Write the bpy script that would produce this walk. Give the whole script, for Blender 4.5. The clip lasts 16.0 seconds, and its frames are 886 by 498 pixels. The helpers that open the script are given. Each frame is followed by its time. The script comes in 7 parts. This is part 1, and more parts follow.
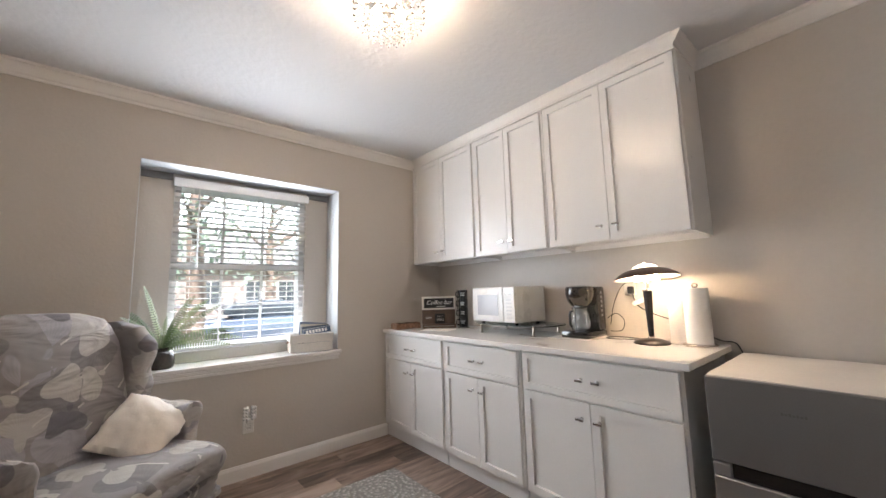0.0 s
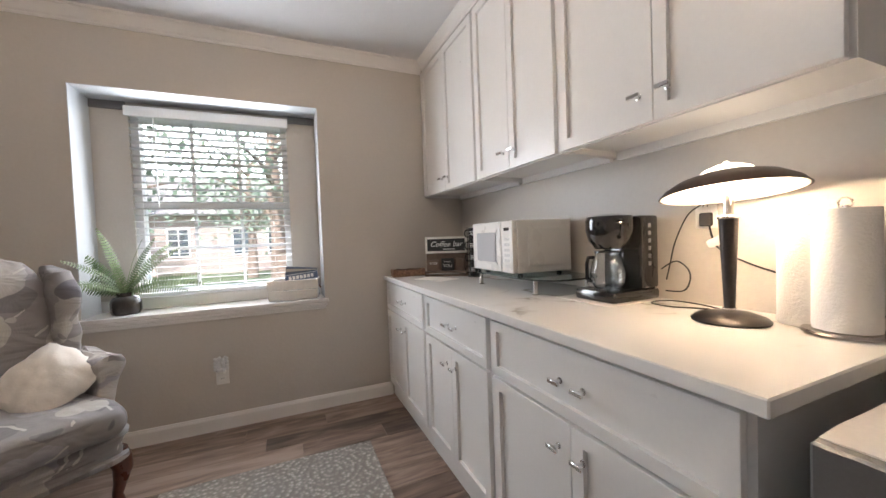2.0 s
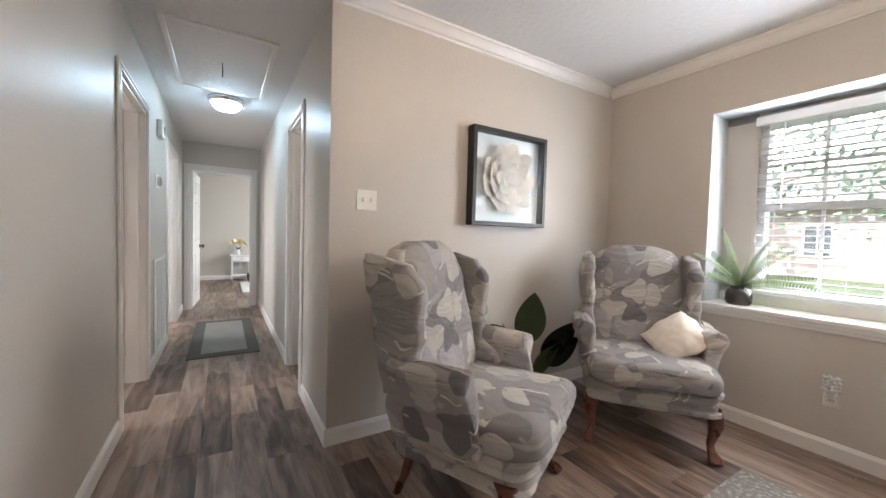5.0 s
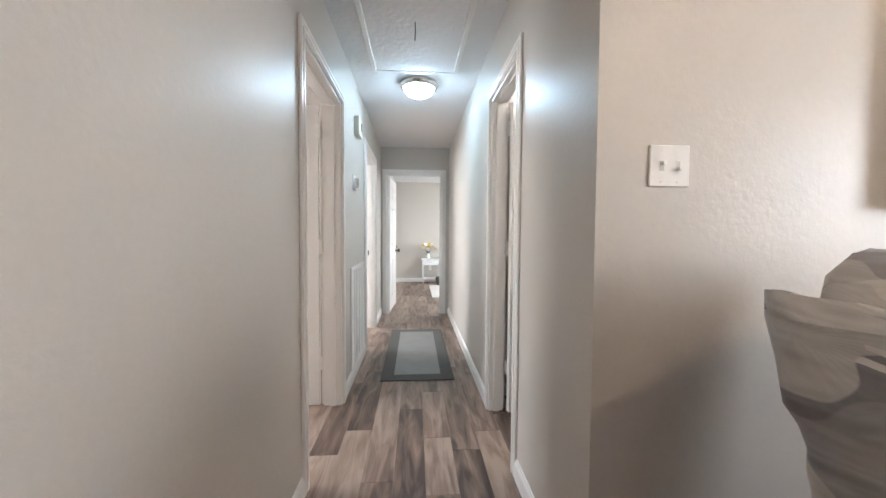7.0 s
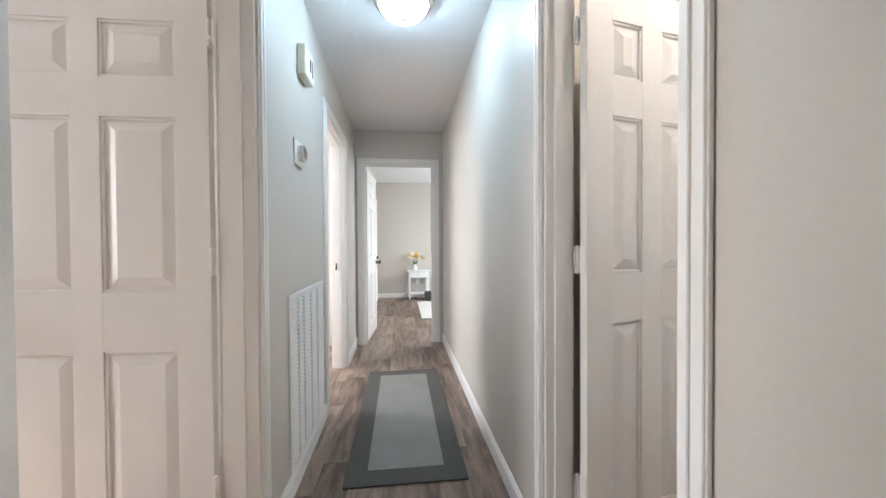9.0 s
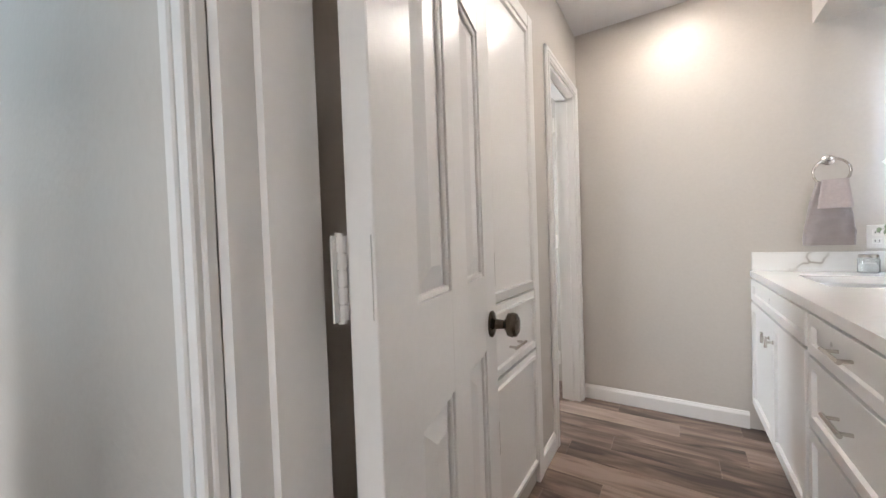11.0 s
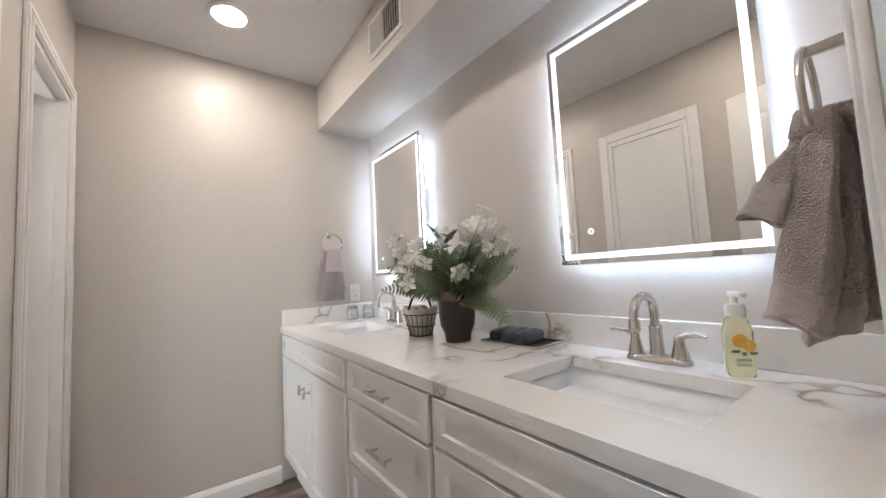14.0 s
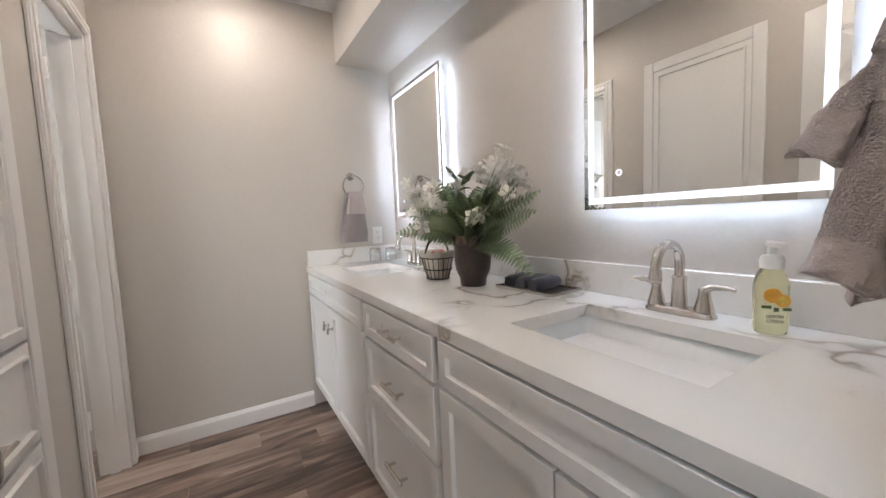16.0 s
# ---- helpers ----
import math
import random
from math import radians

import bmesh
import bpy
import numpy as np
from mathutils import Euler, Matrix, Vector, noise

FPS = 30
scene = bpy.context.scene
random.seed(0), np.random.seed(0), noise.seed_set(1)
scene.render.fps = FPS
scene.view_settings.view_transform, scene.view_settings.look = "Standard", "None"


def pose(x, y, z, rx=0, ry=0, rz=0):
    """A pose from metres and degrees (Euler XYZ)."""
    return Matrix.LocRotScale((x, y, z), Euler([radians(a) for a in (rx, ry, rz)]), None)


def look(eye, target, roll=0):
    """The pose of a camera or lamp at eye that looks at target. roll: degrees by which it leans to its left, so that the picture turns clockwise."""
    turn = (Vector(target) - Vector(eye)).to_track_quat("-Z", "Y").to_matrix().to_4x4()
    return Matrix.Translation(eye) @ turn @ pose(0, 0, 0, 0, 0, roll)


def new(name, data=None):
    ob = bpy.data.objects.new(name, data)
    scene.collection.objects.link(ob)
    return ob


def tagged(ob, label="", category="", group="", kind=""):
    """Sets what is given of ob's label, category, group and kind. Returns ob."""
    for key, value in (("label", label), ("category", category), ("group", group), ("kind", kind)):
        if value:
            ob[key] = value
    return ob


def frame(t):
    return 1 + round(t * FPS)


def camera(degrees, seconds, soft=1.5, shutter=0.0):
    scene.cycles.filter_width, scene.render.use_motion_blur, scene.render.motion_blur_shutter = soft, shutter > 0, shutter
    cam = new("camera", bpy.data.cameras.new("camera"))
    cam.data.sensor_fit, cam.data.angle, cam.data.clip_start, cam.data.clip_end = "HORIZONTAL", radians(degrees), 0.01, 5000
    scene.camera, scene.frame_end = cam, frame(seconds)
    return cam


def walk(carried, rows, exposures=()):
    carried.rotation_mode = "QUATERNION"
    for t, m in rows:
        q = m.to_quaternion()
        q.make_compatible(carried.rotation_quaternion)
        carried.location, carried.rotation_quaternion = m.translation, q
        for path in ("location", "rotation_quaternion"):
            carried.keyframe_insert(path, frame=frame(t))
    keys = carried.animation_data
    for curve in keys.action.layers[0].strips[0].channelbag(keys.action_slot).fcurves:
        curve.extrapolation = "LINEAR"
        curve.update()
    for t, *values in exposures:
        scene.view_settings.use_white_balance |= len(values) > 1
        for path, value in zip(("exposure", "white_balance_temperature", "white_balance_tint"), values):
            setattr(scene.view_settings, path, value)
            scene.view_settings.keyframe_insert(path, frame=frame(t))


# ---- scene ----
cam = camera(101.4, 16.0)
PATH = [
    (0, (0.02, 0.358, 1.189), (1.305, 1.872, 1.426), -1.5),
    (0.5, (0.274, 0.379, 1.193), (1.5, 1.959, 1.128), -1.9),
    (1, (0.497, 0.403, 1.182), (1.639, 2.043, 1.102), -2.2),
    (1.5, (0.776, 0.478, 1.176), (1.722, 2.239, 1.104), -2.3),
    (2, (1.052, 0.564, 1.142), (1.845, 2.399, 1.083), -2.1),
    (2.5, (1.207, 0.607, 1.156), (1.578, 2.572, 1.112), -1.7),
    (3, (1.243, 0.498, 1.137), (1.116, 2.494, 1.116), -0.3),
    (3.5, (1.287, 0.397, 1.139), (0.591, 2.272, 1.132), 0.9),
    (4, (1.328, 0.355, 1.146), (0.292, 2.066, 1.135), 1.2),
    (4.5, (1.343, 0.32, 1.179), (-0.089, 1.715, 1.13), 1.6),
    (5, (1.212, 0.299, 1.172), (-0.496, 1.336, 1.097), 1.6),
    (5.2, (1.138, 0.3, 1.165), (-0.635, 1.221, 1.09), 1.5),
    (7.3, (0.03, 0.292, 1.166), (-1.965, 0.406, 1.088), 0.5),
    (7.5, (-0.071, 0.281, 1.16), (-2.066, 0.387, 1.085), 0.6),
    (8, (-0.38, 0.268, 1.163), (-2.377, 0.375, 1.103), 0.5),
    (8.2, (-0.492, 0.258, 1.153), (-2.488, 0.377, 1.108), 0.3),
    (10.3, (-1.642, 0.465, 1.124), (-3.329, 1.537, 1.073), -1.0),
    (10.6, (-1.746, 0.52, 1.12), (-3.179, 1.914, 1.072), -1.1),
    (11, (-1.828, 0.626, 1.112), (-2.903, 2.312, 1.062), -2.0),
    (11.5, (-1.877, 0.786, 1.137), (-2.444, 2.702, 1.054), -2.2),
    (12, (-1.898, 0.836, 1.146), (-1.926, 2.834, 1.064), -2.9),
    (12.5, (-1.96, 0.867, 1.141), (-1.329, 2.762, 1.044), -3.3),
    (13, (-1.977, 0.87, 1.151), (-0.942, 2.579, 1.058), -3.1),
    (13.5, (-1.997, 0.88, 1.156), (-0.825, 2.499, 1.072), -3.0),
    (14, (-1.993, 0.868, 1.145), (-0.799, 2.466, 1.287), -3.0),
    (14.5, (-2.007, 0.863, 1.136), (-0.805, 2.421, 1.491), -2.8),
    (15, (-2.0, 0.853, 1.13), (-0.815, 2.424, 1.486), -2.6),
    (15.5, (-1.98, 0.861, 1.132), (-0.809, 2.482, 1.108), -2.3),
    (16, (-1.92, 0.87, 1.144), (-0.879, 2.57, 0.981), -2.3),
]
walk(cam, [(t, look(eye, target, roll)) for t, eye, target, roll in PATH], [(0.0, 1.85, 6700, 15), (2.5, 1.72, 6700, 15), (3.5, 1.98, 6650, 15), (5.0, 2.2, 6750, 15), (7.4, 2.55, 6600, 14), (8.2, 2.55, 6600, 14), (10.4, 2.22, 6500, 14), (11.2, 2.22, 6500, 14), (12.0, 2.12, 6450, 14), (13.5, 2.0, 6550, 15), (14.5, 1.88, 6700, 16), (16.0, 1.85, 6700, 16)])

# ---- world and light ----
world = bpy.data.worlds.new("world")
scene.world = world
world.use_nodes = True
wn = world.node_tree.nodes
sky = wn.new("ShaderNodeTexSky")
sky.sky_type, sky.sun_disc = "NISHITA", False
sky.sun_elevation, sky.sun_rotation = radians(52), radians(200)
sky.air_density, sky.dust_density = 1.2, 2.0
world.node_tree.links.new(sky.outputs[0], wn["Background"].inputs[0])
wn["Background"].inputs[1].default_value = 0.15


def lamp(name, kind, m, energy, colour, **kw):
    d = bpy.data.lights.new(name, kind)
    d.energy, d.color = energy, colour
    for k, v in kw.items():
        if k == "size":
            d.shape, d.size, d.size_y = "RECTANGLE", v[0], v[1]
        if k == "radius":
            d.shadow_soft_size = v
        if k == "angle":
            d.angle = v
        if k == "spread":
            d.spread = v
    ob = new(name, d)
    ob.matrix_world = m
    return ob


lamp("sun", "SUN", look((-6, -12, 20), (0, 8, 0)), 3.4, (1.0, 0.97, 0.93), angle=radians(1))
# daylight standing in the window openings
lamp("daylight_coffee_room", "AREA", look((0.64, 3.372, 1.43), (0.64, 0, 1.2)), 10, (0.82, 0.91, 1.0), size=(0.9, 1.15))
lamp("daylight_end_room", "AREA", look((-6.9, 2.52, 1.5), (-6.9, 0, 1.0)), 12, (0.82, 0.93, 1.0), size=(1.4, 1.3))
lamp("daylight_side_room", "AREA", look((-2.2, -2.92, 1.5), (-2.2, 0, 1.2)), 11, (0.88, 0.95, 1.0), size=(1.2, 1.2))
lamp("daylight_second_room", "AREA", look((-4.3, -2.92, 1.5), (-4.3, 0, 1.2)), 20, (0.88, 0.95, 1.0), size=(1.2, 1.2))
lamp("daylight_toilet_room", "AREA", look((-3.92, 2.7, 1.6), (-2.4, 2.8, 1.3)), 9, (0.80, 0.92, 1.0), size=(0.5, 0.8))

# ---- materials ----


def material(name, colour, rough=0.5, metal=0.0, var=0.06, scale=6.0, fine=90.0, bump=0.0, bump_scale=120.0, emit=None, spec=None, transmit=0.0, rand=0.0, coat=0.0, sheen=0.0, ior=None, bump_depth=0.004):
    """Principled surface with colour variation at two scales, and a fine bump."""
    m = bpy.data.materials.new(name)
    m.use_nodes = True
    nt = m.node_tree
    n, l = nt.nodes, nt.links
    b = n["Principled BSDF"]
    b.inputs["Metallic"].default_value = metal
    b.inputs["Roughness"].default_value = rough
    b.inputs["Transmission Weight"].default_value = transmit
    b.inputs["Coat Weight"].default_value = coat
    b.inputs["Sheen Weight"].default_value = sheen
    if ior:
        b.inputs["IOR"].default_value = ior
    if spec is not None:
        b.inputs["Specular IOR Level"].default_value = spec
    b.inputs["Base Color"].default_value = (*colour, 1)
    if emit:
        b.inputs["Emission Color"].default_value = (*emit[0], 1)
        b.inputs["Emission Strength"].default_value = emit[1]
    tc = n.new("ShaderNodeTexCoord")
    if var or rand:
        a = n.new("ShaderNodeTexNoise")
        a.inputs["Scale"].default_value, a.inputs["Detail"].default_value = scale, 4
        f = n.new("ShaderNodeTexNoise")
        f.inputs["Scale"].default_value = fine
        l.new(tc.outputs["Object"], a.inputs["Vector"])
        l.new(tc.outputs["Object"], f.inputs["Vector"])
        s = n.new("ShaderNodeMath")
        s.operation = "ADD"
        l.new(a.outputs["Fac"], s.inputs[0])
        l.new(f.outputs["Fac"], s.inputs[1])
        r = n.new("ShaderNodeMapRange")
        r.inputs["From Min"].default_value, r.inputs["From Max"].default_value = 0.6, 1.4
        r.inputs["To Min"].default_value, r.inputs["To Max"].default_value = 1 - var, 1 + var
        l.new(s.outputs[0], r.inputs["Value"])
        last = r.outputs[0]
        if rand:
            oi = n.new("ShaderNodeObjectInfo")
            q = n.new("ShaderNodeMapRange")
            q.inputs["To Min"].default_value, q.inputs["To Max"].default_value = 1 - rand, 1 + rand
            l.new(oi.outputs["Random"], q.inputs["Value"])
            k = n.new("ShaderNodeMath")
            k.operation = "MULTIPLY"
            l.new(last, k.inputs[0])
            l.new(q.outputs[0], k.inputs[1])
            last = k.outputs[0]
        v = n.new("ShaderNodeVectorMath")
        v.operation = "SCALE"
        v.inputs[0].default_value = colour
        l.new(last, v.inputs["Scale"])
        l.new(v.outputs[0], b.inputs["Base Color"])
        rr = n.new("ShaderNodeMapRange")
        rr.inputs["To Min"].default_value, rr.inputs["To Max"].default_value = max(rough - 0.06, 0.02), min(rough + 0.06, 1)
        l.new(a.outputs["Fac"], rr.inputs["Value"])
        l.new(rr.outputs[0], b.inputs["Roughness"])
    if bump:
        g = n.new("ShaderNodeTexNoise")
        g.inputs["Scale"].default_value, g.inputs["Detail"].default_value = bump_scale, 3
        l.new(tc.outputs["Object"], g.inputs["Vector"])
        p = n.new("ShaderNodeBump")
        p.inputs["Strength"].default_value, p.inputs["Distance"].default_value = bump, bump_depth
        l.new(g.outputs["Fac"], p.inputs["Height"])
        l.new(p.outputs[0], b.inputs["Normal"])
    return m


def ramp(n, stops):
    r = n.new("ShaderNodeValToRGB")
    e = r.color_ramp.elements
    while len(e) < len(stops):
        e.new(0.5)
    for k, (pos, c) in zip(e, stops):
        k.position, k.color = pos, (*c, 1)
    return r


def wood_floor():
    m = bpy.data.materials.new("vinyl_plank")
    m.use_nodes = True
    n, l = m.node_tree.nodes, m.node_tree.links
    b = n["Principled BSDF"]
    tc, oi = n.new("ShaderNodeTexCoord"), n.new("ShaderNodeObjectInfo")
    mp = n.new("ShaderNodeMapping")
    mp.inputs["Scale"].default_value = (1.7, 10, 1)
    off = n.new("ShaderNodeVectorMath")
    off.operation = "SCALE"
    off.inputs[0].default_value = (37, 91, 53)
    l.new(oi.outputs["Random"], off.inputs["Scale"])
    l.new(off.outputs[0], mp.inputs["Location"])
    l.new(tc.outputs["Object"], mp.inputs["Vector"])
    g = n.new("ShaderNodeTexNoise")
    g.inputs["Scale"].default_value, g.inputs["Detail"].default_value, g.inputs["Distortion"].default_value = 1.6, 8, 0.8
    l.new(mp.outputs[0], g.inputs["Vector"])
    mp2 = n.new("ShaderNodeMapping")
    mp2.inputs["Scale"].default_value = (3.5, 75, 1)
    l.new(tc.outputs["Object"], mp2.inputs["Vector"])
    l.new(off.outputs[0], mp2.inputs["Location"])
    g2 = n.new("ShaderNodeTexNoise")
    g2.inputs["Scale"].default_value, g2.inputs["Detail"].default_value = 1.0, 5
    l.new(mp2.outputs[0], g2.inputs["Vector"])
    c = ramp(n, [(0.26, (0.062, 0.040, 0.030)), (0.42, (0.150, 0.101, 0.077)), (0.56, (0.245, 0.172, 0.134)), (0.74, (0.37, 0.275, 0.218))])
    mix = n.new("ShaderNodeMath")
    mix.operation = "MULTIPLY_ADD"
    mix.inputs[1].default_value = 0.18
    l.new(g2.outputs["Fac"], mix.inputs[0])
    l.new(g.outputs["Fac"], mix.inputs[2])
    sub = n.new("ShaderNodeMath")
    sub.operation = "MULTIPLY_ADD"
    sub.inputs[1].default_value, sub.inputs[2].default_value = 0.34, -0.26
    l.new(oi.outputs["Random"], sub.inputs[0])
    add = n.new("ShaderNodeMath")
    l.new(mix.outputs[0], add.inputs[0])
    l.new(sub.outputs[0], add.inputs[1])
    l.new(add.outputs[0], c.inputs["Fac"])
    l.new(c.outputs[0], b.inputs["Base Color"])
    b.inputs["Roughness"].default_value = 0.42
    p = n.new("ShaderNodeBump")
    p.inputs["Strength"].default_value, p.inputs["Distance"].default_value = 0.25, 0.002
    l.new(g2.outputs["Fac"], p.inputs["Height"])
    l.new(p.outputs[0], b.inputs["Normal"])
    return m


def quartz(name):
    m = bpy.data.materials.new(name)
    m.use_nodes = True
    n, l = m.node_tree.nodes, m.node_tree.links
    b = n["Principled BSDF"]
    tc = n.new("ShaderNodeTexCoord")
    d = n.new("ShaderNodeTexNoise")
    d.inputs["Scale"].default_value, d.inputs["Detail"].default_value = 1.4, 5
    l.new(tc.outputs["Object"], d.inputs["Vector"])
    w = n.new("ShaderNodeMixRGB")
    w.inputs["Fac"].default_value = 0.62
    l.new(tc.outputs["Object"], w.inputs[1])
    l.new(d.outputs["Color"], w.inputs[2])
    v = n.new("ShaderNodeTexVoronoi")
    v.feature = "DISTANCE_TO_EDGE"
    v.inputs["Scale"].default_value = 2.7
    l.new(w.outputs[0], v.inputs["Vector"])
    r = ramp(n, [(0.0, (0.30, 0.255, 0.20)), (0.006, (0.46, 0.42, 0.37)), (0.013, (0.70, 0.67, 0.63)), (0.045, (0.80, 0.785, 0.76)), (0.2, (0.84, 0.83, 0.81))])
    l.new(v.outputs["Distance"], r.inputs["Fac"])
    gate = n.new("ShaderNodeTexNoise")
    gate.inputs["Scale"].default_value = 2.2
    l.new(tc.outputs["Object"], gate.inputs["Vector"])
    gr = ramp(n, [(0.45, (0, 0, 0)), (0.57, (1, 1, 1))])
    l.new(gate.outputs["Fac"], gr.inputs["Fac"])
    mx = n.new("ShaderNodeMixRGB")
    mx.inputs[1].default_value = (0.83, 0.815, 0.79, 1)
    l.new(gr.outputs[0], mx.inputs["Fac"])
    l.new(r.outputs[0], mx.inputs[2])
    l.new(mx.outputs[0], b.inputs["Base Color"])
    b.inputs["Roughness"].default_value = 0.16
    return m


GREIGE = material("greige_wall_paint", (0.56, 0.515, 0.465), 0.42, var=0.03, scale=1.3, fine=60, bump=0.22, bump_scale=55)
CEILING = material("ceiling_paint", (0.74, 0.73, 0.73), 0.7, var=0.02, scale=2, bump=0.9, bump_scale=26)
TRIM = material("trim_white_paint", (0.80, 0.775, 0.745), 0.32, var=0.02, bump=0.05)
CABINET = material("cabinet_white_paint", (0.80, 0.785, 0.765), 0.30, var=0.02, bump=0.04, bump_scale=200)
FLOORM = wood_floor()
QUARTZ = quartz("white_quartz")
CHROME = material("brushed_nickel", (0.62, 0.58, 0.54), 0.24, 1.0, var=0.05)
POLISHED = material("polished_chrome", (0.80, 0.80, 0.80), 0.08, 1.0, var=0.02)
BRONZE = material("dark_bronze", (0.10, 0.08, 0.06), 0.24, 1.0, var=0.2, scale=20)
DARK = material("dark_void", (0.03, 0.03, 0.03), 0.8)
MIRROR = material("mirror_glass", (0.86, 0.87, 0.86), 0.01, 1.0, var=0)
GLASS = material("clear_glass", (0.97, 0.98, 0.98), 0.02, transmit=1.0, var=0)
LED = material("led_strip", (0.9, 0.95, 1.0), 0.4, var=0, emit=((0.80, 0.90, 1.0), 0.27))
LEDBACK = material("led_back_strip", (0.9, 0.95, 1.0), 0.4, var=0, emit=((0.60, 0.77, 1.0), 7.0))
SUBFLOOR = material("subfloor", (0.06, 0.045, 0.035), 0.7)

# ---- mesh helpers ----
ORIGIN = {}


def box(bm, x0, x1, y0, y1, z0, z1, bevel=0.0):
    """Adds one box, with its edges rounded by bevel, to bm."""
    m = Matrix.Translation(((x0 + x1) / 2, (y0 + y1) / 2, (z0 + z1) / 2)) @ Matrix.Diagonal((x1 - x0, y1 - y0, z1 - z0, 1))
    g = bmesh.ops.create_cube(bm, size=1, matrix=m)
    if bevel:
        es = list({e for v in g["verts"] for e in v.link_edges})
        bmesh.ops.bevel(bm, geom=es, offset=bevel, segments=2 if bevel > 0.004 else 1, affect="EDGES", profile=0.5)
    return bm


def boxes(*bs, bevel=0.0):
    bm = bmesh.new()
    for b in bs:
        box(bm, *b, bevel=bevel)
    return bm


def tube(bm, a, b, r0, r1=None, seg=12, cap=True):
    """Adds a round bar from a to b."""
    a, b = Vector(a), Vector(b)
    d = b - a
    m = Matrix.Translation((a + b) / 2) @ d.to_track_quat("Z", "Y").to_matrix().to_4x4()
    bmesh.ops.create_cone(bm, cap_ends=cap, segments=seg, radius1=r0, radius2=r0 if r1 is None else r1, depth=d.length, matrix=m)
    return bm


def lathe(bm, prof, seg=24, at=(0, 0, 0), m=None):
    """Adds the surface of revolution about z of a profile of (radius, height)."""
    rings = []
    for r, z in prof:
        ring = []
        for k in range(seg if r > 1e-6 else 1):
            a = 2 * math.pi * k / seg
            p = Vector((r * math.cos(a), r * math.sin(a), z))
            if m is not None:
                p = m @ p
            ring.append(bm.verts.new(p + Vector(at)))
        rings.append(ring)
    for q, w in zip(rings, rings[1:]):
        for k in range(seg):
            vs = (q[k % len(q)], q[(k + 1) % len(q)], w[(k + 1) % len(w)], w[k % len(w)])
            vs = list(dict.fromkeys(vs))
            if len(vs) > 2:
                bm.faces.new(vs)
    return bm


def sweep(bm, pts, r, seg=8, closed=False, radii=None):
    """Adds a round bar along a line of points."""
    pts = [Vector(p) for p in pts]
    rings, up = [], Vector((0.13, 0.21, 0.97)).normalized()
    for i, p in enumerate(pts):
        q = pts[(i + 1) % len(pts)] if closed or i + 1 < len(pts) else p
        w = pts[i - 1] if closed or i else p
        d = (q - w).normalized()
        s = d.cross(up)
        s = s.normalized() if s.length > 1e-4 else d.orthogonal().normalized()
        t = s.cross(d)
        rr = radii[i] if radii else r
        rings.append([bm.verts.new(p + rr * (math.cos(2 * math.pi * k / seg) * s + math.sin(2 * math.pi * k / seg) * t)) for k in range(seg)])
    pairs = list(zip(rings, rings[1:])) + ([(rings[-1], rings[0])] if closed else [])
    for a, b in pairs:
        for k in range(seg):
            bm.faces.new((a[k], a[(k + 1) % seg], b[(k + 1) % seg], b[k]))
    if not closed:
        bm.faces.new(rings[0][::-1])
        bm.faces.new(rings[-1])
    return bm


def finish(name, bm, mat, smooth=False):
    bmesh.ops.recalc_face_normals(bm, faces=bm.faces[:])
    me = bpy.data.meshes.new(name)
    bm.to_mesh(me)
    bm.free()
    me.materials.append(mat)
    if smooth:
        me.shade_smooth()
        me.set_sharp_from_angle(angle=radians(38))
    return me


def thing(name, loc, label, category, group="", turn=0.0):
    """An Empty at the base of a thing."""
    ob = new(name)
    ob.matrix_world = pose(*loc, 0, 0, turn)
    ob.empty_display_size = 0.05
    return tagged(ob, label, category, group)


def part(name, bm, mat, parent, label="", smooth=False, wide=True):
    """Links bm as one mesh under parent. wide: bm is in the world's axes, and parent stands unturned."""
    o = Vector((0, 0, 0))
    q = parent
    while q is not None and wide:
        o += q.location
        q = q.parent
    if wide:
        bmesh.ops.translate(bm, verts=bm.verts[:], vec=-o)
    ob = new(name, finish(name, bm, mat, smooth))
    ob.parent = parent
    if label:
        ob["label"] = label
    return ob


def solid(name, bm, mat, label="", category="", kind="", smooth=False, group=""):
    return tagged(new(name, finish(name, bm, mat, smooth)), label, category, group, kind)


# ---- setting ----
CEIL, HCEIL, BCEIL = 2.465, 2.41, 2.45


def wall(name, axis, lo, hi, a, b, z0, z1, openings=(), mat=None):
    """A wall along 'x' or 'y' between a and b, of thickness lo to hi, with openings (from, to, sill, head) through it."""
    bm = bmesh.new()

    def put(u0, u1, w0, w1):
        if u1 - u0 > 1e-4 and w1 - w0 > 1e-4:
            box(bm, *((u0, u1, lo, hi) if axis == "x" else (lo, hi, u0, u1)), w0, w1)

    at = a
    for o0, o1, s, h in sorted(openings):
        put(at, o0, z0, z1)
        put(o0, o1, z0, s)
        put(o0, o1, h, z1)
        at = o1
    put(at, b, z0, z1)
    return solid(name, bm, mat or GREIGE, "greige painted plaster wall", "wall", "structure")


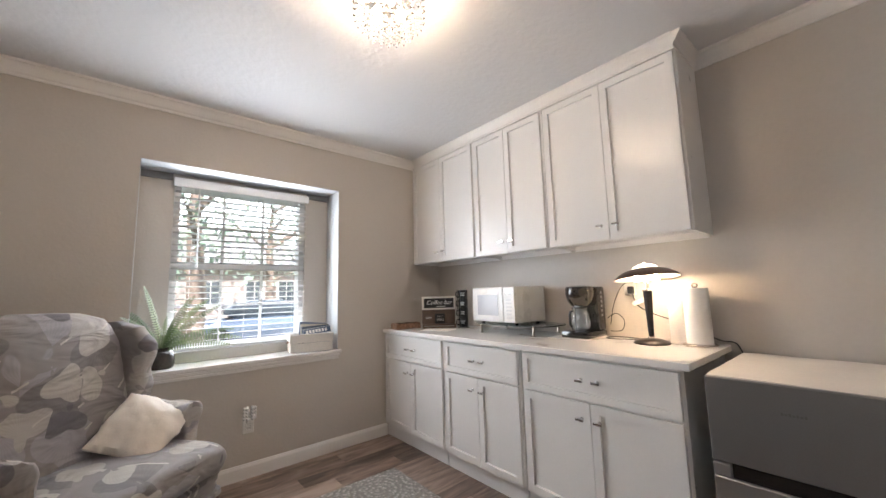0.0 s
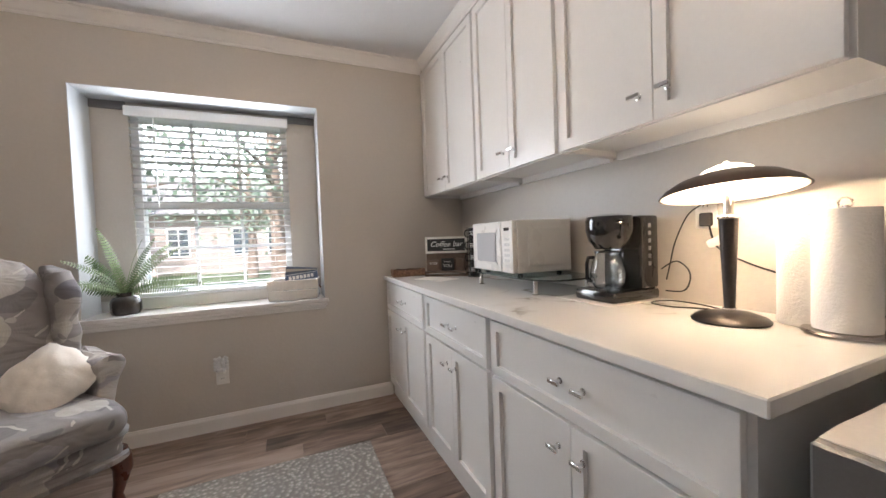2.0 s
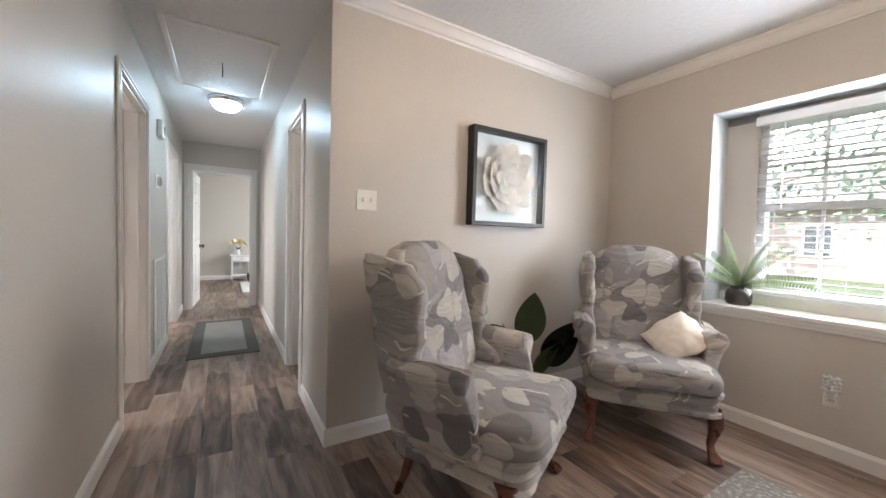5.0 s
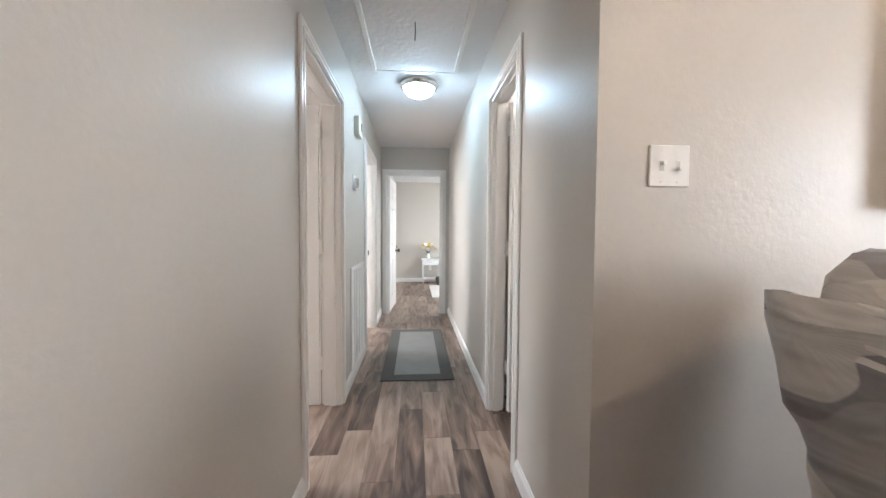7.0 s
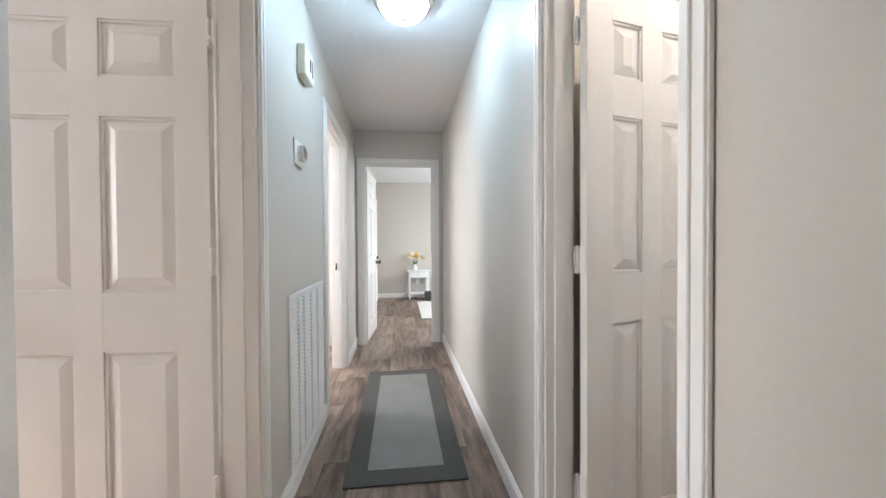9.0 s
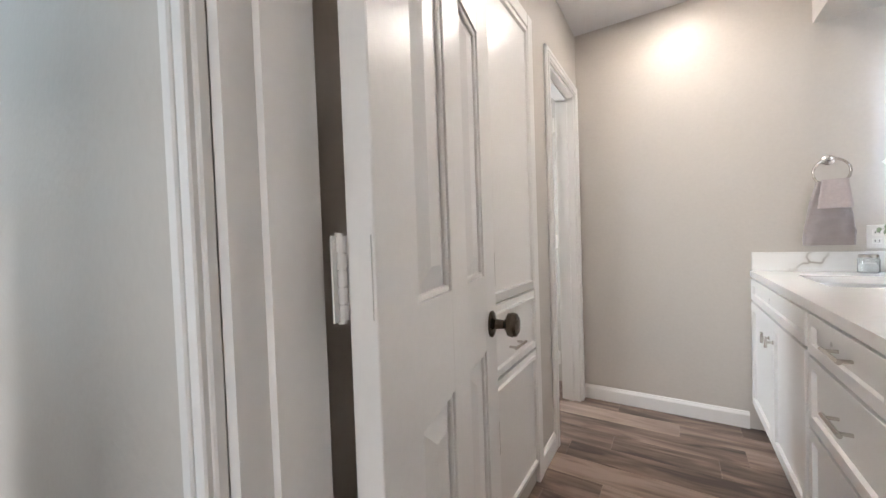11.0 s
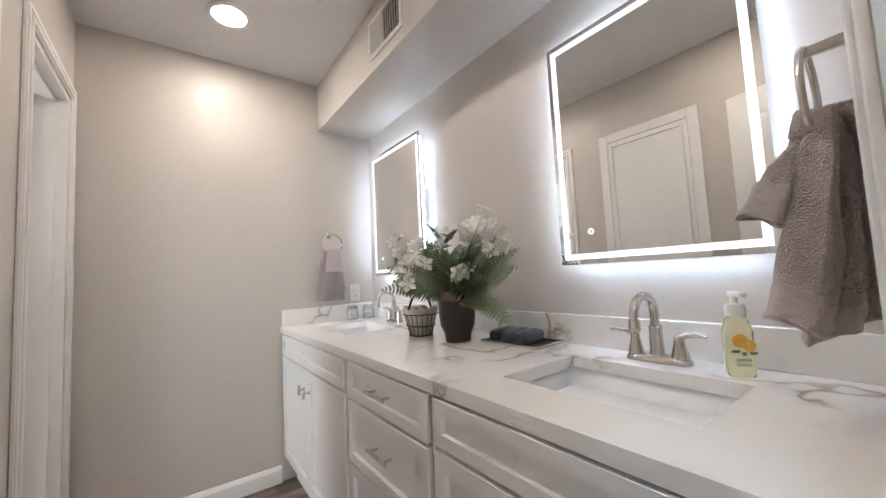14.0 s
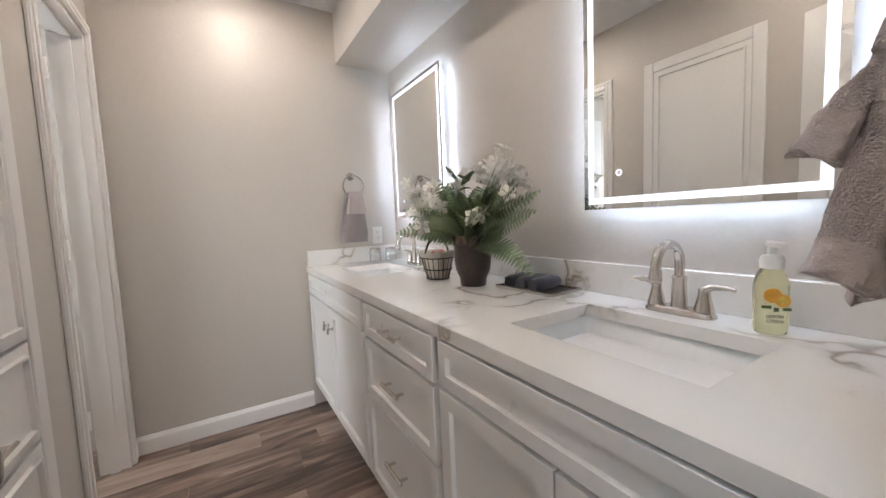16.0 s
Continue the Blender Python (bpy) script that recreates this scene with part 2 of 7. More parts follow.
HEAD = 2.03
D1, D2, D3 = (-2.295, -1.47), (-4.36, -3.455), (-2.155, -1.535)   # hall doors: side room, second room, bathroom
TD = (2.55, 3.135)                                                 # toilet room door, along y
ED = (-0.117, 0.678)                                               # end room door, along y
TOP = 2.62
wall("wall_north", "x", 3.18, 3.42, -0.772, 2.36, 0, TOP, [(0.0, 1.285, 0.735, 2.06)])
wall("wall_north_outer", "x", 3.42, 3.55, -2.6, 2.5, -0.2, TOP, [(0.19, 1.09, 0.83, 2.01)])
wall("wall_bath_end", "x", 3.22, 3.42, -2.372, -0.865, 0, TOP)
wall("wall_partition", "y", -0.865, -0.772, 0.878, 3.42, 0, TOP)
wall("wall_hall_north", "x", 0.785, 0.878, -5.1, -0.772, 0, TOP, [(*D3, 0, HEAD)])
wall("wall_south", "x", -0.315, -0.2, -5.1, 2.36, 0, TOP, [(*D1, 0, HEAD), (*D2, 0, HEAD)])
wall("wall_east", "y", 2.36, 2.5, -0.315, 3.42, 0, TOP)
wall("wall_hall_end", "y", -5.2, -5.1, -1.6, 2.6, 0, TOP, [(*ED, 0, HEAD)])
wall("wall_end_room", "y", -8.77, -8.65, -0.32, 2.72, 0, TOP)
wall("wall_end_room_south", "x", -0.32, -0.2, -8.65, -5.2, 0, TOP)
wall("wall_end_room_north", "x", 2.6, 2.72, -8.65, -5.1, 0, TOP, [(-7.6, -6.2, 0.85, 2.15)])
wall("wall_bath_west", "y", -2.487, -2.372, 0.878, 3.42, 0, TOP, [(*TD, 0, HEAD)])
wall("wall_toilet_room_west", "y", -4.12, -4.0, 1.7, 3.55, 0, TOP, [(2.45, 2.95, 1.2, 2.0)])
wall("wall_toilet_room_south", "x", 1.6, 1.7, -4.12, -2.487, 0, TOP)
wall("wall_toilet_room_north", "x", 3.42, 3.55, -4.12, -2.6, 0, TOP)
wall("wall_side_rooms_south", "x", -3.12, -3.0, -5.2, 0.3, 0, TOP, [(-2.8, -1.6, 0.9, 2.1), (-4.9, -3.7, 0.9, 2.1)])
wall("wall_side_room_divider", "y", -3.12, -3.0, -3.0, -0.315, 0, TOP)
wall("wall_side_room_east", "y", 0.2, 0.3, -3.0, -0.315, 0, TOP)
wall("wall_second_room_west", "y", -5.2, -5.1, -3.0, -1.6, 0, TOP)


def slab(name, x0, x1, y0, y1, z, mat=CEILING):
    return solid(name, boxes((x0, x1, y0, y1, z, z + 0.1)), mat, "white textured plaster ceiling", "ceiling", "structure")


slab("ceiling", -0.772, 2.36, -0.2, 3.18, CEIL)
slab("ceiling_hall", -5.1, -0.7725, -0.2, 0.785, HCEIL)
slab("ceiling_bath", -2.372, -0.865, 0.878, 3.22, BCEIL)
slab("ceiling_end_room", -8.65, -5.2, -0.2, 2.6, HCEIL)
slab("ceiling_side_room", -3.0, 0.2, -3.0, -0.315, HCEIL)
slab("ceiling_second_room", -5.1, -3.12, -3.0, -0.315, HCEIL)
slab("ceiling_toilet_room", -4.0, -2.487, 1.7, 3.42, HCEIL)
solid("roof", boxes((-8.9, 2.6, -0.4, 3.7, 2.66, 2.8), (-8.9, 0.4, -3.3, -0.4, 2.66, 2.8)), SUBFLOOR, "dark roof above the rooms", "roof", "structure")
floor = solid("floor", boxes((-8.8, 2.5, -0.33, 3.55, -0.12, -0.0025), (-8.8, 0.3, -3.12, -0.33, -0.12, -0.0025)), FLOORM, "grey-brown wood-look plank floor", "floor", "structure")
# bathroom soffit
solid("soffit_wall", boxes((-1.22, -0.865, 0.878, 3.22, 2.14, BCEIL)), GREIGE, "greige painted boxed soffit above the vanity", "soffit", "structure")


def extrude_profile(bm, prof, a, b, out):
    """Runs a profile of (outwards, z) from a to b along a wall; out points off the wall."""
    a, b, out = Vector(a), Vector(b), Vector(out)
    r0 = [bm.verts.new(a + out * u + Vector((0, 0, w))) for u, w in prof]
    r1 = [bm.verts.new(b + out * u + Vector((0, 0, w))) for u, w in prof]
    k = len(prof)
    for i in range(k):
        bm.faces.new((r0[i], r0[(i + 1) % k], r1[(i + 1) % k], r1[i]))
    bm.faces.new(r0[::-1])
    bm.faces.new(r1)


BASEP = [(0, 0), (0.014, 0), (0.014, 0.072), (0.011, 0.080), (0.008, 0.084), (0.005, 0.092), (0, 0.094)]
CROWNP = [(0, 0), (0, -0.078), (0.008, -0.078), (0.012, -0.066), (0.022, -0.058), (0.040, -0.030), (0.050, -0.018), (0.060, -0.014), (0.060, 0)]


def baseboard(a, b, out, z=0.0):
    bm = bmesh.new()
    extrude_profile(bm, BASEP, (*a, z), (*b, z), (*out, 0))
    return solid("baseboard", bm, TRIM, "white painted wooden baseboard along the wall", "baseboard", "structure")


def crown(a, b, out):
    bm = bmesh.new()
    extrude_profile(bm, CROWNP, (*a, CEIL), (*b, CEIL), (*out, 0))
    return solid("trim", bm, TRIM, "white crown moulding under the ceiling", "crown moulding", "structure")


crown((-0.772, 3.18), (2.045, 3.18), (0, -1))
crown((-0.772, 0.785), (-0.772, 3.12), (1, 0))
crown((2.36, -0.2), (2.36, 0.885), (-1, 0))
crown((-0.772, -0.2), (2.30, -0.2), (0, 1))
baseboard((-0.772, 3.18), (1.735, 3.18), (0, -1))
baseboard((-0.772, 0.771), (-0.772, 3.166), (1, 0))
baseboard((-0.772, 0.785), (D3[1] + 0.06, 0.785), (0, -1))
baseboard((D3[0] - 0.06, 0.785), (-5.1, 0.785), (0, -1))
baseboard((D1[1] + 0.06, -0.2), (2.36, -0.2), (0, 1))
baseboard((D1[0] - 0.06, -0.2), (-3.39, -0.2), (0, 1))
baseboard((D2[0] - 0.06, -0.2), (-5.1, -0.2), (0, 1))
baseboard((2.36, -0.186), (2.36, 0.88), (-1, 0))
baseboard((-2.358, 3.22), (-1.487, 3.22), (0, -1))
baseboard((-2.372, 2.262), (-2.372, 2.488), (1, 0))
baseboard((-2.372, 3.197), (-2.372, 3.22), (1, 0))
baseboard((-2.372, 0.892), (-2.372, 1.62), (1, 0))
baseboard((-8.65, -0.186), (-8.65, 2.6), (1, 0))
baseboard((-8.636, 2.6), (-5.2, 2.6), (0, -1))
baseboard((-8.65, -0.2), (-8.47, -0.2), (0, 1))
baseboard((-7.42, -0.2), (-5.2, -0.2), (0, 1))
baseboard((-5.1, -3.0), (0.2, -3.0), (0, 1))

CASEP = 0.06


def casing(name, axis, face, out, a, b, head, w=CASEP):
    """Door casing of two legs and a head on one face of a wall."""
    bm = bmesh.new()
    for t0, t1, d in ((0, w, 0.012), (0.006, w * 0.42, 0.018), (w * 0.62, w - 0.004, 0.016)):
        f0, f1 = sorted((face + out * 0.001, face + out * d))
        for u0, u1, z0, z1 in ((a - t1, a - t0, 0, head + t1), (b + t0, b + t1, 0, head + t1), (a - t0, b + t0, head + t0, head + t1)):
            box(bm, *((u0, u1, f0, f1) if axis == "x" else (f0, f1, u0, u1)), z0, z1, bevel=0.002)
    return solid("trim", bm, TRIM, "white moulded door casing", "door casing", "structure")


def jamb(axis, lo, hi, a, b, head, t=0.016):
    bm = bmesh.new()
    mid = (lo + hi) / 2
    for u0, u1, z0, z1 in ((a - 0.001, a + t, 0, head), (b - t, b + 0.001, 0, head), (a + t, b - t, head - t, head + 0.001)):
        box(bm, *((u0, u1, lo - 0.001, hi + 0.001) if axis == "x" else (lo - 0.001, hi + 0.001, u0, u1)), z0, z1)
    for u0, u1, z0, z1 in ((a + t, a + t + 0.011, 0, head - t), (b - t - 0.011, b - t, 0, head - t), (a + t + 0.011, b - t - 0.011, head - t - 0.011, head - t)):
        box(bm, *((u0, u1, mid - 0.018, mid + 0.018) if axis == "x" else (mid - 0.018, mid + 0.018, u0, u1)), z0, z1)
    return solid("trim", bm, TRIM, "white painted door jamb with stop", "door jamb", "structure")


for o, faces in ((D1, ((-0.2, 1), (-0.315, -1))), (D2, ((-0.2, 1), (-0.315, -1))), (D3, ((0.785, -1), (0.878, 1)))):
    lo, hi = sorted(f for f, _ in faces)
    jamb("x", lo, hi, *o, HEAD)
    for f, s in faces:
        casing("trim", "x", f, s, *o, HEAD)
jamb("y", -5.2, -5.1, *ED, HEAD)
casing("trim", "y", -5.1, 1, *ED, HEAD)
casing("trim", "y", -5.2, -1, *ED, HEAD)
jamb("y", -2.487, -2.372, *TD, HEAD)
casing("trim", "y", -2.372, 1, *TD, HEAD)


def panel_door(name, w, h, m, label, knob=True, hinges=True, flip=1, rail=(0.777, 0.976), knob_z=0.89):
    """A six-panel door, hinged at its local origin, running along local x; the knob stands near its free end."""
    d = tagged(new(name), label, "door", "", "structure")
    d.matrix_world = m
    t = 0.035
    bm = bmesh.new()
    xs = [0, 0.105, w / 2 - 0.045, w / 2 + 0.045, w - 0.105, w]
    zs = [0.008, 0.19, rail[0], rail[1], 1.56, 1.69, h - 0.12, h]
    box(bm, 0.09, w - 0.09, -t / 2 + 0.0115, t / 2 - 0.0115, 0.1, h - 0.1)
    for i in (0, 2, 4):
        box(bm, xs[i], xs[i + 1], -t / 2, t / 2, zs[0], zs[-1], bevel=0.0015)
    for i in (0, 2, 4, 6):
        for a, b in ((xs[1], xs[2]), (xs[3], xs[4])):
            box(bm, a - 0.001, b + 0.001, -t / 2 + 0.0002, t / 2 - 0.0002, zs[i], zs[i + 1])
    for i in (1, 3, 5):
        for a, b in ((xs[1], xs[2]), (xs[3], xs[4])):
            z0, z1 = zs[i], zs[i + 1]
            g = min(0.048, (b - a) * 0.36)
            for s in (-1, 1):
                lo, hi = [], []
                for (px, pz) in ((a + 0.012, z0 + 0.012), (b - 0.012, z0 + 0.012), (b - 0.012, z1 - 0.012), (a + 0.012, z1 - 0.012)):
                    lo.append(bm.verts.new((px, s * (t / 2 - 0.0115), pz)))
                for (px, pz) in ((a + g, z0 + g), (b - g, z0 + g), (b - g, z1 - g), (a + g, z1 - g)):
                    hi.append(bm.verts.new((px, s * (t / 2 - 0.001), pz)))
                for k in range(4):
                    bm.faces.new((lo[k], lo[(k + 1) % 4], hi[(k + 1) % 4], hi[k]))
                bm.faces.new(hi)
                # sticking round the panel
                for u0, u1, w0, w1 in ((a, b, z0, z0 + 0.01), (a, b, z1 - 0.01, z1), (a, a + 0.01, z0 + 0.01, z1 - 0.01), (b - 0.01, b, z0 + 0.01, z1 - 0.01)):
                    f0, f1 = sorted((s * (t / 2 - 0.012), s * (t / 2 - 0.004)))
                    box(bm, u0, u1, f0, f1, w0, w1, bevel=0.002)
    part("leaf", bm, TRIM, d, wide=False)
    if knob:
        for s in (-1, 1):
            k = bmesh.new()
            lathe(k, [(0.030, 0), (0.031, 0.004), (0.026, 0.008), (0.012, 0.012), (0.010, 0.030), (0.014, 0.034), (0.026, 0.040), (0.0285, 0.050), (0.026, 0.060), (0.016, 0.066), (0.0, 0.067)], 24,
                  m=Matrix.Translation((w - 0.058, s * t / 2, knob_z)) @ Matrix.Rotation(-s * math.pi / 2, 4, "X"))
            part("door_knob", k, BRONZE, d, "dark bronze round door knob", True, wide=False)
    if hinges:
        for z in (0.25, 1.03, 1.80):
            k = bmesh.new()
            for q in range(5):
                tube(k, (-0.007, flip * (t / 2 + 0.004), z + 0.018 * q + 0.0008), (-0.007, flip * (t / 2 + 0.004), z + 0.018 * q + 0.0172), 0.007)
            tube(k, (-0.007, flip * (t / 2 + 0.004), z - 0.003), (-0.007, flip * (t / 2 + 0.004), z + 0.093), 0.0045)
            box(k, -0.0022, -0.0002, -t / 2 + 0.004, t / 2 + 0.002, z, z + 0.09)
            box(k, -0.021, -0.010, flip * (t / 2 + 0.004) - 0.001, flip * (t / 2 + 0.004) + 0.001, z, z + 0.09)
            part("hinge", k, TRIM, d, "white painted hinge", wide=False)
    return d


panel_door("door_1", 0.558, 2.0, pose(-2.1065, 0.9016, 0.0, 0, 0, 101.86), "white six-panel door standing open into the bathroom", flip=1, rail=(0.862, 1.028), knob_z=0.912)
panel_door("door_2", 0.78, 2.0, pose(D1[0] + 0.004, -0.344, 0, 0, 0, -92), "white six-panel door standing open into the side room", flip=1)
panel_door("door_3", 0.85, 2.0, pose(D2[1] + 0.015, -0.335, 0, 0, 0, -80), "white six-panel door standing open into the second room", flip=1)
panel_door("door_4", 0.75, 2.0, pose(-5.215, ED[0] + 0.02, 0, 0, 0, 176), "white six-panel door standing open into the end room", flip=1)
panel_door("door_5", 0.52, 2.0, pose(-2.505, TD[1] - 0.04, 0, 0, 0, 184), "white door standing open into the toilet room", flip=1)

panel_door("door_6", 0.86, 2.0, pose(-8.375, -0.180, 0, 0, 0, 0), "white six-panel closet door, closed, in the end room", hinges=False)
casing("trim", "x", -0.2, 1, -8.40, -7.49, HEAD)

# ---- kitchen cabinets of the coffee room ----


def shaker(f, y0, y1, z0, z1, s=0.057):
    """A shaker front facing -x, whose back lies in the plane x = f."""
    bm = bmesh.new()
    g = 0.0015
    box(bm, f - 0.020, f - 0.001, y0 + g, y1 - g, z0 + g, z1 - g)
    bmesh.ops.bevel(bm, geom=bm.edges[:], offset=0.0012, segments=1, affect="EDGES")
    bm.normal_update()
    face = min(bm.faces, key=lambda q: (q.normal.x, -q.calc_area()))
    bmesh.ops.inset_individual(bm, faces=[face], thickness=s, depth=0.0)
    bmesh.ops.inset_individual(bm, faces=[face], thickness=0.0012, depth=-0.0125)
    return bm


def t_knob(f, y, z, upright=False):
    """Small square-bar T knob."""
    bm = bmesh.new()
    tube(bm, (f, y, z), (f - 0.022, y, z), 0.005, 0.005)
    lathe(bm, [(0.009, 0), (0.009, 0.003), (0.006, 0.004)], 16, m=Matrix.Translation((f, y, z)) @ Matrix.Rotation(-math.pi / 2, 4, "Y"))
    if upright:
        box(bm, f - 0.031, f - 0.021, y - 0.0055, y + 0.0055, z - 0.024, z + 0.024, bevel=0.002)
    else:
        box(bm, f - 0.031, f - 0.021, y - 0.021, y + 0.021, z - 0.0065, z + 0.0065, bevel=0.002)
    return bm


def bar_pull(f, y, z, half=0.064):
    bm = bmesh.new()
    for s in (-1, 1):
        tube(bm, (f, y + s * half * 0.72, z), (f - 0.028, y + s * half * 0.72, z), 0.005)
    tube(bm, (f - 0.029, y - half, z), (f - 0.029, y + half, z), 0.006)
    return bm


F = 1.735           # back plane of the base fronts
WALL_E = 2.36
UNITS = [(2.395, 3.178), (1.715, 2.385), (0.895, 1.705)]
for i, (y0, y1) in enumerate(UNITS):
    c = thing("base_cabinet", ((F + WALL_E) / 2, (y0 + y1) / 2, 0), "white shaker base cabinet with one drawer over two doors", "cabinet", "base cabinets of the coffee bar")
    part("body", boxes((F, WALL_E - 0.002, y0, y1, 0.095, 0.852)), CABINET, c)
    part("toe_kick", boxes((F + 0.012, WALL_E - 0.01, y0, y1, 0.0, 0.095)), CABINET, c)
    a, b = y0 + 0.012, y1 - 0.012
    mid = (a + b) / 2
    dr = part("drawer_front", shaker(F, a, b, 0.648, 0.842, 0.045), CABINET, c)
    for s in (-1, 1):
        part("knob", t_knob(F - 0.011, mid + s * 0.042, 0.742), POLISHED, dr, "polished chrome T knob", True)
    for s, (p, q) in ((-1, (a, mid)), (1, (mid, b))):
        d = part("door", shaker(F, p, q, 0.105, 0.640), CABINET, c)
        part("knob", t_knob(F - 0.02, mid + s * 0.045, 0.562), POLISHED, d, "polished chrome T knob", True)
top = thing("countertop", ((F + WALL_E) / 2, 2.03, 0.853), "white quartz countertop with thin grey veins on the base cabinets", "countertop")
part("slab", boxes((F - 0.037, WALL_E - 0.002, 0.862, 3.178, 0.853, 0.885), bevel=0.003), QUARTZ, top)

FU = 2.058
UPPERS = [(2.352, 3.178), (1.692, 2.348), (0.885, 1.688)]
for i, (y0, y1) in enumerate(UPPERS):
    c = thing("wall_cabinet", ((FU + WALL_E) / 2, (y0 + y1) / 2, 1.455), "white shaker wall cabinet with two doors up to the ceiling", "cabinet", "wall cabinets of the coffee bar")
    zb = 1.455
    part("body", boxes((FU, WALL_E - 0.002, y0, y1, zb + 0.022, CEIL - 0.004)), CABINET, c)
    part("light_rail", boxes((FU, FU + 0.019, y0, y1, zb, zb + 0.022)), CABINET, c)
    for a, b in ((y0, y0 + 0.016), (y1 - 0.016, y1)):
        part("side_rail", boxes((FU + 0.019, WALL_E - 0.002, a, b, zb, zb + 0.022)), CABINET, c)
    part("wall_rail", boxes((WALL_E - 0.022, WALL_E - 0.002, y0 + 0.016, y1 - 0.016, zb - 0.012, zb + 0.022)), CABINET, c)
    a, b = y0 + 0.010, y1 - 0.010
    mid = (a + b) / 2
    for s, (p, q) in ((-1, (a, mid)), (1, (mid, b))):
        d = part("door", shaker(FU, p, q, zb + 0.002, 2.385), CABINET, c)
        part("knob", t_knob(FU - 0.02, mid + s * 0.045, zb + 0.085), POLISHED, d, "polished chrome T knob", True)
bm = bmesh.new()
extrude_profile(bm, [(0, 0), (0, -0.075), (0.022, -0.075), (0.024, -0.060), (0.034, -0.050), (0.048, -0.022), (0.056, -0.012), (0.058, 0)], (FU, 0.885, CEIL - 0.001), (FU, 3.12, CEIL - 0.001), (-1, 0, 0))
extrude_profile(bm, [(0, 0), (0, -0.075), (0.004, -0.075), (0.006, -0.060), (0.016, -0.050), (0.030, -0.022), (0.038, -0.012), (0.040, 0)], (FU - 0.05, 0.885, CEIL - 0.001), (2.36, 0.885, CEIL - 0.001), (0, -1, 0))
solid("trim", bm, TRIM, "white crown moulding on top of the wall cabinets", "crown moulding", "structure")

# ---- bathroom vanity ----
FV, WALL_B = -1.458, -0.865
VTOP = 0.885


def vanity(y0, y1, kind):
    c = thing("vanity_cabinet", ((FV + WALL_B) / 2, (y0 + y1) / 2, 0), "white shaker vanity cabinet with " + ("three drawers" if kind == "drawers" else "a false front over two doors"), "cabinet", "vanity cabinets")
    part("body", boxes((FV, WALL_B - 0.002, y0, y1, 0.150, 0.80 if kind != "drawers" else 0.850), (FV, FV + 0.03, y0, y1, 0.80, 0.850)), CABINET, c)
    part("toe_kick", boxes((FV + 0.05, WALL_B - 0.01, y0, y1, 0.0, 0.150)), CABINET, c)
    a, b = y0 + 0.012, y1 - 0.012
    mid = (a + b) / 2
    if kind == "drawers":
        for z0, z1, zp in ((0.718, 0.845, 0), (0.492, 0.710, 0), (0.155, 0.484, 0)):
            d = part("drawer_front", shaker(FV, a, b, z0, z1, 0.045), CABINET, c)
            part("pull", bar_pull(FV - 0.010, mid, (z0 + z1) / 2), CHROME, d, "brushed nickel bar pull", True)
    else:
        part("false_front", shaker(FV, a, b, 0.728, 0.845, 0.045), CABINET, c)
        for s, (p, q) in ((-1, (a, mid)), (1, (mid, b))):
            d = part("door", shaker(FV, p, q, 0.155, 0.720), CABINET, c)
            part("knob", t_knob(FV - 0.02, mid + s * 0.04, 0.625, True), CHROME, d, "brushed nickel T knob", True)
    return c


vanity(2.212, 3.20, "doors")
vanity(1.656, 2.207, "drawers")
vanity(0.885, 1.651, "doors")
SINKS = [(1.105, 1.53), (2.56, 2.985)]
SX = (-1.335, -1.035)
vt = thing("countertop", (-1.2, 2.05, 0.852), "white quartz vanity top with grey veins and a backsplash", "countertop")
bm = bmesh.new()
ys = [0.880, SINKS[0][0], SINKS[0][1], SINKS[1][0], SINKS[1][1], 3.218]
for i in range(5):
    if i in (1, 3):
        box(bm, -1.478, SX[0], ys[i], ys[i + 1], 0.852, VTOP)
        box(bm, SX[1], WALL_B - 0.002, ys[i], ys[i + 1], 0.852, VTOP)
    else:
        box(bm, -1.478, WALL_B - 0.002, ys[i], ys[i + 1], 0.852, VTOP)
bmesh.ops.remove_doubles(bm, verts=bm.verts[:], dist=0.0005)
part("slab", bm, QUARTZ, vt)
part("backsplash", boxes((WALL_B - 0.022, WALL_B - 0.002, 0.880, 3.218, VTOP, VTOP + 0.10), bevel=0.002), QUARTZ, vt)
part("side_splash", boxes((-1.472, WALL_B - 0.024, 3.198, 3.218, VTOP, VTOP + 0.10), bevel=0.002), QUARTZ, vt)
PORCELAIN = material("sink_porcelain", (0.84, 0.85, 0.85), 0.35, var=0.01)
for s0, s1 in SINKS:
    sk = thing("sink", (-1.185, (s0 + s1) / 2, 0.72), "white rectangular undermount sink set in the vanity top", "sink", "vanity sinks")
    bm = bmesh.new()
    g = bmesh.ops.create_cube(bm, size=1, matrix=Matrix.Translation(((SX[0] + SX[1]) / 2, (s0 + s1) / 2, 0.786)) @ Matrix.Diagonal((SX[1] - SX[0] + 0.012, s1 - s0 + 0.012, 0.13, 1)))
    bmesh.ops.delete(bm, geom=[f for f in bm.faces if f.normal.z > 0.9], context="FACES_ONLY")
    bmesh.ops.bevel(bm, geom=[e for e in bm.edges if not e.is_boundary], offset=0.03, segments=4, affect="EDGES", profile=0.5)
    basin = part("basin", bm, PORCELAIN, sk, smooth=True)
    sm = basin.modifiers.new("thick", "SOLIDIFY")
    sm.thickness, sm.offset = 0.008, 1
    bm = bmesh.new()
    lathe(bm, [(0.0, 0.0), (0.020, 0.0), (0.024, 0.002), (0.024, 0.004), (0.0, 0.0035)], 20, at=(-1.185, (s0 + s1) / 2, 0.7225))
    part("drain", bm, CHROME, sk, "brushed nickel drain")

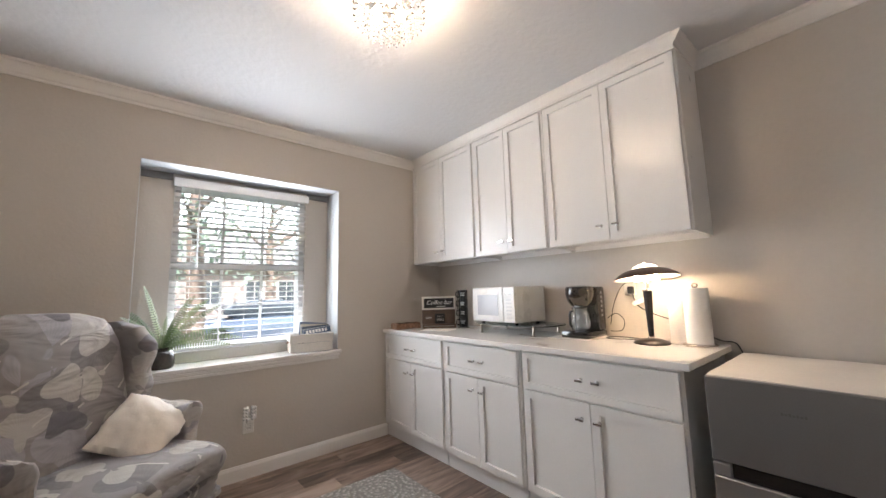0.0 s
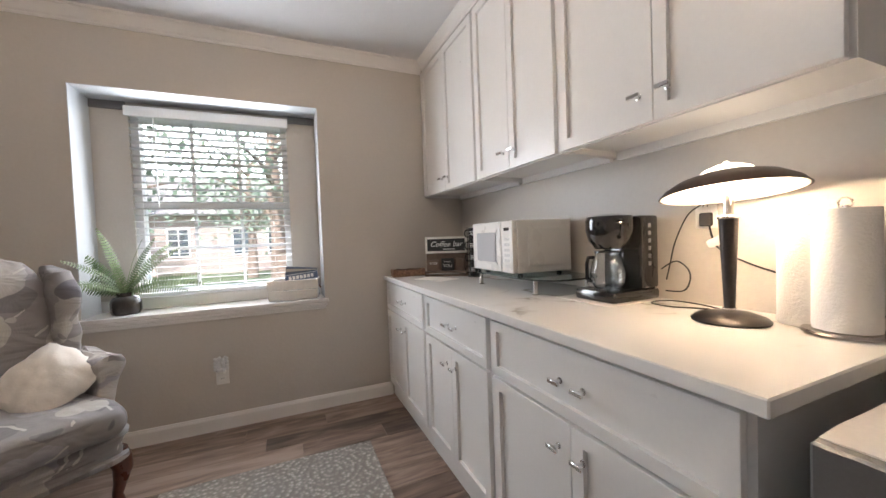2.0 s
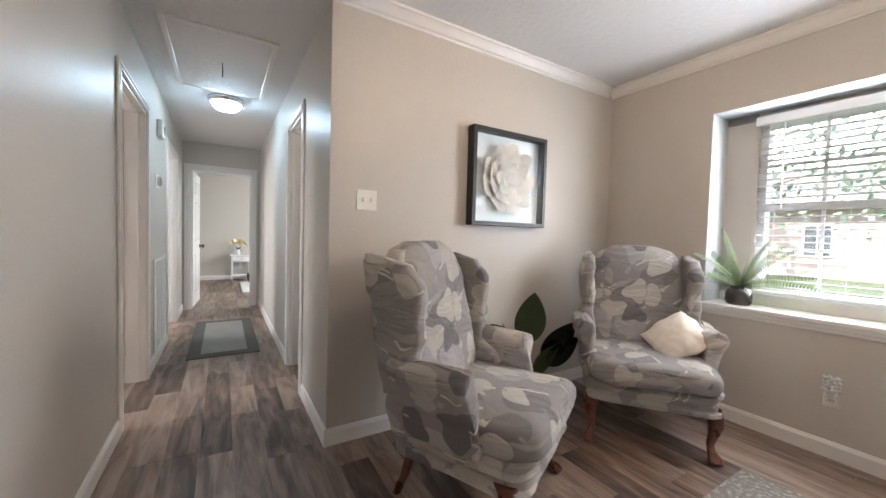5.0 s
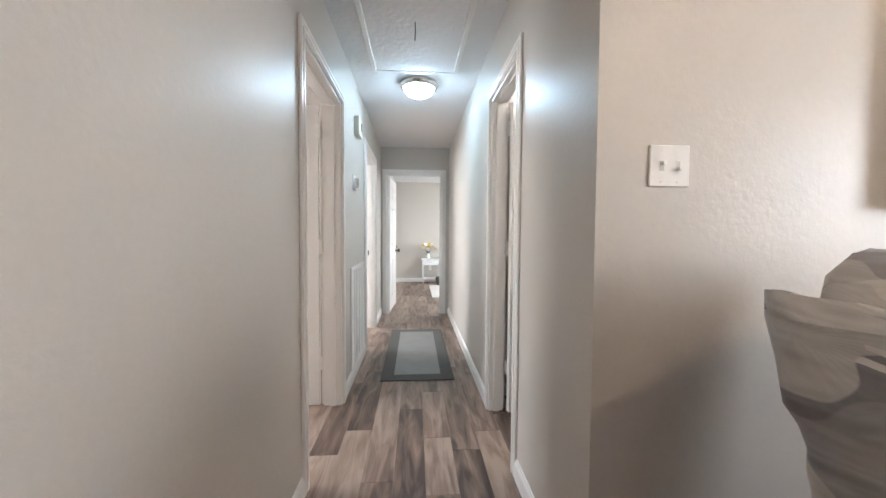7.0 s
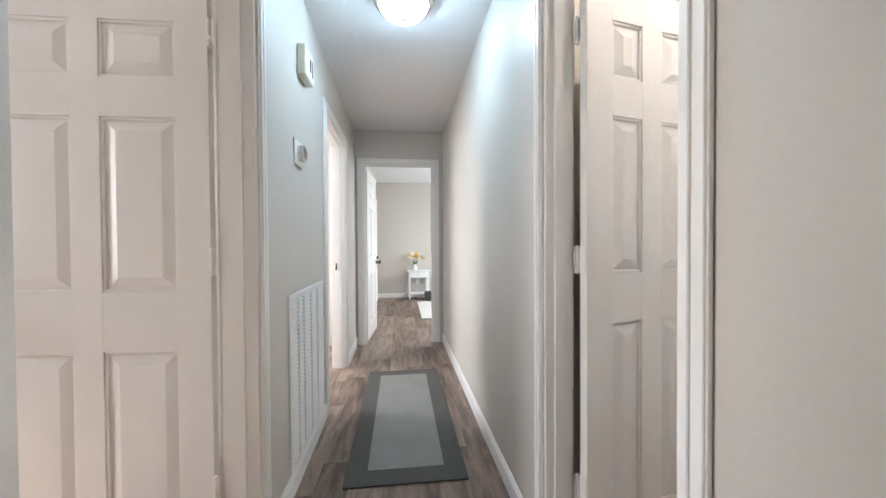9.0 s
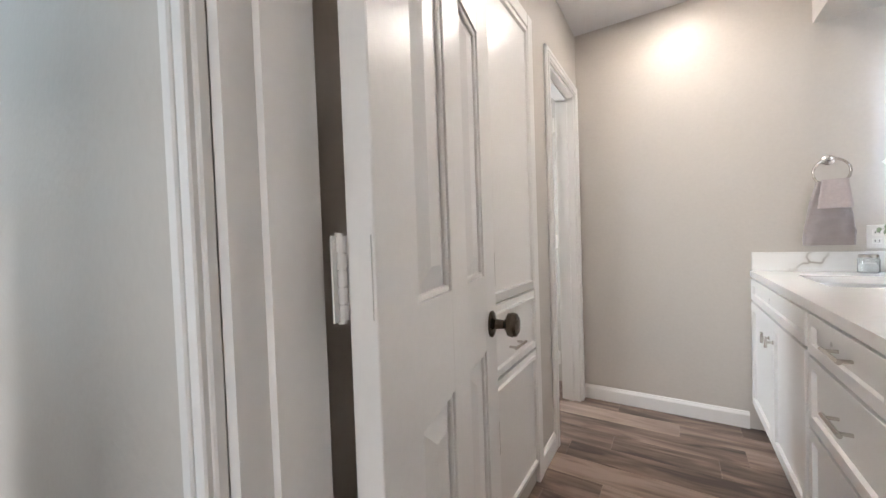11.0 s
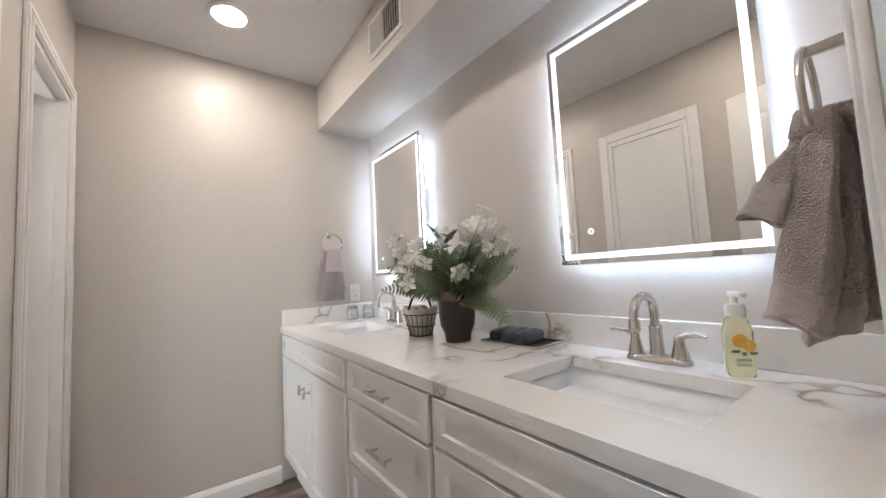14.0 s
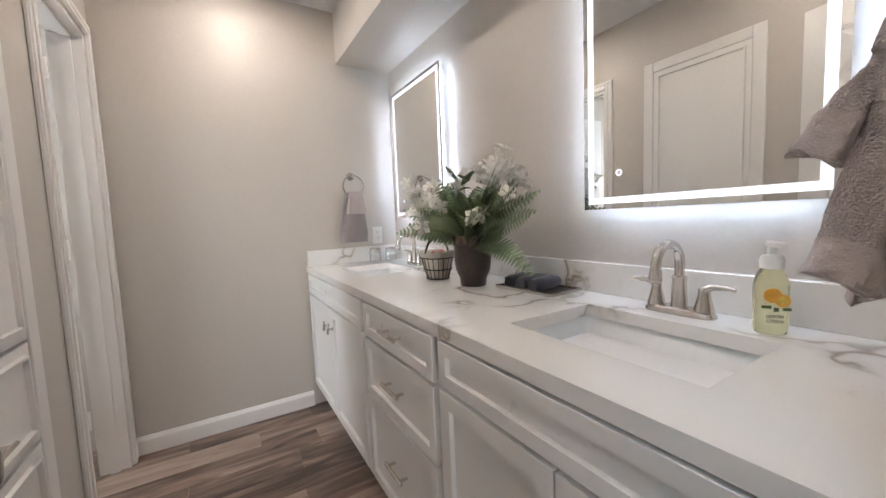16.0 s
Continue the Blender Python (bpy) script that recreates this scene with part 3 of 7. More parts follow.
# ---- window, blind and sill ----
SILLM = material("sill_gloss_paint", (0.80, 0.775, 0.745), 0.22, var=0.02)
VINYL = material("white_vinyl", (0.80, 0.80, 0.80), 0.35, var=0.02)
sill = solid("window_sill", boxes((-0.02, 1.305, 3.150, 3.418, 0.735, 0.762), (-0.010, 1.295, 3.158, 3.178, 0.712, 0.734), (-0.002, 1.287, 3.164, 3.178, 0.690, 0.711), bevel=0.004), SILLM, "white glossy wooden window sill with moulded nose", "window sill", "structure")
solid("trim", boxes((0.0, 1.285, 3.415, 3.419, 0.762, 0.83)), SILLM, "white apron board below the window", "trim", "structure")
RECESS = material("recess_pale_grey_paint", (0.58, 0.60, 0.61), 0.4, var=0.03, bump=0.1)
solid("trim", boxes((0.0005, 0.004, 3.1805, 3.4145, 0.7625, 2.0595), (1.281, 1.2845, 3.1805, 3.4145, 0.7625, 2.0595), (0.0045, 1.2805, 3.1805, 3.4145, 2.0555, 2.0595)), RECESS, "pale grey painted lining of the window recess", "trim", "structure")
# dark strips painted in for the shade along the recess's top edge
GAPM = material("recess_gap_shade", (0.24, 0.225, 0.22), 0.8, var=0.05)
solid("trim", boxes((0.005, 0.178, 3.404, 3.4185, 2.008, 2.055), (1.102, 1.280, 3.404, 3.4185, 2.008, 2.055)), GAPM, "dark grey strip painted as the shade at the top of the window recess", "trim", "structure")
win = tagged(new("window_1"), "white vinyl double-hung window with grilles behind a blind", "window", "", "structure")
win.location = (0.64, 3.49, 0.83)
WX0, WX1, WZ0, WZ1 = 0.19, 1.09, 0.83, 2.01
bm = boxes((WX0, WX0 + 0.04, 3.44, 3.53, WZ0, WZ1), (WX1 - 0.04, WX1, 3.44, 3.53, WZ0, WZ1), (WX0 + 0.04, WX1 - 0.04, 3.44, 3.53, WZ0, WZ0 + 0.045), (WX0 + 0.04, WX1 - 0.04, 3.44, 3.53, WZ1 - 0.04, WZ1), (WX0 + 0.04, WX1 - 0.04, 3.45, 3.51, 1.40, 1.44))
part("window_frame", bm, VINYL, win)
for sash in ((WZ0 + 0.045, 1.40), (1.44, WZ1 - 0.04)):
    for i in (1, 2):
        x = WX0 + 0.04 + i * (WX1 - WX0 - 0.08) / 3
        part("muntin", boxes((x - 0.009, x + 0.009, 3.474, 3.486, *sash)), VINYL, win)
    zm = sum(sash) / 2
    part("muntin", boxes((WX0 + 0.04, WX1 - 0.04, 3.4735, 3.4865, zm - 0.009, zm + 0.009)), VINYL, win)
    pane = part("pane", boxes((WX0 + 0.04, WX1 - 0.04, 3.478, 3.482, *sash)), GLASS, win)
    pane.visible_shadow = False
blind = thing("window_blind", (0.64, 3.40, 0.86), "white two-inch slatted blind with its slats open", "blind")
part("headrail", boxes((0.190, 1.090, 3.365, 3.418, 1.965, 2.015), (0.182, 1.098, 3.356, 3.364, 1.958, 2.020), bevel=0.003), VINYL, blind)
part("bottom_rail", boxes((0.20, 1.08, 3.375, 3.415, 0.845, 0.865), bevel=0.004), VINYL, blind)
bm = bmesh.new()
for k in range(5):
    y = -0.021 + k * 0.0105
    bm.verts.new((-0.445, y, 0.0016 * (1 - (k - 2) ** 2 / 4.0)))
    bm.verts.new((0.445, y, 0.0016 * (1 - (k - 2) ** 2 / 4.0)))
bm.verts.ensure_lookup_table()
for k in range(4):
    bm.faces.new((bm.verts[2 * k], bm.verts[2 * k + 1], bm.verts[2 * k + 3], bm.verts[2 * k + 2]))
bmesh.ops.solidify(bm, geom=bm.faces[:], thickness=0.0022)
SLATM = material("blind_slat", (0.78, 0.78, 0.77), 0.4, var=0.03)
slat = part("slat", bm, SLATM, blind, wide=False)
slat.location, slat.rotation_euler = (0, -0.005, 0.04), (radians(-9), 0, 0)
for k in range(1, 26):
    o = new("slat", slat.data)
    o.parent, o.location, o.rotation_euler = blind, (0, -0.005, 0.04 + k * 0.0412), (radians(-9), 0, 0)
for x in (0.30, 0.64, 0.98):
    bm = bmesh.new()
    tube(bm, (x, 3.374, 0.86), (x, 3.374, 1.96), 0.0009, seg=5)
    part("cord", bm, VINYL, blind)
bm = bmesh.new()
tube(bm, (0.335, 3.352, 1.40), (0.330, 3.358, 1.955), 0.0045, seg=8)
part("wand", bm, VINYL, blind)

# ---- lamps ----
WARM = (1.0, 0.80, 0.60)
BULB = material("lit_bulb", (1, 0.9, 0.8), 0.5, var=0, emit=((1.0, 0.77, 0.53), 112.0))
CRYSTAL = material("crystal_glass", (1, 1, 1), 0.02, transmit=1.0, var=0, ior=1.5)
LX, LY = 0.77, 1.55
cl = thing("ceiling_light", (LX, LY, CEIL), "round crystal flush-mount ceiling light, lit", "ceiling light")
bm = bmesh.new()
lathe(bm, [(0.0, 0), (0.15, 0), (0.15, -0.012), (0.14, -0.02), (0.0, -0.022)], 32, at=(LX, LY, CEIL - 0.001))
part("base", bm, POLISHED, cl, "polished chrome base", True)
for k in range(3):
    a = 2.1 * k
    bm = bmesh.new()
    bmesh.ops.create_icosphere(bm, subdivisions=2, radius=0.022, matrix=Matrix.Translation((LX + 0.06 * math.cos(a), LY + 0.06 * math.sin(a), CEIL - 0.085)))
    part("bulb", bm, BULB, cl, "glowing bulb", True)
for r, zt, drop, count in ((0.145, 0.022, 0.11, 26), (0.10, 0.022, 0.17, 18), (0.05, 0.022, 0.20, 10)):
    for k in range(count):
        a = 2 * math.pi * k / count
        x, y = LX + r * math.cos(a), LY + r * math.sin(a)
        bm = bmesh.new()
        z = CEIL - zt - 0.03
        while z > CEIL - drop:
            bmesh.ops.create_icosphere(bm, subdivisions=1, radius=0.0085, matrix=Matrix.Translation((x, y, z)))
            z -= 0.026
        lathe(bm, [(0.0, -0.016), (0.008, 0.0), (0.0, 0.010)], 6, at=(x, y, z))
        c = part("crystal_strand", bm, CRYSTAL, cl)
        c.visible_shadow = bool(k % 4 == 0)

hl = thing("hall_ceiling_light", (-2.86, 0.32, HCEIL), "round frosted glass ceiling light with brushed metal rim, lit", "ceiling light")
bm = bmesh.new()
lathe(bm, [(0.0, 0.0), (0.150, 0.0), (0.158, -0.010), (0.158, -0.026), (0.150, -0.034), (0.146, -0.044), (0.132, -0.050), (0.122, -0.046)], 40, at=(-2.86, 0.32, HCEIL - 0.001))
part("rim", bm, CHROME, hl, "brushed nickel rim", True)
DOME = material("frosted_dome", (0.95, 0.97, 1), 0.5, var=0, emit=((0.52, 0.79, 1.0), 16.0))
bm = bmesh.new()
lathe(bm, [(0.126, -0.044), (0.120, -0.066), (0.098, -0.092), (0.062, -0.110), (0.02, -0.117), (0.0, -0.117)], 40, at=(-2.86, 0.32, HCEIL))
part("shade", bm, DOME, hl, "frosted glass dome", True)
bm = bmesh.new()
lathe(bm, [(0.012, -0.114), (0.012, -0.120), (0.006, -0.126), (0.0, -0.132)], 12, at=(-2.86, 0.32, HCEIL))
part("finial", bm, CHROME, hl, smooth=True)

CAN = material("led_disc", (1, 1, 1), 0.5, var=0, emit=((1.0, 0.93, 0.84), 34.0))
for x, y in ((-1.775, 2.79), (-1.80, 1.40)):
    c = thing("recessed_light", (x, y, BCEIL), "round recessed ceiling light, lit, with white ring", "recessed light", "recessed lights")
    bm = bmesh.new()
    lathe(bm, [(0.072, 0.0), (0.098, 0.0), (0.098, -0.003), (0.090, -0.006), (0.074, -0.004)], 36, at=(x, y, BCEIL - 0.0005))
    part("ring", bm, TRIM, c, smooth=True)
    bm = bmesh.new()
    lathe(bm, [(0.0, -0.003), (0.072, -0.003), (0.072, -0.001), (0.0, -0.001)], 32, at=(x, y, BCEIL - 0.0005))
    part("lens", bm, CAN, c, "glowing lens")

# ---- coffee room: table lamp and coffee bar things ----
CT = 0.885
BLACKM = material("lamp_black_metal", (0.035, 0.03, 0.028), 0.34, 0.6, var=0.15)
SHADEM = material("lamp_shade_bronze", (0.09, 0.062, 0.05), 0.35, 0.7, var=0.15)
SHADEIN = material("lamp_shade_white_lining", (0.85, 0.82, 0.78), 0.5, var=0.02)
FROST = material("lit_frosted_glass", (1, 0.95, 0.88), 0.5, var=0, emit=((1.0, 0.86, 0.68), 2.2))
TX, TY = 2.165, 1.165


def tilt_shade(bm):
    """The shade sits a little askew on its neck."""
    lean = Vector((0.06, 0.10, 1.0)).normalized()
    bmesh.ops.rotate(bm, verts=bm.verts[:], cent=(TX, TY, CT + 0.37), matrix=Vector((0, 0, 1)).rotation_difference(lean).to_matrix())


tl = thing("table_lamp", (TX, TY, CT), "black mushroom table lamp, lit, on the countertop", "table lamp")
bm = bmesh.new()
lathe(bm, [(0.0, 0.001), (0.088, 0.001), (0.090, 0.006), (0.082, 0.014), (0.055, 0.024), (0.025, 0.030), (0.0, 0.031)], 40, at=(TX, TY, CT))
part("base", bm, BLACKM, tl, smooth=True)
bm = bmesh.new()
lathe(bm, [(0.0, 0.030), (0.016, 0.030), (0.0165, 0.036), (0.016, 0.038), (0.0, 0.038)], 24, at=(TX, TY, CT))
part("collar", bm, CHROME, tl, "brushed metal collar", True)
bm = bmesh.new()
lathe(bm, [(0.0, 0.038), (0.013, 0.038), (0.017, 0.14), (0.023, 0.282), (0.0, 0.284)], 24, at=(TX, TY, CT))
part("stem", bm, BLACKM, tl, smooth=True)
bm = bmesh.new()
lathe(bm, [(0.025, 0.282), (0.026, 0.288), (0.012, 0.294), (0.011, 0.345), (0.0, 0.346)], 24, at=(TX, TY, CT))
part("neck", bm, CHROME, tl, "brushed metal neck", True)
bm = bmesh.new()
lathe(bm, [(0.165, 0.350), (0.150, 0.368), (0.115, 0.390), (0.068, 0.405), (0.066, 0.402), (0.112, 0.386), (0.146, 0.364), (0.161, 0.350)], 48, at=(TX, TY, CT))
tilt_shade(bm)
part("shade", bm, SHADEM, tl, "bronze dome shade", True)
bm = bmesh.new()
lathe(bm, [(0.160, 0.3505), (0.144, 0.362), (0.110, 0.383), (0.064, 0.399), (0.063, 0.398), (0.109, 0.381), (0.142, 0.360), (0.158, 0.3505)], 48, at=(TX, TY, CT))
tilt_shade(bm)
part("lining", bm, SHADEIN, tl, "white shade lining", True)
bm = bmesh.new()
lathe(bm, [(0.067, 0.404), (0.055, 0.416), (0.030, 0.427), (0.010, 0.430), (0.006, 0.438), (0.0, 0.439)], 32, at=(TX, TY, CT))
tilt_shade(bm)
part("cap", bm, FROST, tl, "frosted glass cap", True)
for s in (-1, 1):
    bm = bmesh.new()
    bmesh.ops.create_icosphere(bm, subdivisions=2, radius=0.019, matrix=Matrix.Translation((TX, TY + s * 0.05, CT + 0.352)))
    part("bulb", bm, material("lit_lamp_bulb", (1, 0.9, 0.8), 0.5, var=0, emit=((1.0, 0.76, 0.50), 52.0)), tl, "glowing bulb", True)

PAPER = material("paper_towel", (0.82, 0.80, 0.77), 0.9, var=0.03, bump=0.35, bump_scale=160)
for x, y, r, holder in ((2.235, 0.962, 0.057, True), (2.285, 1.055, 0.054, False)):
    pt = thing("paper_towel_roll", (x, y, CT), "white paper towel roll " + ("on a metal holder" if holder else "standing on the countertop by the wall"), "paper towel")
    z0 = CT + (0.012 if holder else 0.001)
    bm = bmesh.new()
    lathe(bm, [(0.020, z0), (r, z0), (r + 0.001, z0 + 0.01), (r, z0 + 0.14), (r - 0.001, z0 + 0.278), (r - 0.002, z0 + 0.28), (0.020, z0 + 0.28)], 40, at=(x, y, 0))
    part("roll", bm, PAPER, pt, smooth=True)
    if holder:
        bm = bmesh.new()
        lathe(bm, [(0.0, 0.001), (0.075, 0.001), (0.078, 0.005), (0.074, 0.010), (0.0, 0.011)], 36, at=(x, y, CT))
        tube(bm, (x, y, CT + 0.01), (x, y, CT + 0.30), 0.005)
        sweep(bm, [(x, y + 0.012 * math.cos(a), CT + 0.305 + 0.012 * math.sin(a)) for a in np.linspace(0, 2 * math.pi, 13)[:-1]], 0.003, 6, True)
        part("holder", bm, CHROME, pt, "brushed metal holder", True)

# coffee maker
GLOSSBLACK = material("glossy_black_plastic", (0.012, 0.011, 0.011), 0.10, var=0.1, coat=0.5)
CMX0, CMX1, CMY0, CMY1 = 2.085, 2.325, 1.480, 1.665
cm = thing("coffee_maker", (2.2, 1.57, CT), "black drip coffee maker with glass carafe", "coffee maker")
yc = (CMY0 + CMY1) / 2
bm = bmesh.new()
box(bm, CMX0, CMX1, CMY0, CMY1, CT + 0.003, CT + 0.045, bevel=0.012)
part("base", bm, GLOSSBLACK, cm, smooth=True)
bm = bmesh.new()
box(bm, 2.235, CMX1, CMY0 + 0.004, CMY1 - 0.004, CT + 0.045, CT + 0.315, bevel=0.010)
part("water_tank", bm, GLOSSBLACK, cm, smooth=True)
bm = bmesh.new()
lathe(bm, [(0.0, 0.195), (0.052, 0.195), (0.075, 0.225), (0.086, 0.265), (0.086, 0.300), (0.080, 0.316), (0.04, 0.324), (0.0, 0.325)], 36, at=(2.175, yc, CT))
part("filter_basket", bm, GLOSSBLACK, cm, smooth=True)
bm = bmesh.new()
lathe(bm, [(0.0, 0.050), (0.050, 0.050), (0.064, 0.075), (0.066, 0.105), (0.056, 0.150), (0.045, 0.172), (0.047, 0.180), (0.043, 0.180), (0.041, 0.172), (0.052, 0.150), (0.062, 0.105), (0.060, 0.077), (0.048, 0.054), (0.0, 0.053)], 32, at=(2.165, yc, CT))
carafe = part("carafe", bm, GLASS, cm, "clear glass carafe", True)
bm = bmesh.new()
sweep(bm, [(2.105, yc + 0.01, CT + 0.165), (2.085, yc + 0.018, CT + 0.165), (2.078, yc + 0.02, CT + 0.14), (2.080, yc + 0.02, CT + 0.085), (2.095, yc + 0.015, CT + 0.075)], 0.007, 8)
part("handle", bm, GLOSSBLACK, carafe, "black handle", True)
bm = bmesh.new()
lathe(bm, [(0.0, 0.181), (0.050, 0.181), (0.050, 0.188), (0.0, 0.192)], 28, at=(2.165, yc, CT))
part("lid", bm, GLOSSBLACK, carafe, "black lid", True)
STEELG = material("gauge_grey_plastic", (0.20, 0.20, 0.20), 0.4, var=0.05)
bm = boxes(*[(2.268, 2.280, CMY0 + 0.001, CMY0 + 0.0045, CT + 0.13 + 0.028 * k, CT + 0.145 + 0.028 * k) for k in range(6)])
part("water_gauge", bm, STEELG, cm, "silver water level marks")
MATP = material("counter_paper", (0.80, 0.77, 0.73), 0.8, var=0.03)
solid("paper_sheet", boxes((2.05, 2.33, 1.47, 1.74, CT + 0.0006, CT + 0.0022)), MATP, "white paper sheet under the coffee maker", "paper")

# microwave on a glass rack
WHITEP = material("microwave_white", (0.78, 0.76, 0.73), 0.28, var=0.02)
rk = thing("glass_rack", (2.17, 2.08, CT), "curved clear glass shelf on short metal legs", "rack")
bm = bmesh.new()
ring = []
for k in range(40):
    a = 2 * math.pi * k / 40
    ca, sa = math.cos(a), math.sin(a)
    ring.append((2.165 + 0.175 * math.copysign(abs(ca) ** 0.55, ca), 2.06 + 0.335 * math.copysign(abs(sa) ** 0.55, sa)))
lo = [bm.verts.new((x, y, CT + 0.062)) for x, y in ring]
hi = [bm.verts.new((x, y, CT + 0.069)) for x, y in ring]
bm.faces.new(lo[::-1]), bm.faces.new(hi)
for k in range(40):
    bm.faces.new((lo[k], lo[(k + 1) % 40], hi[(k + 1) % 40], hi[k]))
SMOKED = material("green_shelf_glass", (0.55, 0.66, 0.64), 0.03, transmit=0.9, var=0)
part("shelf", bm, SMOKED, rk)
for x, y in ((2.02, 1.825), (2.02, 2.29), (2.31, 1.825), (2.31, 2.29)):
    bm = bmesh.new()
    lathe(bm, [(0.0, 0.001), (0.016, 0.001), (0.016, 0.004), (0.010, 0.006), (0.010, 0.060), (0.0, 0.061)], 18, at=(x, y, CT))
    part("leg", bm, CHROME, rk, "brushed metal leg", True)
mw = thing("microwave", (2.185, 2.155, CT + 0.069), "small white microwave oven with a light door", "microwave", turn=-4)


def mwbox(*bs, bevel=0.0):
    return boxes(*bs, bevel=bevel)


W2, DP, HT = 0.215, 0.150, 0.262
part("body", mwbox((-DP, DP, -W2, W2, 0.012, HT), bevel=0.006), WHITEP, mw, wide=False)
part("side_panel", mwbox((-DP + 0.06, DP - 0.05, -W2 - 0.003, -W2 + 0.001, 0.045, HT - 0.04), bevel=0.001), WHITEP, mw, wide=False)
d = part("door", mwbox((-DP - 0.026, -DP - 0.0005, -W2 + 0.108, W2, 0.014, HT - 0.002), bevel=0.006), WHITEP, mw, wide=False)
SCREEN = material("microwave_window", (0.50, 0.50, 0.52), 0.18, var=0.03)
part("door_window", mwbox((-DP - 0.029, -DP - 0.0262, -W2 + 0.155, W2 - 0.06, 0.060, HT - 0.055), bevel=0.001), SCREEN, d, "pale grey mesh window", wide=False)
for z0, z1 in ((0.048, 0.060), (HT - 0.055, HT - 0.043)):
    part("door_frame", mwbox((-DP - 0.0285, -DP - 0.0262, -W2 + 0.142, W2 - 0.047, z0, z1)), WHITEP, d, wide=False)
p = part("control_panel", mwbox((-DP - 0.024, -DP - 0.0005, -W2, -W2 + 0.104, 0.014, HT - 0.002), bevel=0.005), WHITEP, mw, wide=False)
part("display", mwbox((-DP - 0.0252, -DP - 0.0242, -W2 + 0.028, -W2 + 0.076, HT - 0.05, HT - 0.035)), GLOSSBLACK, p, "black display", wide=False)
BTN = material("button_grey", (0.62, 0.61, 0.6), 0.4, var=0.02)
for r in range(6):
    for q in range(3):
        part("button", mwbox((-DP - 0.0255, -DP - 0.0242, -W2 + 0.026 + q * 0.018, -W2 + 0.039 + q * 0.018, 0.04 + r * 0.025, 0.053 + r * 0.025)), BTN, p, wide=False)
for sx in (-1, 1):
    for sy in (-1, 1):
        bm = bmesh.new()
        tube(bm, (sx * 0.11, sy * 0.17, 0.0), (sx * 0.11, sy * 0.17, 0.014), 0.012)
        part("foot", bm, GLOSSBLACK, mw, wide=False)

# mugs, sign, tray, papers
MUG = material("black_mug_glaze", (0.016, 0.015, 0.015), 0.2, var=0.1)
LETTER = material("white_lettering", (0.75, 0.73, 0.70), 0.6, var=0.03)
mgx, mgy = 2.185, 2.66
stand = thing("mug_stand", (mgx, mgy, CT), "black wire stand holding stacked mugs", "mug stand")
bm = bmesh.new()
for k in range(3):
    a = 2.1 * k + 0.4
    tube(bm, (mgx + 0.048 * math.cos(a), mgy + 0.048 * math.sin(a), CT + 0.001), (mgx + 0.048 * math.cos(a), mgy + 0.048 * math.sin(a), CT + 0.325), 0.0022, seg=6)
lathe(bm, [(0.044, 0.001), (0.050, 0.001), (0.050, 0.005), (0.044, 0.005)], 24, at=(mgx, mgy, CT))
part("frame", bm, BLACKM, stand)
for k in range(4):
    z = CT + 0.007 + 0.078 * k
    m = thing("mug", (mgx, mgy, z), "black mug with white lettering, stacked in a column", "mug", "stacked mugs")
    bm = bmesh.new()
    lathe(bm, [(0.0, 0.0), (0.034, 0.0), (0.038, 0.006), (0.040, 0.070), (0.041, 0.077), (0.037, 0.077), (0.035, 0.010), (0.0, 0.008)], 28, at=(mgx, mgy, z))
    part("cup", bm, MUG, m, smooth=True)
    bm = bmesh.new()
    sweep(bm, [(mgx - 0.036, mgy + 0.018, z + 0.062), (mgx - 0.052, mgy + 0.026, z + 0.062), (mgx - 0.058, mgy + 0.029, z + 0.04), (mgx - 0.050, mgy + 0.025, z + 0.018), (mgx - 0.036, mgy + 0.018, z + 0.018)], 0.004, 6)
    part("handle", bm, MUG, m, smooth=True)
    bm = boxes((-0.0415, -0.0405, -0.018, 0.018, 0.050, 0.054), (-0.0415, -0.0405, -0.012, 0.012, 0.040, 0.044), (-0.0415, -0.0405, -0.016, 0.016, 0.030, 0.034))
    bmesh.ops.rotate(bm, verts=bm.verts[:], matrix=Matrix.Rotation(radians(38), 3, "Z"))
    part("lettering", bm, LETTER, m, "white bars of lettering", wide=False)

SIGNW = material("sign_whitewash", (0.70, 0.66, 0.60), 0.7, var=0.12, scale=14)
SIGNB = material("sign_chalk_black", (0.02, 0.019, 0.018), 0.6, var=0.2)
BROWN = material("sign_brown_wood", (0.13, 0.085, 0.06), 0.6, var=0.3, scale=9)
sg = thing("coffee_sign", (2.06, 2.84, CT), "tilted black coffee bar sign on a small brown shelf rack", "sign", turn=-34)


def words(name, text, size, loc, mat, parent, shear=0.0):
    """Flat letters in the built-in font, upright and facing local -y."""
    cu = bpy.data.curves.new(name, "FONT")
    cu.body, cu.size, cu.extrude, cu.align_x, cu.align_y, cu.shear = text, size, 0.0006, "CENTER", "CENTER", shear
    cu.resolution_u = 3
    tmp = bpy.data.objects.new(name, cu)
    me = bpy.data.meshes.new_from_object(tmp)
    bpy.data.objects.remove(tmp)
    me.materials.clear()
    me.materials.append(mat)
    ob = new(name, me)
    ob.parent, ob.location, ob.rotation_euler = parent, loc, (radians(90), 0, 0)
    return ob


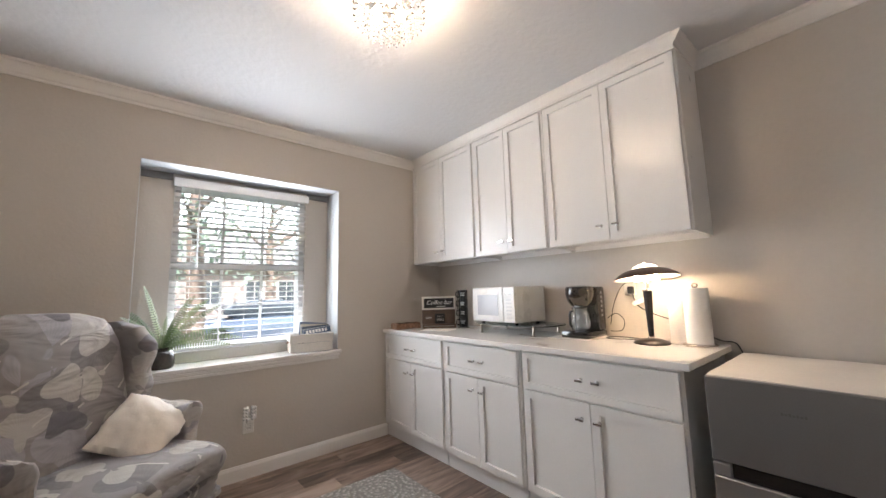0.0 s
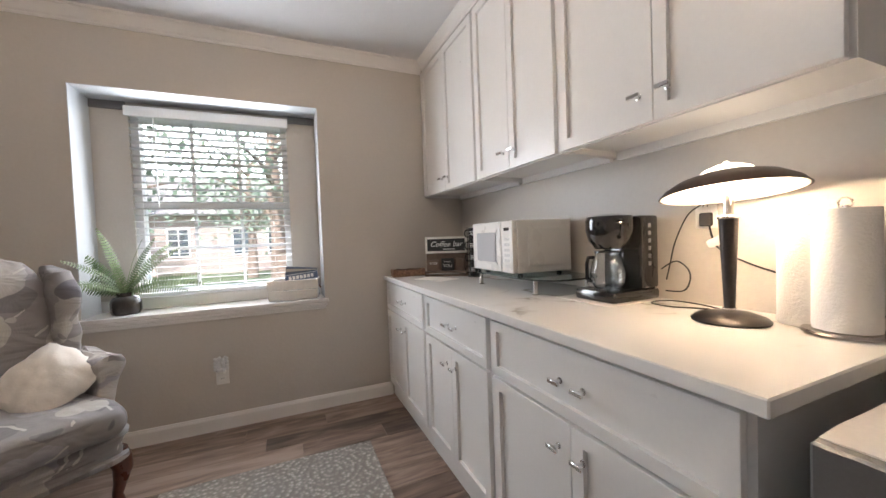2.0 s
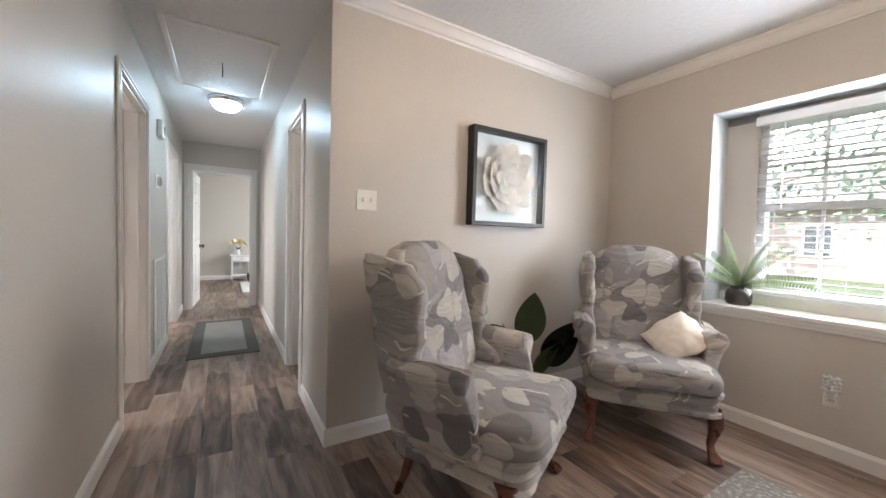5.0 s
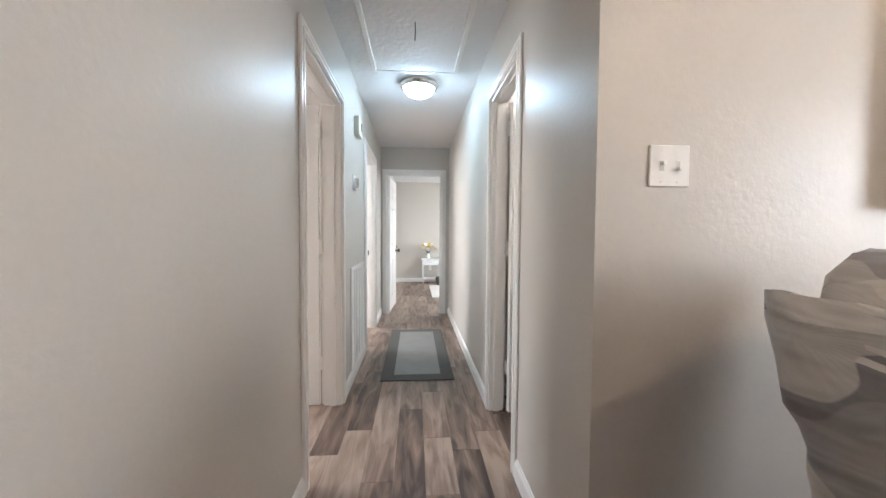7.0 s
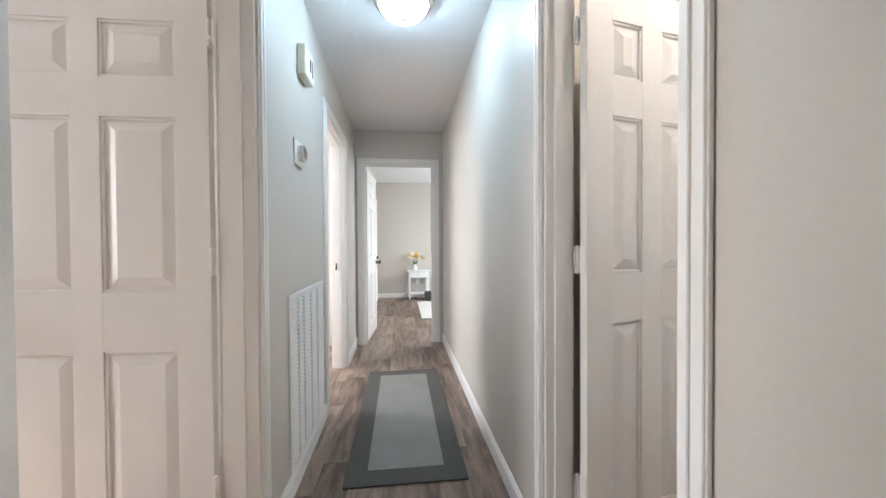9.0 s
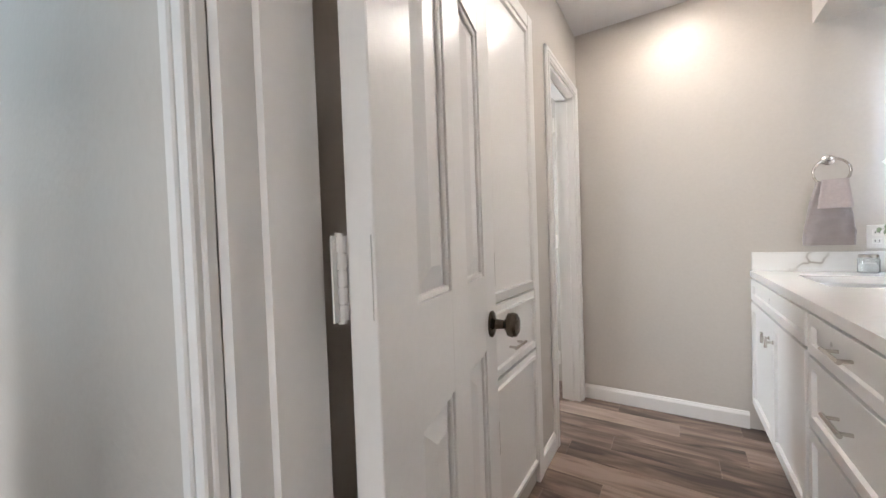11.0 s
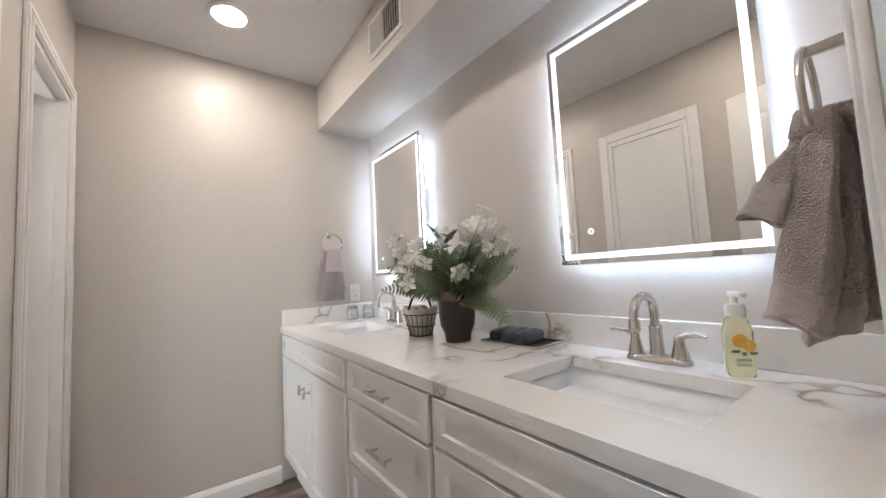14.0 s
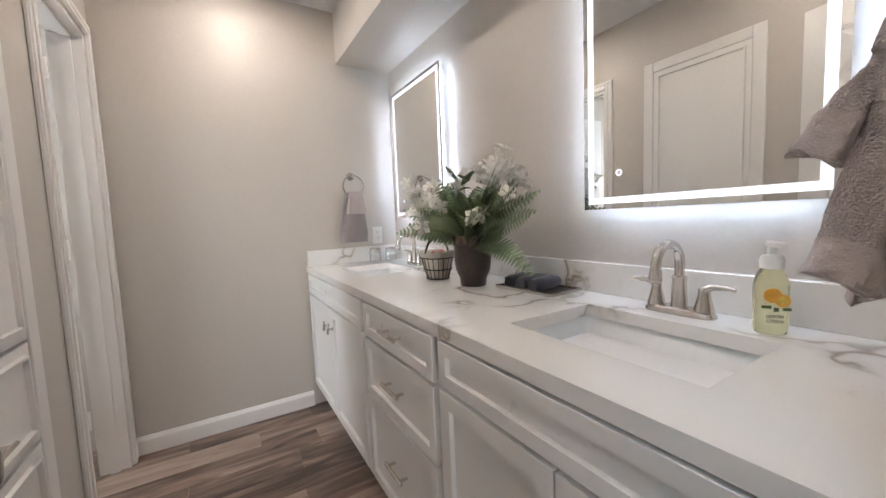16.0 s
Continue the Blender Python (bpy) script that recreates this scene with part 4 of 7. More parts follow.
board = part("upper_board", boxes((-0.145, 0.145, -0.010, 0.010, 0.155, 0.268), bevel=0.002), SIGNW, sg, "whitewashed frame", wide=False)
part("face", boxes((-0.130, 0.130, -0.0122, -0.0102, 0.170, 0.253)), SIGNB, board, "black chalk face", wide=False)
words("lettering", "Coffee bar", 0.052, (0, -0.0132, 0.216), LETTER, board, 0.35)
part("lettering", boxes((-0.02, 0.06, -0.0135, -0.0123, 0.180, 0.185)), LETTER, board, wide=False)
part("shelf", boxes((-0.145, 0.145, -0.045, 0.030, 0.022, 0.034), (-0.145, 0.145, 0.015, 0.030, 0.034, 0.155), (-0.145, 0.145, -0.045, 0.030, 0.0, 0.010), (-0.145, -0.135, -0.045, 0.030, 0.010, 0.022), (0.135, 0.145, -0.045, 0.030, 0.010, 0.022)), BROWN, sg, "dark brown wooden shelf", wide=False)
q = part("small_sign", boxes((-0.125, -0.055, -0.012, 0.002, 0.035, 0.110), bevel=0.002), BROWN, sg, "small brown wooden sign", wide=False)
words("lettering", "BABY", 0.022, (-0.09, -0.0135, 0.085), LETTER, q)
q = part("small_sign", boxes((-0.035, 0.050, -0.014, 0.000, 0.035, 0.120), bevel=0.002), SIGNB, sg, "small black framed sign", wide=False)
words("lettering", "I want", 0.018, (0.008, -0.0155, 0.098), LETTER, q)
words("lettering", "YOU", 0.030, (0.008, -0.0155, 0.068), LETTER, q)
part("small_sign", boxes((0.068, 0.115, -0.010, 0.004, 0.035, 0.115), bevel=0.002), BROWN, sg, wide=False)
WICKER = material("bark_basket", (0.27, 0.155, 0.10), 0.7, var=0.5, scale=22, bump=0.5, bump_scale=60)
ty = thing("wooden_tray", (1.84, 3.03, CT), "small low brown bark-patterned basket tray", "tray", turn=-8)
part("base", boxes((-0.115, 0.115, -0.06, 0.06, 0.001, 0.008)), WICKER, ty, wide=False)
part("rim", boxes((-0.115, 0.115, -0.06, -0.048, 0.008, 0.045), (-0.115, 0.115, 0.048, 0.06, 0.008, 0.045), (-0.115, -0.103, -0.048, 0.048, 0.008, 0.05), (0.103, 0.115, -0.048, 0.048, 0.008, 0.05), bevel=0.003), WICKER, ty, wide=False)
bm = bmesh.new()
sweep(bm, [(-0.08 + 0.02 * k, 0.01 * math.sin(k), 0.045 + 0.004 * math.cos(k * 1.3)) for k in range(9)], 0.007, 7)
part("twig", bm, BROWN, ty, "dark brown twig lying across", True, wide=False)
for k, (x, y, r) in enumerate(((1.93, 2.66, 18), (1.90, 2.70, 30))):
    o = solid("paper_sheet", boxes((-0.075, 0.075, -0.10, 0.10, 0.001 + 0.002 * k, 0.0025 + 0.002 * k)), MATP, "white folded paper lying on the countertop", "paper")
    o.matrix_world = pose(x, y, CT, 0, 0, r)

# outlet, plugs and cords behind the lamp
PLATE = material("outlet_plastic", (0.80, 0.78, 0.74), 0.35, var=0.02)


def outlet(name, m, label, switch=False, gangs=1):
    """A wall plate facing local -y."""
    o = tagged(new(name), label, "light switch" if switch else "outlet")
    o.matrix_world = m
    w = 0.035 + 0.023 * (gangs - 1)
    part("plate", boxes((-w, w, -0.006, -0.0005, -0.057, 0.057), bevel=0.0025), PLATE, o, wide=False)
    for g in range(gangs):
        x = (g - (gangs - 1) / 2) * 0.046
        if switch:
            part("slot", boxes((x - 0.006, x + 0.006, -0.0072, -0.0061, -0.013, 0.013)), material("slot_shadow_grey", (0.55, 0.53, 0.5), 0.5, var=0.02), o, wide=False)
            bm = boxes((x - 0.0045, x + 0.0045, -0.018, -0.0073, -0.006 + 0.008 * (1 - 2 * g), 0.004 + 0.008 * (1 - 2 * g)), bevel=0.0015)
            part("toggle", bm, PLATE, o, wide=False)
        else:
            for s in (-1, 1):
                part("socket", boxes((x - 0.016, x + 0.016, -0.0075, -0.0061, s * 0.02 - 0.0135, s * 0.02 + 0.0135), bevel=0.003), PLATE, o, wide=False)
                part("slots", boxes((x - 0.008, x - 0.0055, -0.0082, -0.0076, s * 0.02 - 0.005, s * 0.02 + 0.005), (x + 0.0055, x + 0.008, -0.0082, -0.0076, s * 0.02 - 0.005, s * 0.02 + 0.005)), DARK, o, wide=False)
        for s in (-1, 1):
            bm = bmesh.new()
            tube(bm, (x, -0.006, s * 0.042), (x, -0.0075, s * 0.042), 0.003, seg=10)
            part("screw", bm, PLATE, o, wide=False)
    return o


outlet("wall_outlet", pose(2.36, 1.335, 1.20, 0, 0, 90 + 180), "white wall outlet with plugs above the countertop")
outlet("light_switch", pose(-0.772, 0.99, 1.357, 0, 0, 90), "white double toggle light switch on the wall", True, 2)
outlet("wall_outlet", pose(0.653, 3.18, 0.34), "white wall outlet below the window")
outlet("wall_outlet", pose(-1.005, 3.22, 1.055), "white wall outlet above the vanity")
nl = thing("night_light", (0.653, 3.172, 0.355), "clear crystal plug-in night light in the outlet", "night light")
bm = boxes((0.636, 0.670, 3.142, 3.1715, 0.352, 0.385), bevel=0.004)
part("body", bm, PLATE, nl)
bm = bmesh.new()
for a in range(6):
    for b in range(4):
        bmesh.ops.create_icosphere(bm, subdivisions=1, radius=0.013, matrix=Matrix.Translation((0.653 + 0.031 * math.cos(a * 1.05 + b), 3.143 + 0.022 * math.sin(a * 1.05 + b), 0.388 + 0.021 * b)))
part("crystal_shade", bm, material("cloudy_crystal", (0.86, 0.86, 0.86), 0.10, var=0.05, transmit=0.12), nl, "clear beaded shade")
CORD = material("black_cord", (0.02, 0.019, 0.018), 0.5, var=0.1)


def cable(name, pts, r, label, mat=CORD):
    """A smooth cable through a few points."""
    out, p = [], [Vector(q) for q in pts]
    p = [p[0]] + p + [p[-1]]
    for i in range(1, len(p) - 2):
        for k in range(8):
            t = k / 8
            a, b, c, d = p[i - 1:i + 3]
            out.append(0.5 * ((2 * b) + (c - a) * t + (2 * a - 5 * b + 4 * c - d) * t * t + (3 * b - a - 3 * c + d) * t ** 3))
    out.append(p[-2])
    return solid(name, sweep(bmesh.new(), out, r, 7), mat, label, "cable", smooth=True)


cable("power_cord", [(2.345, 1.34, 1.225), (2.33, 1.38, 1.19), (2.338, 1.43, 1.10), (2.345, 1.455, 1.02), (2.33, 1.46, 0.96)], 0.0024, "thin black cord from the outlet down to the counter")
cable("power_cord", [(2.345, 1.32, 1.155), (2.338, 1.29, 1.08), (2.34, 1.20, 1.03), (2.34, 1.08, 0.99), (2.345, 0.98, 0.94), (2.345, 0.90, 0.905), (2.352, 0.835, 0.89), (2.35, 0.80, 0.78)], 0.0032, "black cord running along the wall behind the lamp")
cable("power_cord", [(2.20, 1.10, 0.8905), (2.26, 1.16, 0.8905), (2.25, 1.28, 0.8905), (2.20, 1.36, 0.8905), (2.22, 1.44, 0.8905), (2.30, 1.43, 0.8905), (2.31, 1.34, 0.8905), (2.28, 1.25, 0.8905)], 0.0026, "loose black cord coiled on the countertop")
cable("power_cord", [(2.325, 1.475, 1.00), (2.33, 1.42, 1.03), (2.33, 1.375, 0.99), (2.325, 1.39, 0.93), (2.325, 1.46, 0.92)], 0.0026, "black cord loop beside the coffee maker")
pl = thing("plug", (2.345, 1.325, 1.17), "black plug in the wall outlet", "plug")
part("body", boxes((2.325, 2.351, 1.308, 1.342, 1.150, 1.195), bevel=0.006), CORD, pl, smooth=True)
pl = thing("plug", (2.335, 1.30, 1.10), "white angled plug adapter hanging by the outlet", "plug")
bm = boxes((2.330, 2.352, 1.245, 1.325, 1.09, 1.118), bevel=0.008)
bmesh.ops.rotate(bm, verts=bm.verts[:], cent=(2.34, 1.285, 1.105), matrix=Matrix.Rotation(radians(-25), 3, "X"))
part("body", bm, PLATE, pl, smooth=True)

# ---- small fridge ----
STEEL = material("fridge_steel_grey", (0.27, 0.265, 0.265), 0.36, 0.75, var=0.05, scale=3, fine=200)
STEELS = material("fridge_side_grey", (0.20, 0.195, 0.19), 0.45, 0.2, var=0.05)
RX, RY0, RY1 = 1.69, 0.325, 0.815
fr = thing("mini_fridge", (2.0, 0.57, 0), "grey two-door mini fridge beside the cabinets", "fridge")
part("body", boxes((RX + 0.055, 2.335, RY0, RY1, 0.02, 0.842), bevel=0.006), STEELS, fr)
part("base", boxes((RX + 0.08, 2.32, RY0 + 0.02, RY1 - 0.02, 0.0, 0.02)), GLOSSBLACK, fr)
lowd = part("lower_door", boxes((RX, RX + 0.05, RY0, RY1, 0.03, 0.498), (RX, RX + 0.05, RY1 - 0.055, RY1, 0.498, 0.545), bevel=0.004), STEEL, fr)
updoor = part("upper_door", boxes((RX, RX + 0.05, RY0, RY1, 0.552, 0.850), bevel=0.004), STEEL, fr)
part("handle_recess", boxes((RX + 0.012, RX + 0.05, RY0 + 0.004, RY1 - 0.056, 0.499, 0.551)), GLOSSBLACK, fr, "black handle recess")
part("badge", boxes(*[(RX - 0.0012, RX - 0.0002, 0.600 - 0.0095 * k, 0.6065 - 0.0095 * k, 0.752, 0.762 - 0.003 * (k % 2)) for k in range(7)]), STEELS, updoor, "dark maker's mark")
CLOTH = material("fridge_cover_paper", (0.80, 0.76, 0.72), 0.75, var=0.05, bump=0.3, bump_scale=20)
bm = bmesh.new()
bmesh.ops.create_grid(bm, x_segments=24, y_segments=20, size=0.5)
for v in bm.verts:
    x, y = v.co.x * 0.62 + 2.02, v.co.y * 0.485 + 0.57
    edge = max(0, abs(v.co.y) - 0.40) * 0.02 + max(0, -v.co.x - 0.42) * 0.05
    v.co = Vector((x, y, 0.856 + 0.004 * noise.noise(Vector((x * 5, y * 5, 0))) - edge))
bmesh.ops.solidify(bm, geom=bm.faces[:], thickness=0.004)
solid("cover_cloth", bm, CLOTH, "white paper cover lying on top of the fridge", "cover", smooth=True)

# ---- wall picture ----
FRAMEB = material("black_frame", (0.018, 0.017, 0.017), 0.4, var=0.1)
pf = thing("framed_picture", (-0.735, 2.0, 1.57), "black shadow-box frame with a cream paper flower", "picture")
PY0, PY1, PZ0, PZ1 = 1.672, 2.332, 1.247, 1.894
part("frame", boxes((-0.771, -0.700, PY0, PY0 + 0.028, PZ0, PZ1), (-0.771, -0.700, PY1 - 0.028, PY1, PZ0, PZ1), (-0.771, -0.7002, PY0 + 0.028, PY1 - 0.028, PZ0, PZ0 + 0.028), (-0.771, -0.7002, PY0 + 0.028, PY1 - 0.028, PZ1 - 0.028, PZ1), bevel=0.0015), FRAMEB, pf)
part("backing", boxes((-0.771, -0.762, PY0 + 0.028, PY1 - 0.028, PZ0 + 0.028, PZ1 - 0.028)), material("picture_backing_blue_grey", (0.60, 0.66, 0.68), 0.7, var=0.03), pf, "pale blue-grey backing")
pg = part("glazing", boxes((-0.712, -0.709, PY0 + 0.027, PY1 - 0.027, PZ0 + 0.027, PZ1 - 0.027)), material("low_reflection_glazing", (0.98, 0.98, 0.98), 0.03, transmit=1.0, var=0, ior=1.13), pf, "clear glazing")
pg.visible_shadow = False
PETAL = material("cream_paper_petal", (0.83, 0.78, 0.71), 0.7, var=0.06, bump=0.2)
rng = random.Random(4)
for ringn, (count, rad, size, lift) in enumerate(((9, 0.150, 0.110, 0.010), (8, 0.105, 0.092, 0.018), (6, 0.060, 0.068, 0.027), (4, 0.022, 0.042, 0.034))):
    for k in range(count):
        a = 2 * math.pi * (k + 0.5 * ringn) / count + rng.uniform(-0.1, 0.1)
        bm = bmesh.new()
        c0 = bm.verts.new((0, 0, 0.0))
        rim = []
        for j in range(13):
            t = 2 * math.pi * j / 13
            rr = size * (1 + 0.12 * math.sin(3 * t + k) + rng.uniform(-0.05, 0.05))
            rim.append(bm.verts.new((rr * 0.9 * math.cos(t), rr * 0.78 * math.sin(t), 0.35 * rr * (math.cos(t) ** 2) * 0.5 + 0.004 * rng.random())))
        for j in range(13):
            bm.faces.new((c0, rim[j], rim[(j + 1) % 13]))
        bmesh.ops.solidify(bm, geom=bm.faces[:], thickness=0.0015)
        m = Matrix.Translation((-0.757 + lift * 0.55, 2.0 + rad * math.cos(a), 1.575 + rad * math.sin(a))) @ Matrix(((0, 0, 1, 0), (1, 0, 0, 0), (0, 1, 0, 0), (0, 0, 0, 1))) @ Matrix.Rotation(a, 4, "Z") @ Matrix.Rotation(-0.18, 4, "Y")
        bmesh.ops.transform(bm, verts=bm.verts[:], matrix=m)
        part("petal", bm, PETAL, pf, smooth=True)

# ---- wing chairs ----


def slipcover():
    """Grey-taupe fabric with large lobed pale and dark leaf shapes on pale stems."""
    m = bpy.data.materials.new("slipcover_fabric")
    m.use_nodes = True
    n, l = m.node_tree.nodes, m.node_tree.links
    b = n["Principled BSDF"]

    def calc(op, a, c=None, d=None):
        k = n.new("ShaderNodeMath")
        k.operation = op
        for i, v in enumerate((a, c, d)):
            if v is None:
                continue
            if isinstance(v, (int, float)):
                k.inputs[i].default_value = v
            else:
                l.new(v, k.inputs[i])
        return k.outputs[0]

    def dot(vec, axis):
        k = n.new("ShaderNodeVectorMath")
        k.operation = "DOT_PRODUCT"
        l.new(vec, k.inputs[0])
        k.inputs[1].default_value = axis
        return k.outputs["Value"]

    tc = n.new("ShaderNodeTexCoord")
    wob = n.new("ShaderNodeTexNoise")
    wob.inputs["Scale"].default_value = 7
    l.new(tc.outputs["Object"], wob.inputs["Vector"])
    mixv = n.new("ShaderNodeMixRGB")
    mixv.inputs["Fac"].default_value = 0.045
    l.new(tc.outputs["Object"], mixv.inputs[1])
    l.new(wob.outputs["Color"], mixv.inputs[2])
    base = (0.248, 0.228, 0.220)
    pale = (0.496, 0.460, 0.420)
    col = None
    for seed, scale, radius, colours in ((1.3, 5.2, 0.50, [(0.0, (0.180, 0.164, 0.164)), (0.30, base), (0.52, (0.320, 0.300, 0.308)), (0.78, (0.368, 0.340, 0.316))]),
                                         (3.7, 5.6, 0.40, [(0.0, (0.400, 0.368, 0.336)), (0.36, (0.432, 0.400, 0.364)), (0.66, (0.312, 0.296, 0.308)), (0.84, (0.136, 0.124, 0.132))])):
        mp = n.new("ShaderNodeVectorMath")
        mp.operation = "MULTIPLY_ADD"
        l.new(mixv.outputs[0], mp.inputs[0])
        mp.inputs[1].default_value, mp.inputs[2].default_value = (scale, scale, scale), (seed, seed * 2, seed * 0.5)
        v = n.new("ShaderNodeTexVoronoi")
        v.inputs["Scale"].default_value, v.inputs["Randomness"].default_value = 1.0, 0.75
        l.new(mp.outputs[0], v.inputs["Vector"])
        loc = n.new("ShaderNodeVectorMath")
        loc.operation = "SUBTRACT"
        l.new(mp.outputs[0], loc.inputs[0])
        l.new(v.outputs["Position"], loc.inputs[1])
        along, aside = dot(loc.outputs[0], (0.45, 0.86, 0.22)), dot(loc.outputs[0], (0.25, -0.32, 0.91))
        sep = n.new("ShaderNodeSeparateColor")
        l.new(v.outputs["Color"], sep.inputs[0])
        angle = calc("ARCTAN2", aside, along)
        lobe = calc("COSINE", calc("MULTIPLY_ADD", angle, 3.0, calc("MULTIPLY", sep.outputs[1], 6.0)))
        limit = calc("MULTIPLY_ADD", lobe, radius * 0.24, radius)
        inside = ramp(n, [(0.49, (0, 0, 0)), (0.51, (1, 1, 1))])
        l.new(calc("ADD", calc("SUBTRACT", limit, v.outputs["Distance"]), 0.5), inside.inputs["Fac"])
        cr = ramp(n, colours)
        cr.color_ramp.interpolation = "CONSTANT"
        l.new(sep.outputs[0], cr.inputs["Fac"])
        # fine rays that run out from the stem end, as in a leaf's veins
        rays = calc("MULTIPLY_ADD", calc("SINE", calc("MULTIPLY", angle, 34.0)), 0.035, 1.0)
        tint = n.new("ShaderNodeVectorMath")
        tint.operation = "SCALE"
        l.new(cr.outputs[0], tint.inputs[0])
        l.new(rays, tint.inputs["Scale"])
        mx = n.new("ShaderNodeMixRGB")
        l.new(inside.outputs[0], mx.inputs["Fac"])
        if col is None:
            mx.inputs[1].default_value = (*base, 1)
        else:
            l.new(col, mx.inputs[1])
        l.new(tint.outputs[0], mx.inputs[2])
        stem = calc("MULTIPLY", calc("LESS_THAN", calc("ABSOLUTE", calc("SUBTRACT", aside, calc("MULTIPLY", calc("MULTIPLY", along, along), 0.25))), 0.020), calc("GREATER_THAN", along, radius * 0.45))
        stem = calc("MULTIPLY", stem, calc("GREATER_THAN", sep.outputs[2], 0.35))
        sx = n.new("ShaderNodeMixRGB")
        l.new(stem, sx.inputs["Fac"])
        l.new(mx.outputs[0], sx.inputs[1])
        sx.inputs[2].default_value = (*pale, 1)
        col = sx.outputs[0]
    l.new(col, b.inputs["Base Color"])
    b.inputs["Roughness"].default_value = 0.85
    b.inputs["Sheen Weight"].default_value = 0.12
    sq = n.new("ShaderNodeMapping")
    sq.inputs["Scale"].default_value = (1.0, 1.0, 2.6)
    l.new(tc.outputs["Object"], sq.inputs["Vector"])
    fold = n.new("ShaderNodeTexNoise")
    fold.inputs["Scale"].default_value, fold.inputs["Detail"].default_value, fold.inputs["Distortion"].default_value = 4.5, 2, 0.9
    l.new(sq.outputs[0], fold.inputs["Vector"])
    weave = n.new("ShaderNodeTexNoise")
    weave.inputs["Scale"].default_value = 420
    l.new(tc.outputs["Object"], weave.inputs["Vector"])
    p1 = n.new("ShaderNodeBump")
    p1.inputs["Strength"].default_value, p1.inputs["Distance"].default_value = 0.8, 0.035
    l.new(fold.outputs["Fac"], p1.inputs["Height"])
    p2 = n.new("ShaderNodeBump")
    p2.inputs["Strength"].default_value, p2.inputs["Distance"].default_value = 0.3, 0.001
    l.new(weave.outputs["Fac"], p2.inputs["Height"])
    l.new(p1.outputs[0], p2.inputs["Normal"])
    l.new(p2.outputs[0], b.inputs["Normal"])
    return m


def loft(bm, rings, closed_ends=True):
    """Skins a list of rings of points."""
    vs = [[bm.verts.new(p) for p in r] for r in rings]
    k = len(vs[0])
    for a, b in zip(vs, vs[1:]):
        for i in range(k):
            bm.faces.new((a[i], a[(i + 1) % k], b[(i + 1) % k], b[i]))
    if closed_ends:
        for r, rev in ((vs[0], True), (vs[-1], False)):
            c = bm.verts.new(sum((v.co for v in r), Vector()) / k)
            rr = r[::-1] if rev else r
            for i in range(k):
                bm.faces.new((c, rr[i], rr[(i + 1) % k]))
    return bm


def oval(cx, cy, cz, ex, ey, hx, hy, n=24, power=0.45):
    """A rounded rectangle about a centre, with axes ex and ey and half-sizes hx and hy."""
    out = []
    for i in range(n):
        a = 2 * math.pi * i / n
        c, s = math.cos(a), math.sin(a)
        u, w = math.copysign(abs(c) ** power, c) * hx, math.copysign(abs(s) ** power, s) * hy
        out.append(Vector((cx, cy, cz)) + Vector(ex) * u + Vector(ey) * w)
    return out


def rumple(bm, amount, scale, seed=0.0, stretch=(1, 1, 1)):
    """Soft folds pushed along the normals."""
    bm.normal_update()
    for v in bm.verts:
        p = Vector((v.co.x * stretch[0], v.co.y * stretch[1], v.co.z * stretch[2])) * scale + Vector((seed, 0, 0))
        v.co += v.normal * amount * (noise.noise(p) + 0.5 * noise.noise(p * 2.3))
    return bm


SLIP = slipcover()
MAHOG = material("mahogany", (0.105, 0.030, 0.017), 0.28, var=0.3, scale=12, coat=0.3)
X, Y, Z = (1, 0, 0), (0, 1, 0), (0, 0, 1)


def lerp_table(rows, t):
    for (t0, *a), (t1, *b) in zip(rows, rows[1:]):
        if t <= t1:
            f = (t - t0) / (t1 - t0)
            f = f * f * (3 - 2 * f)
            return [p + (q - p) * f for p, q in zip(a, b)]
    return list(rows[-1][1:])


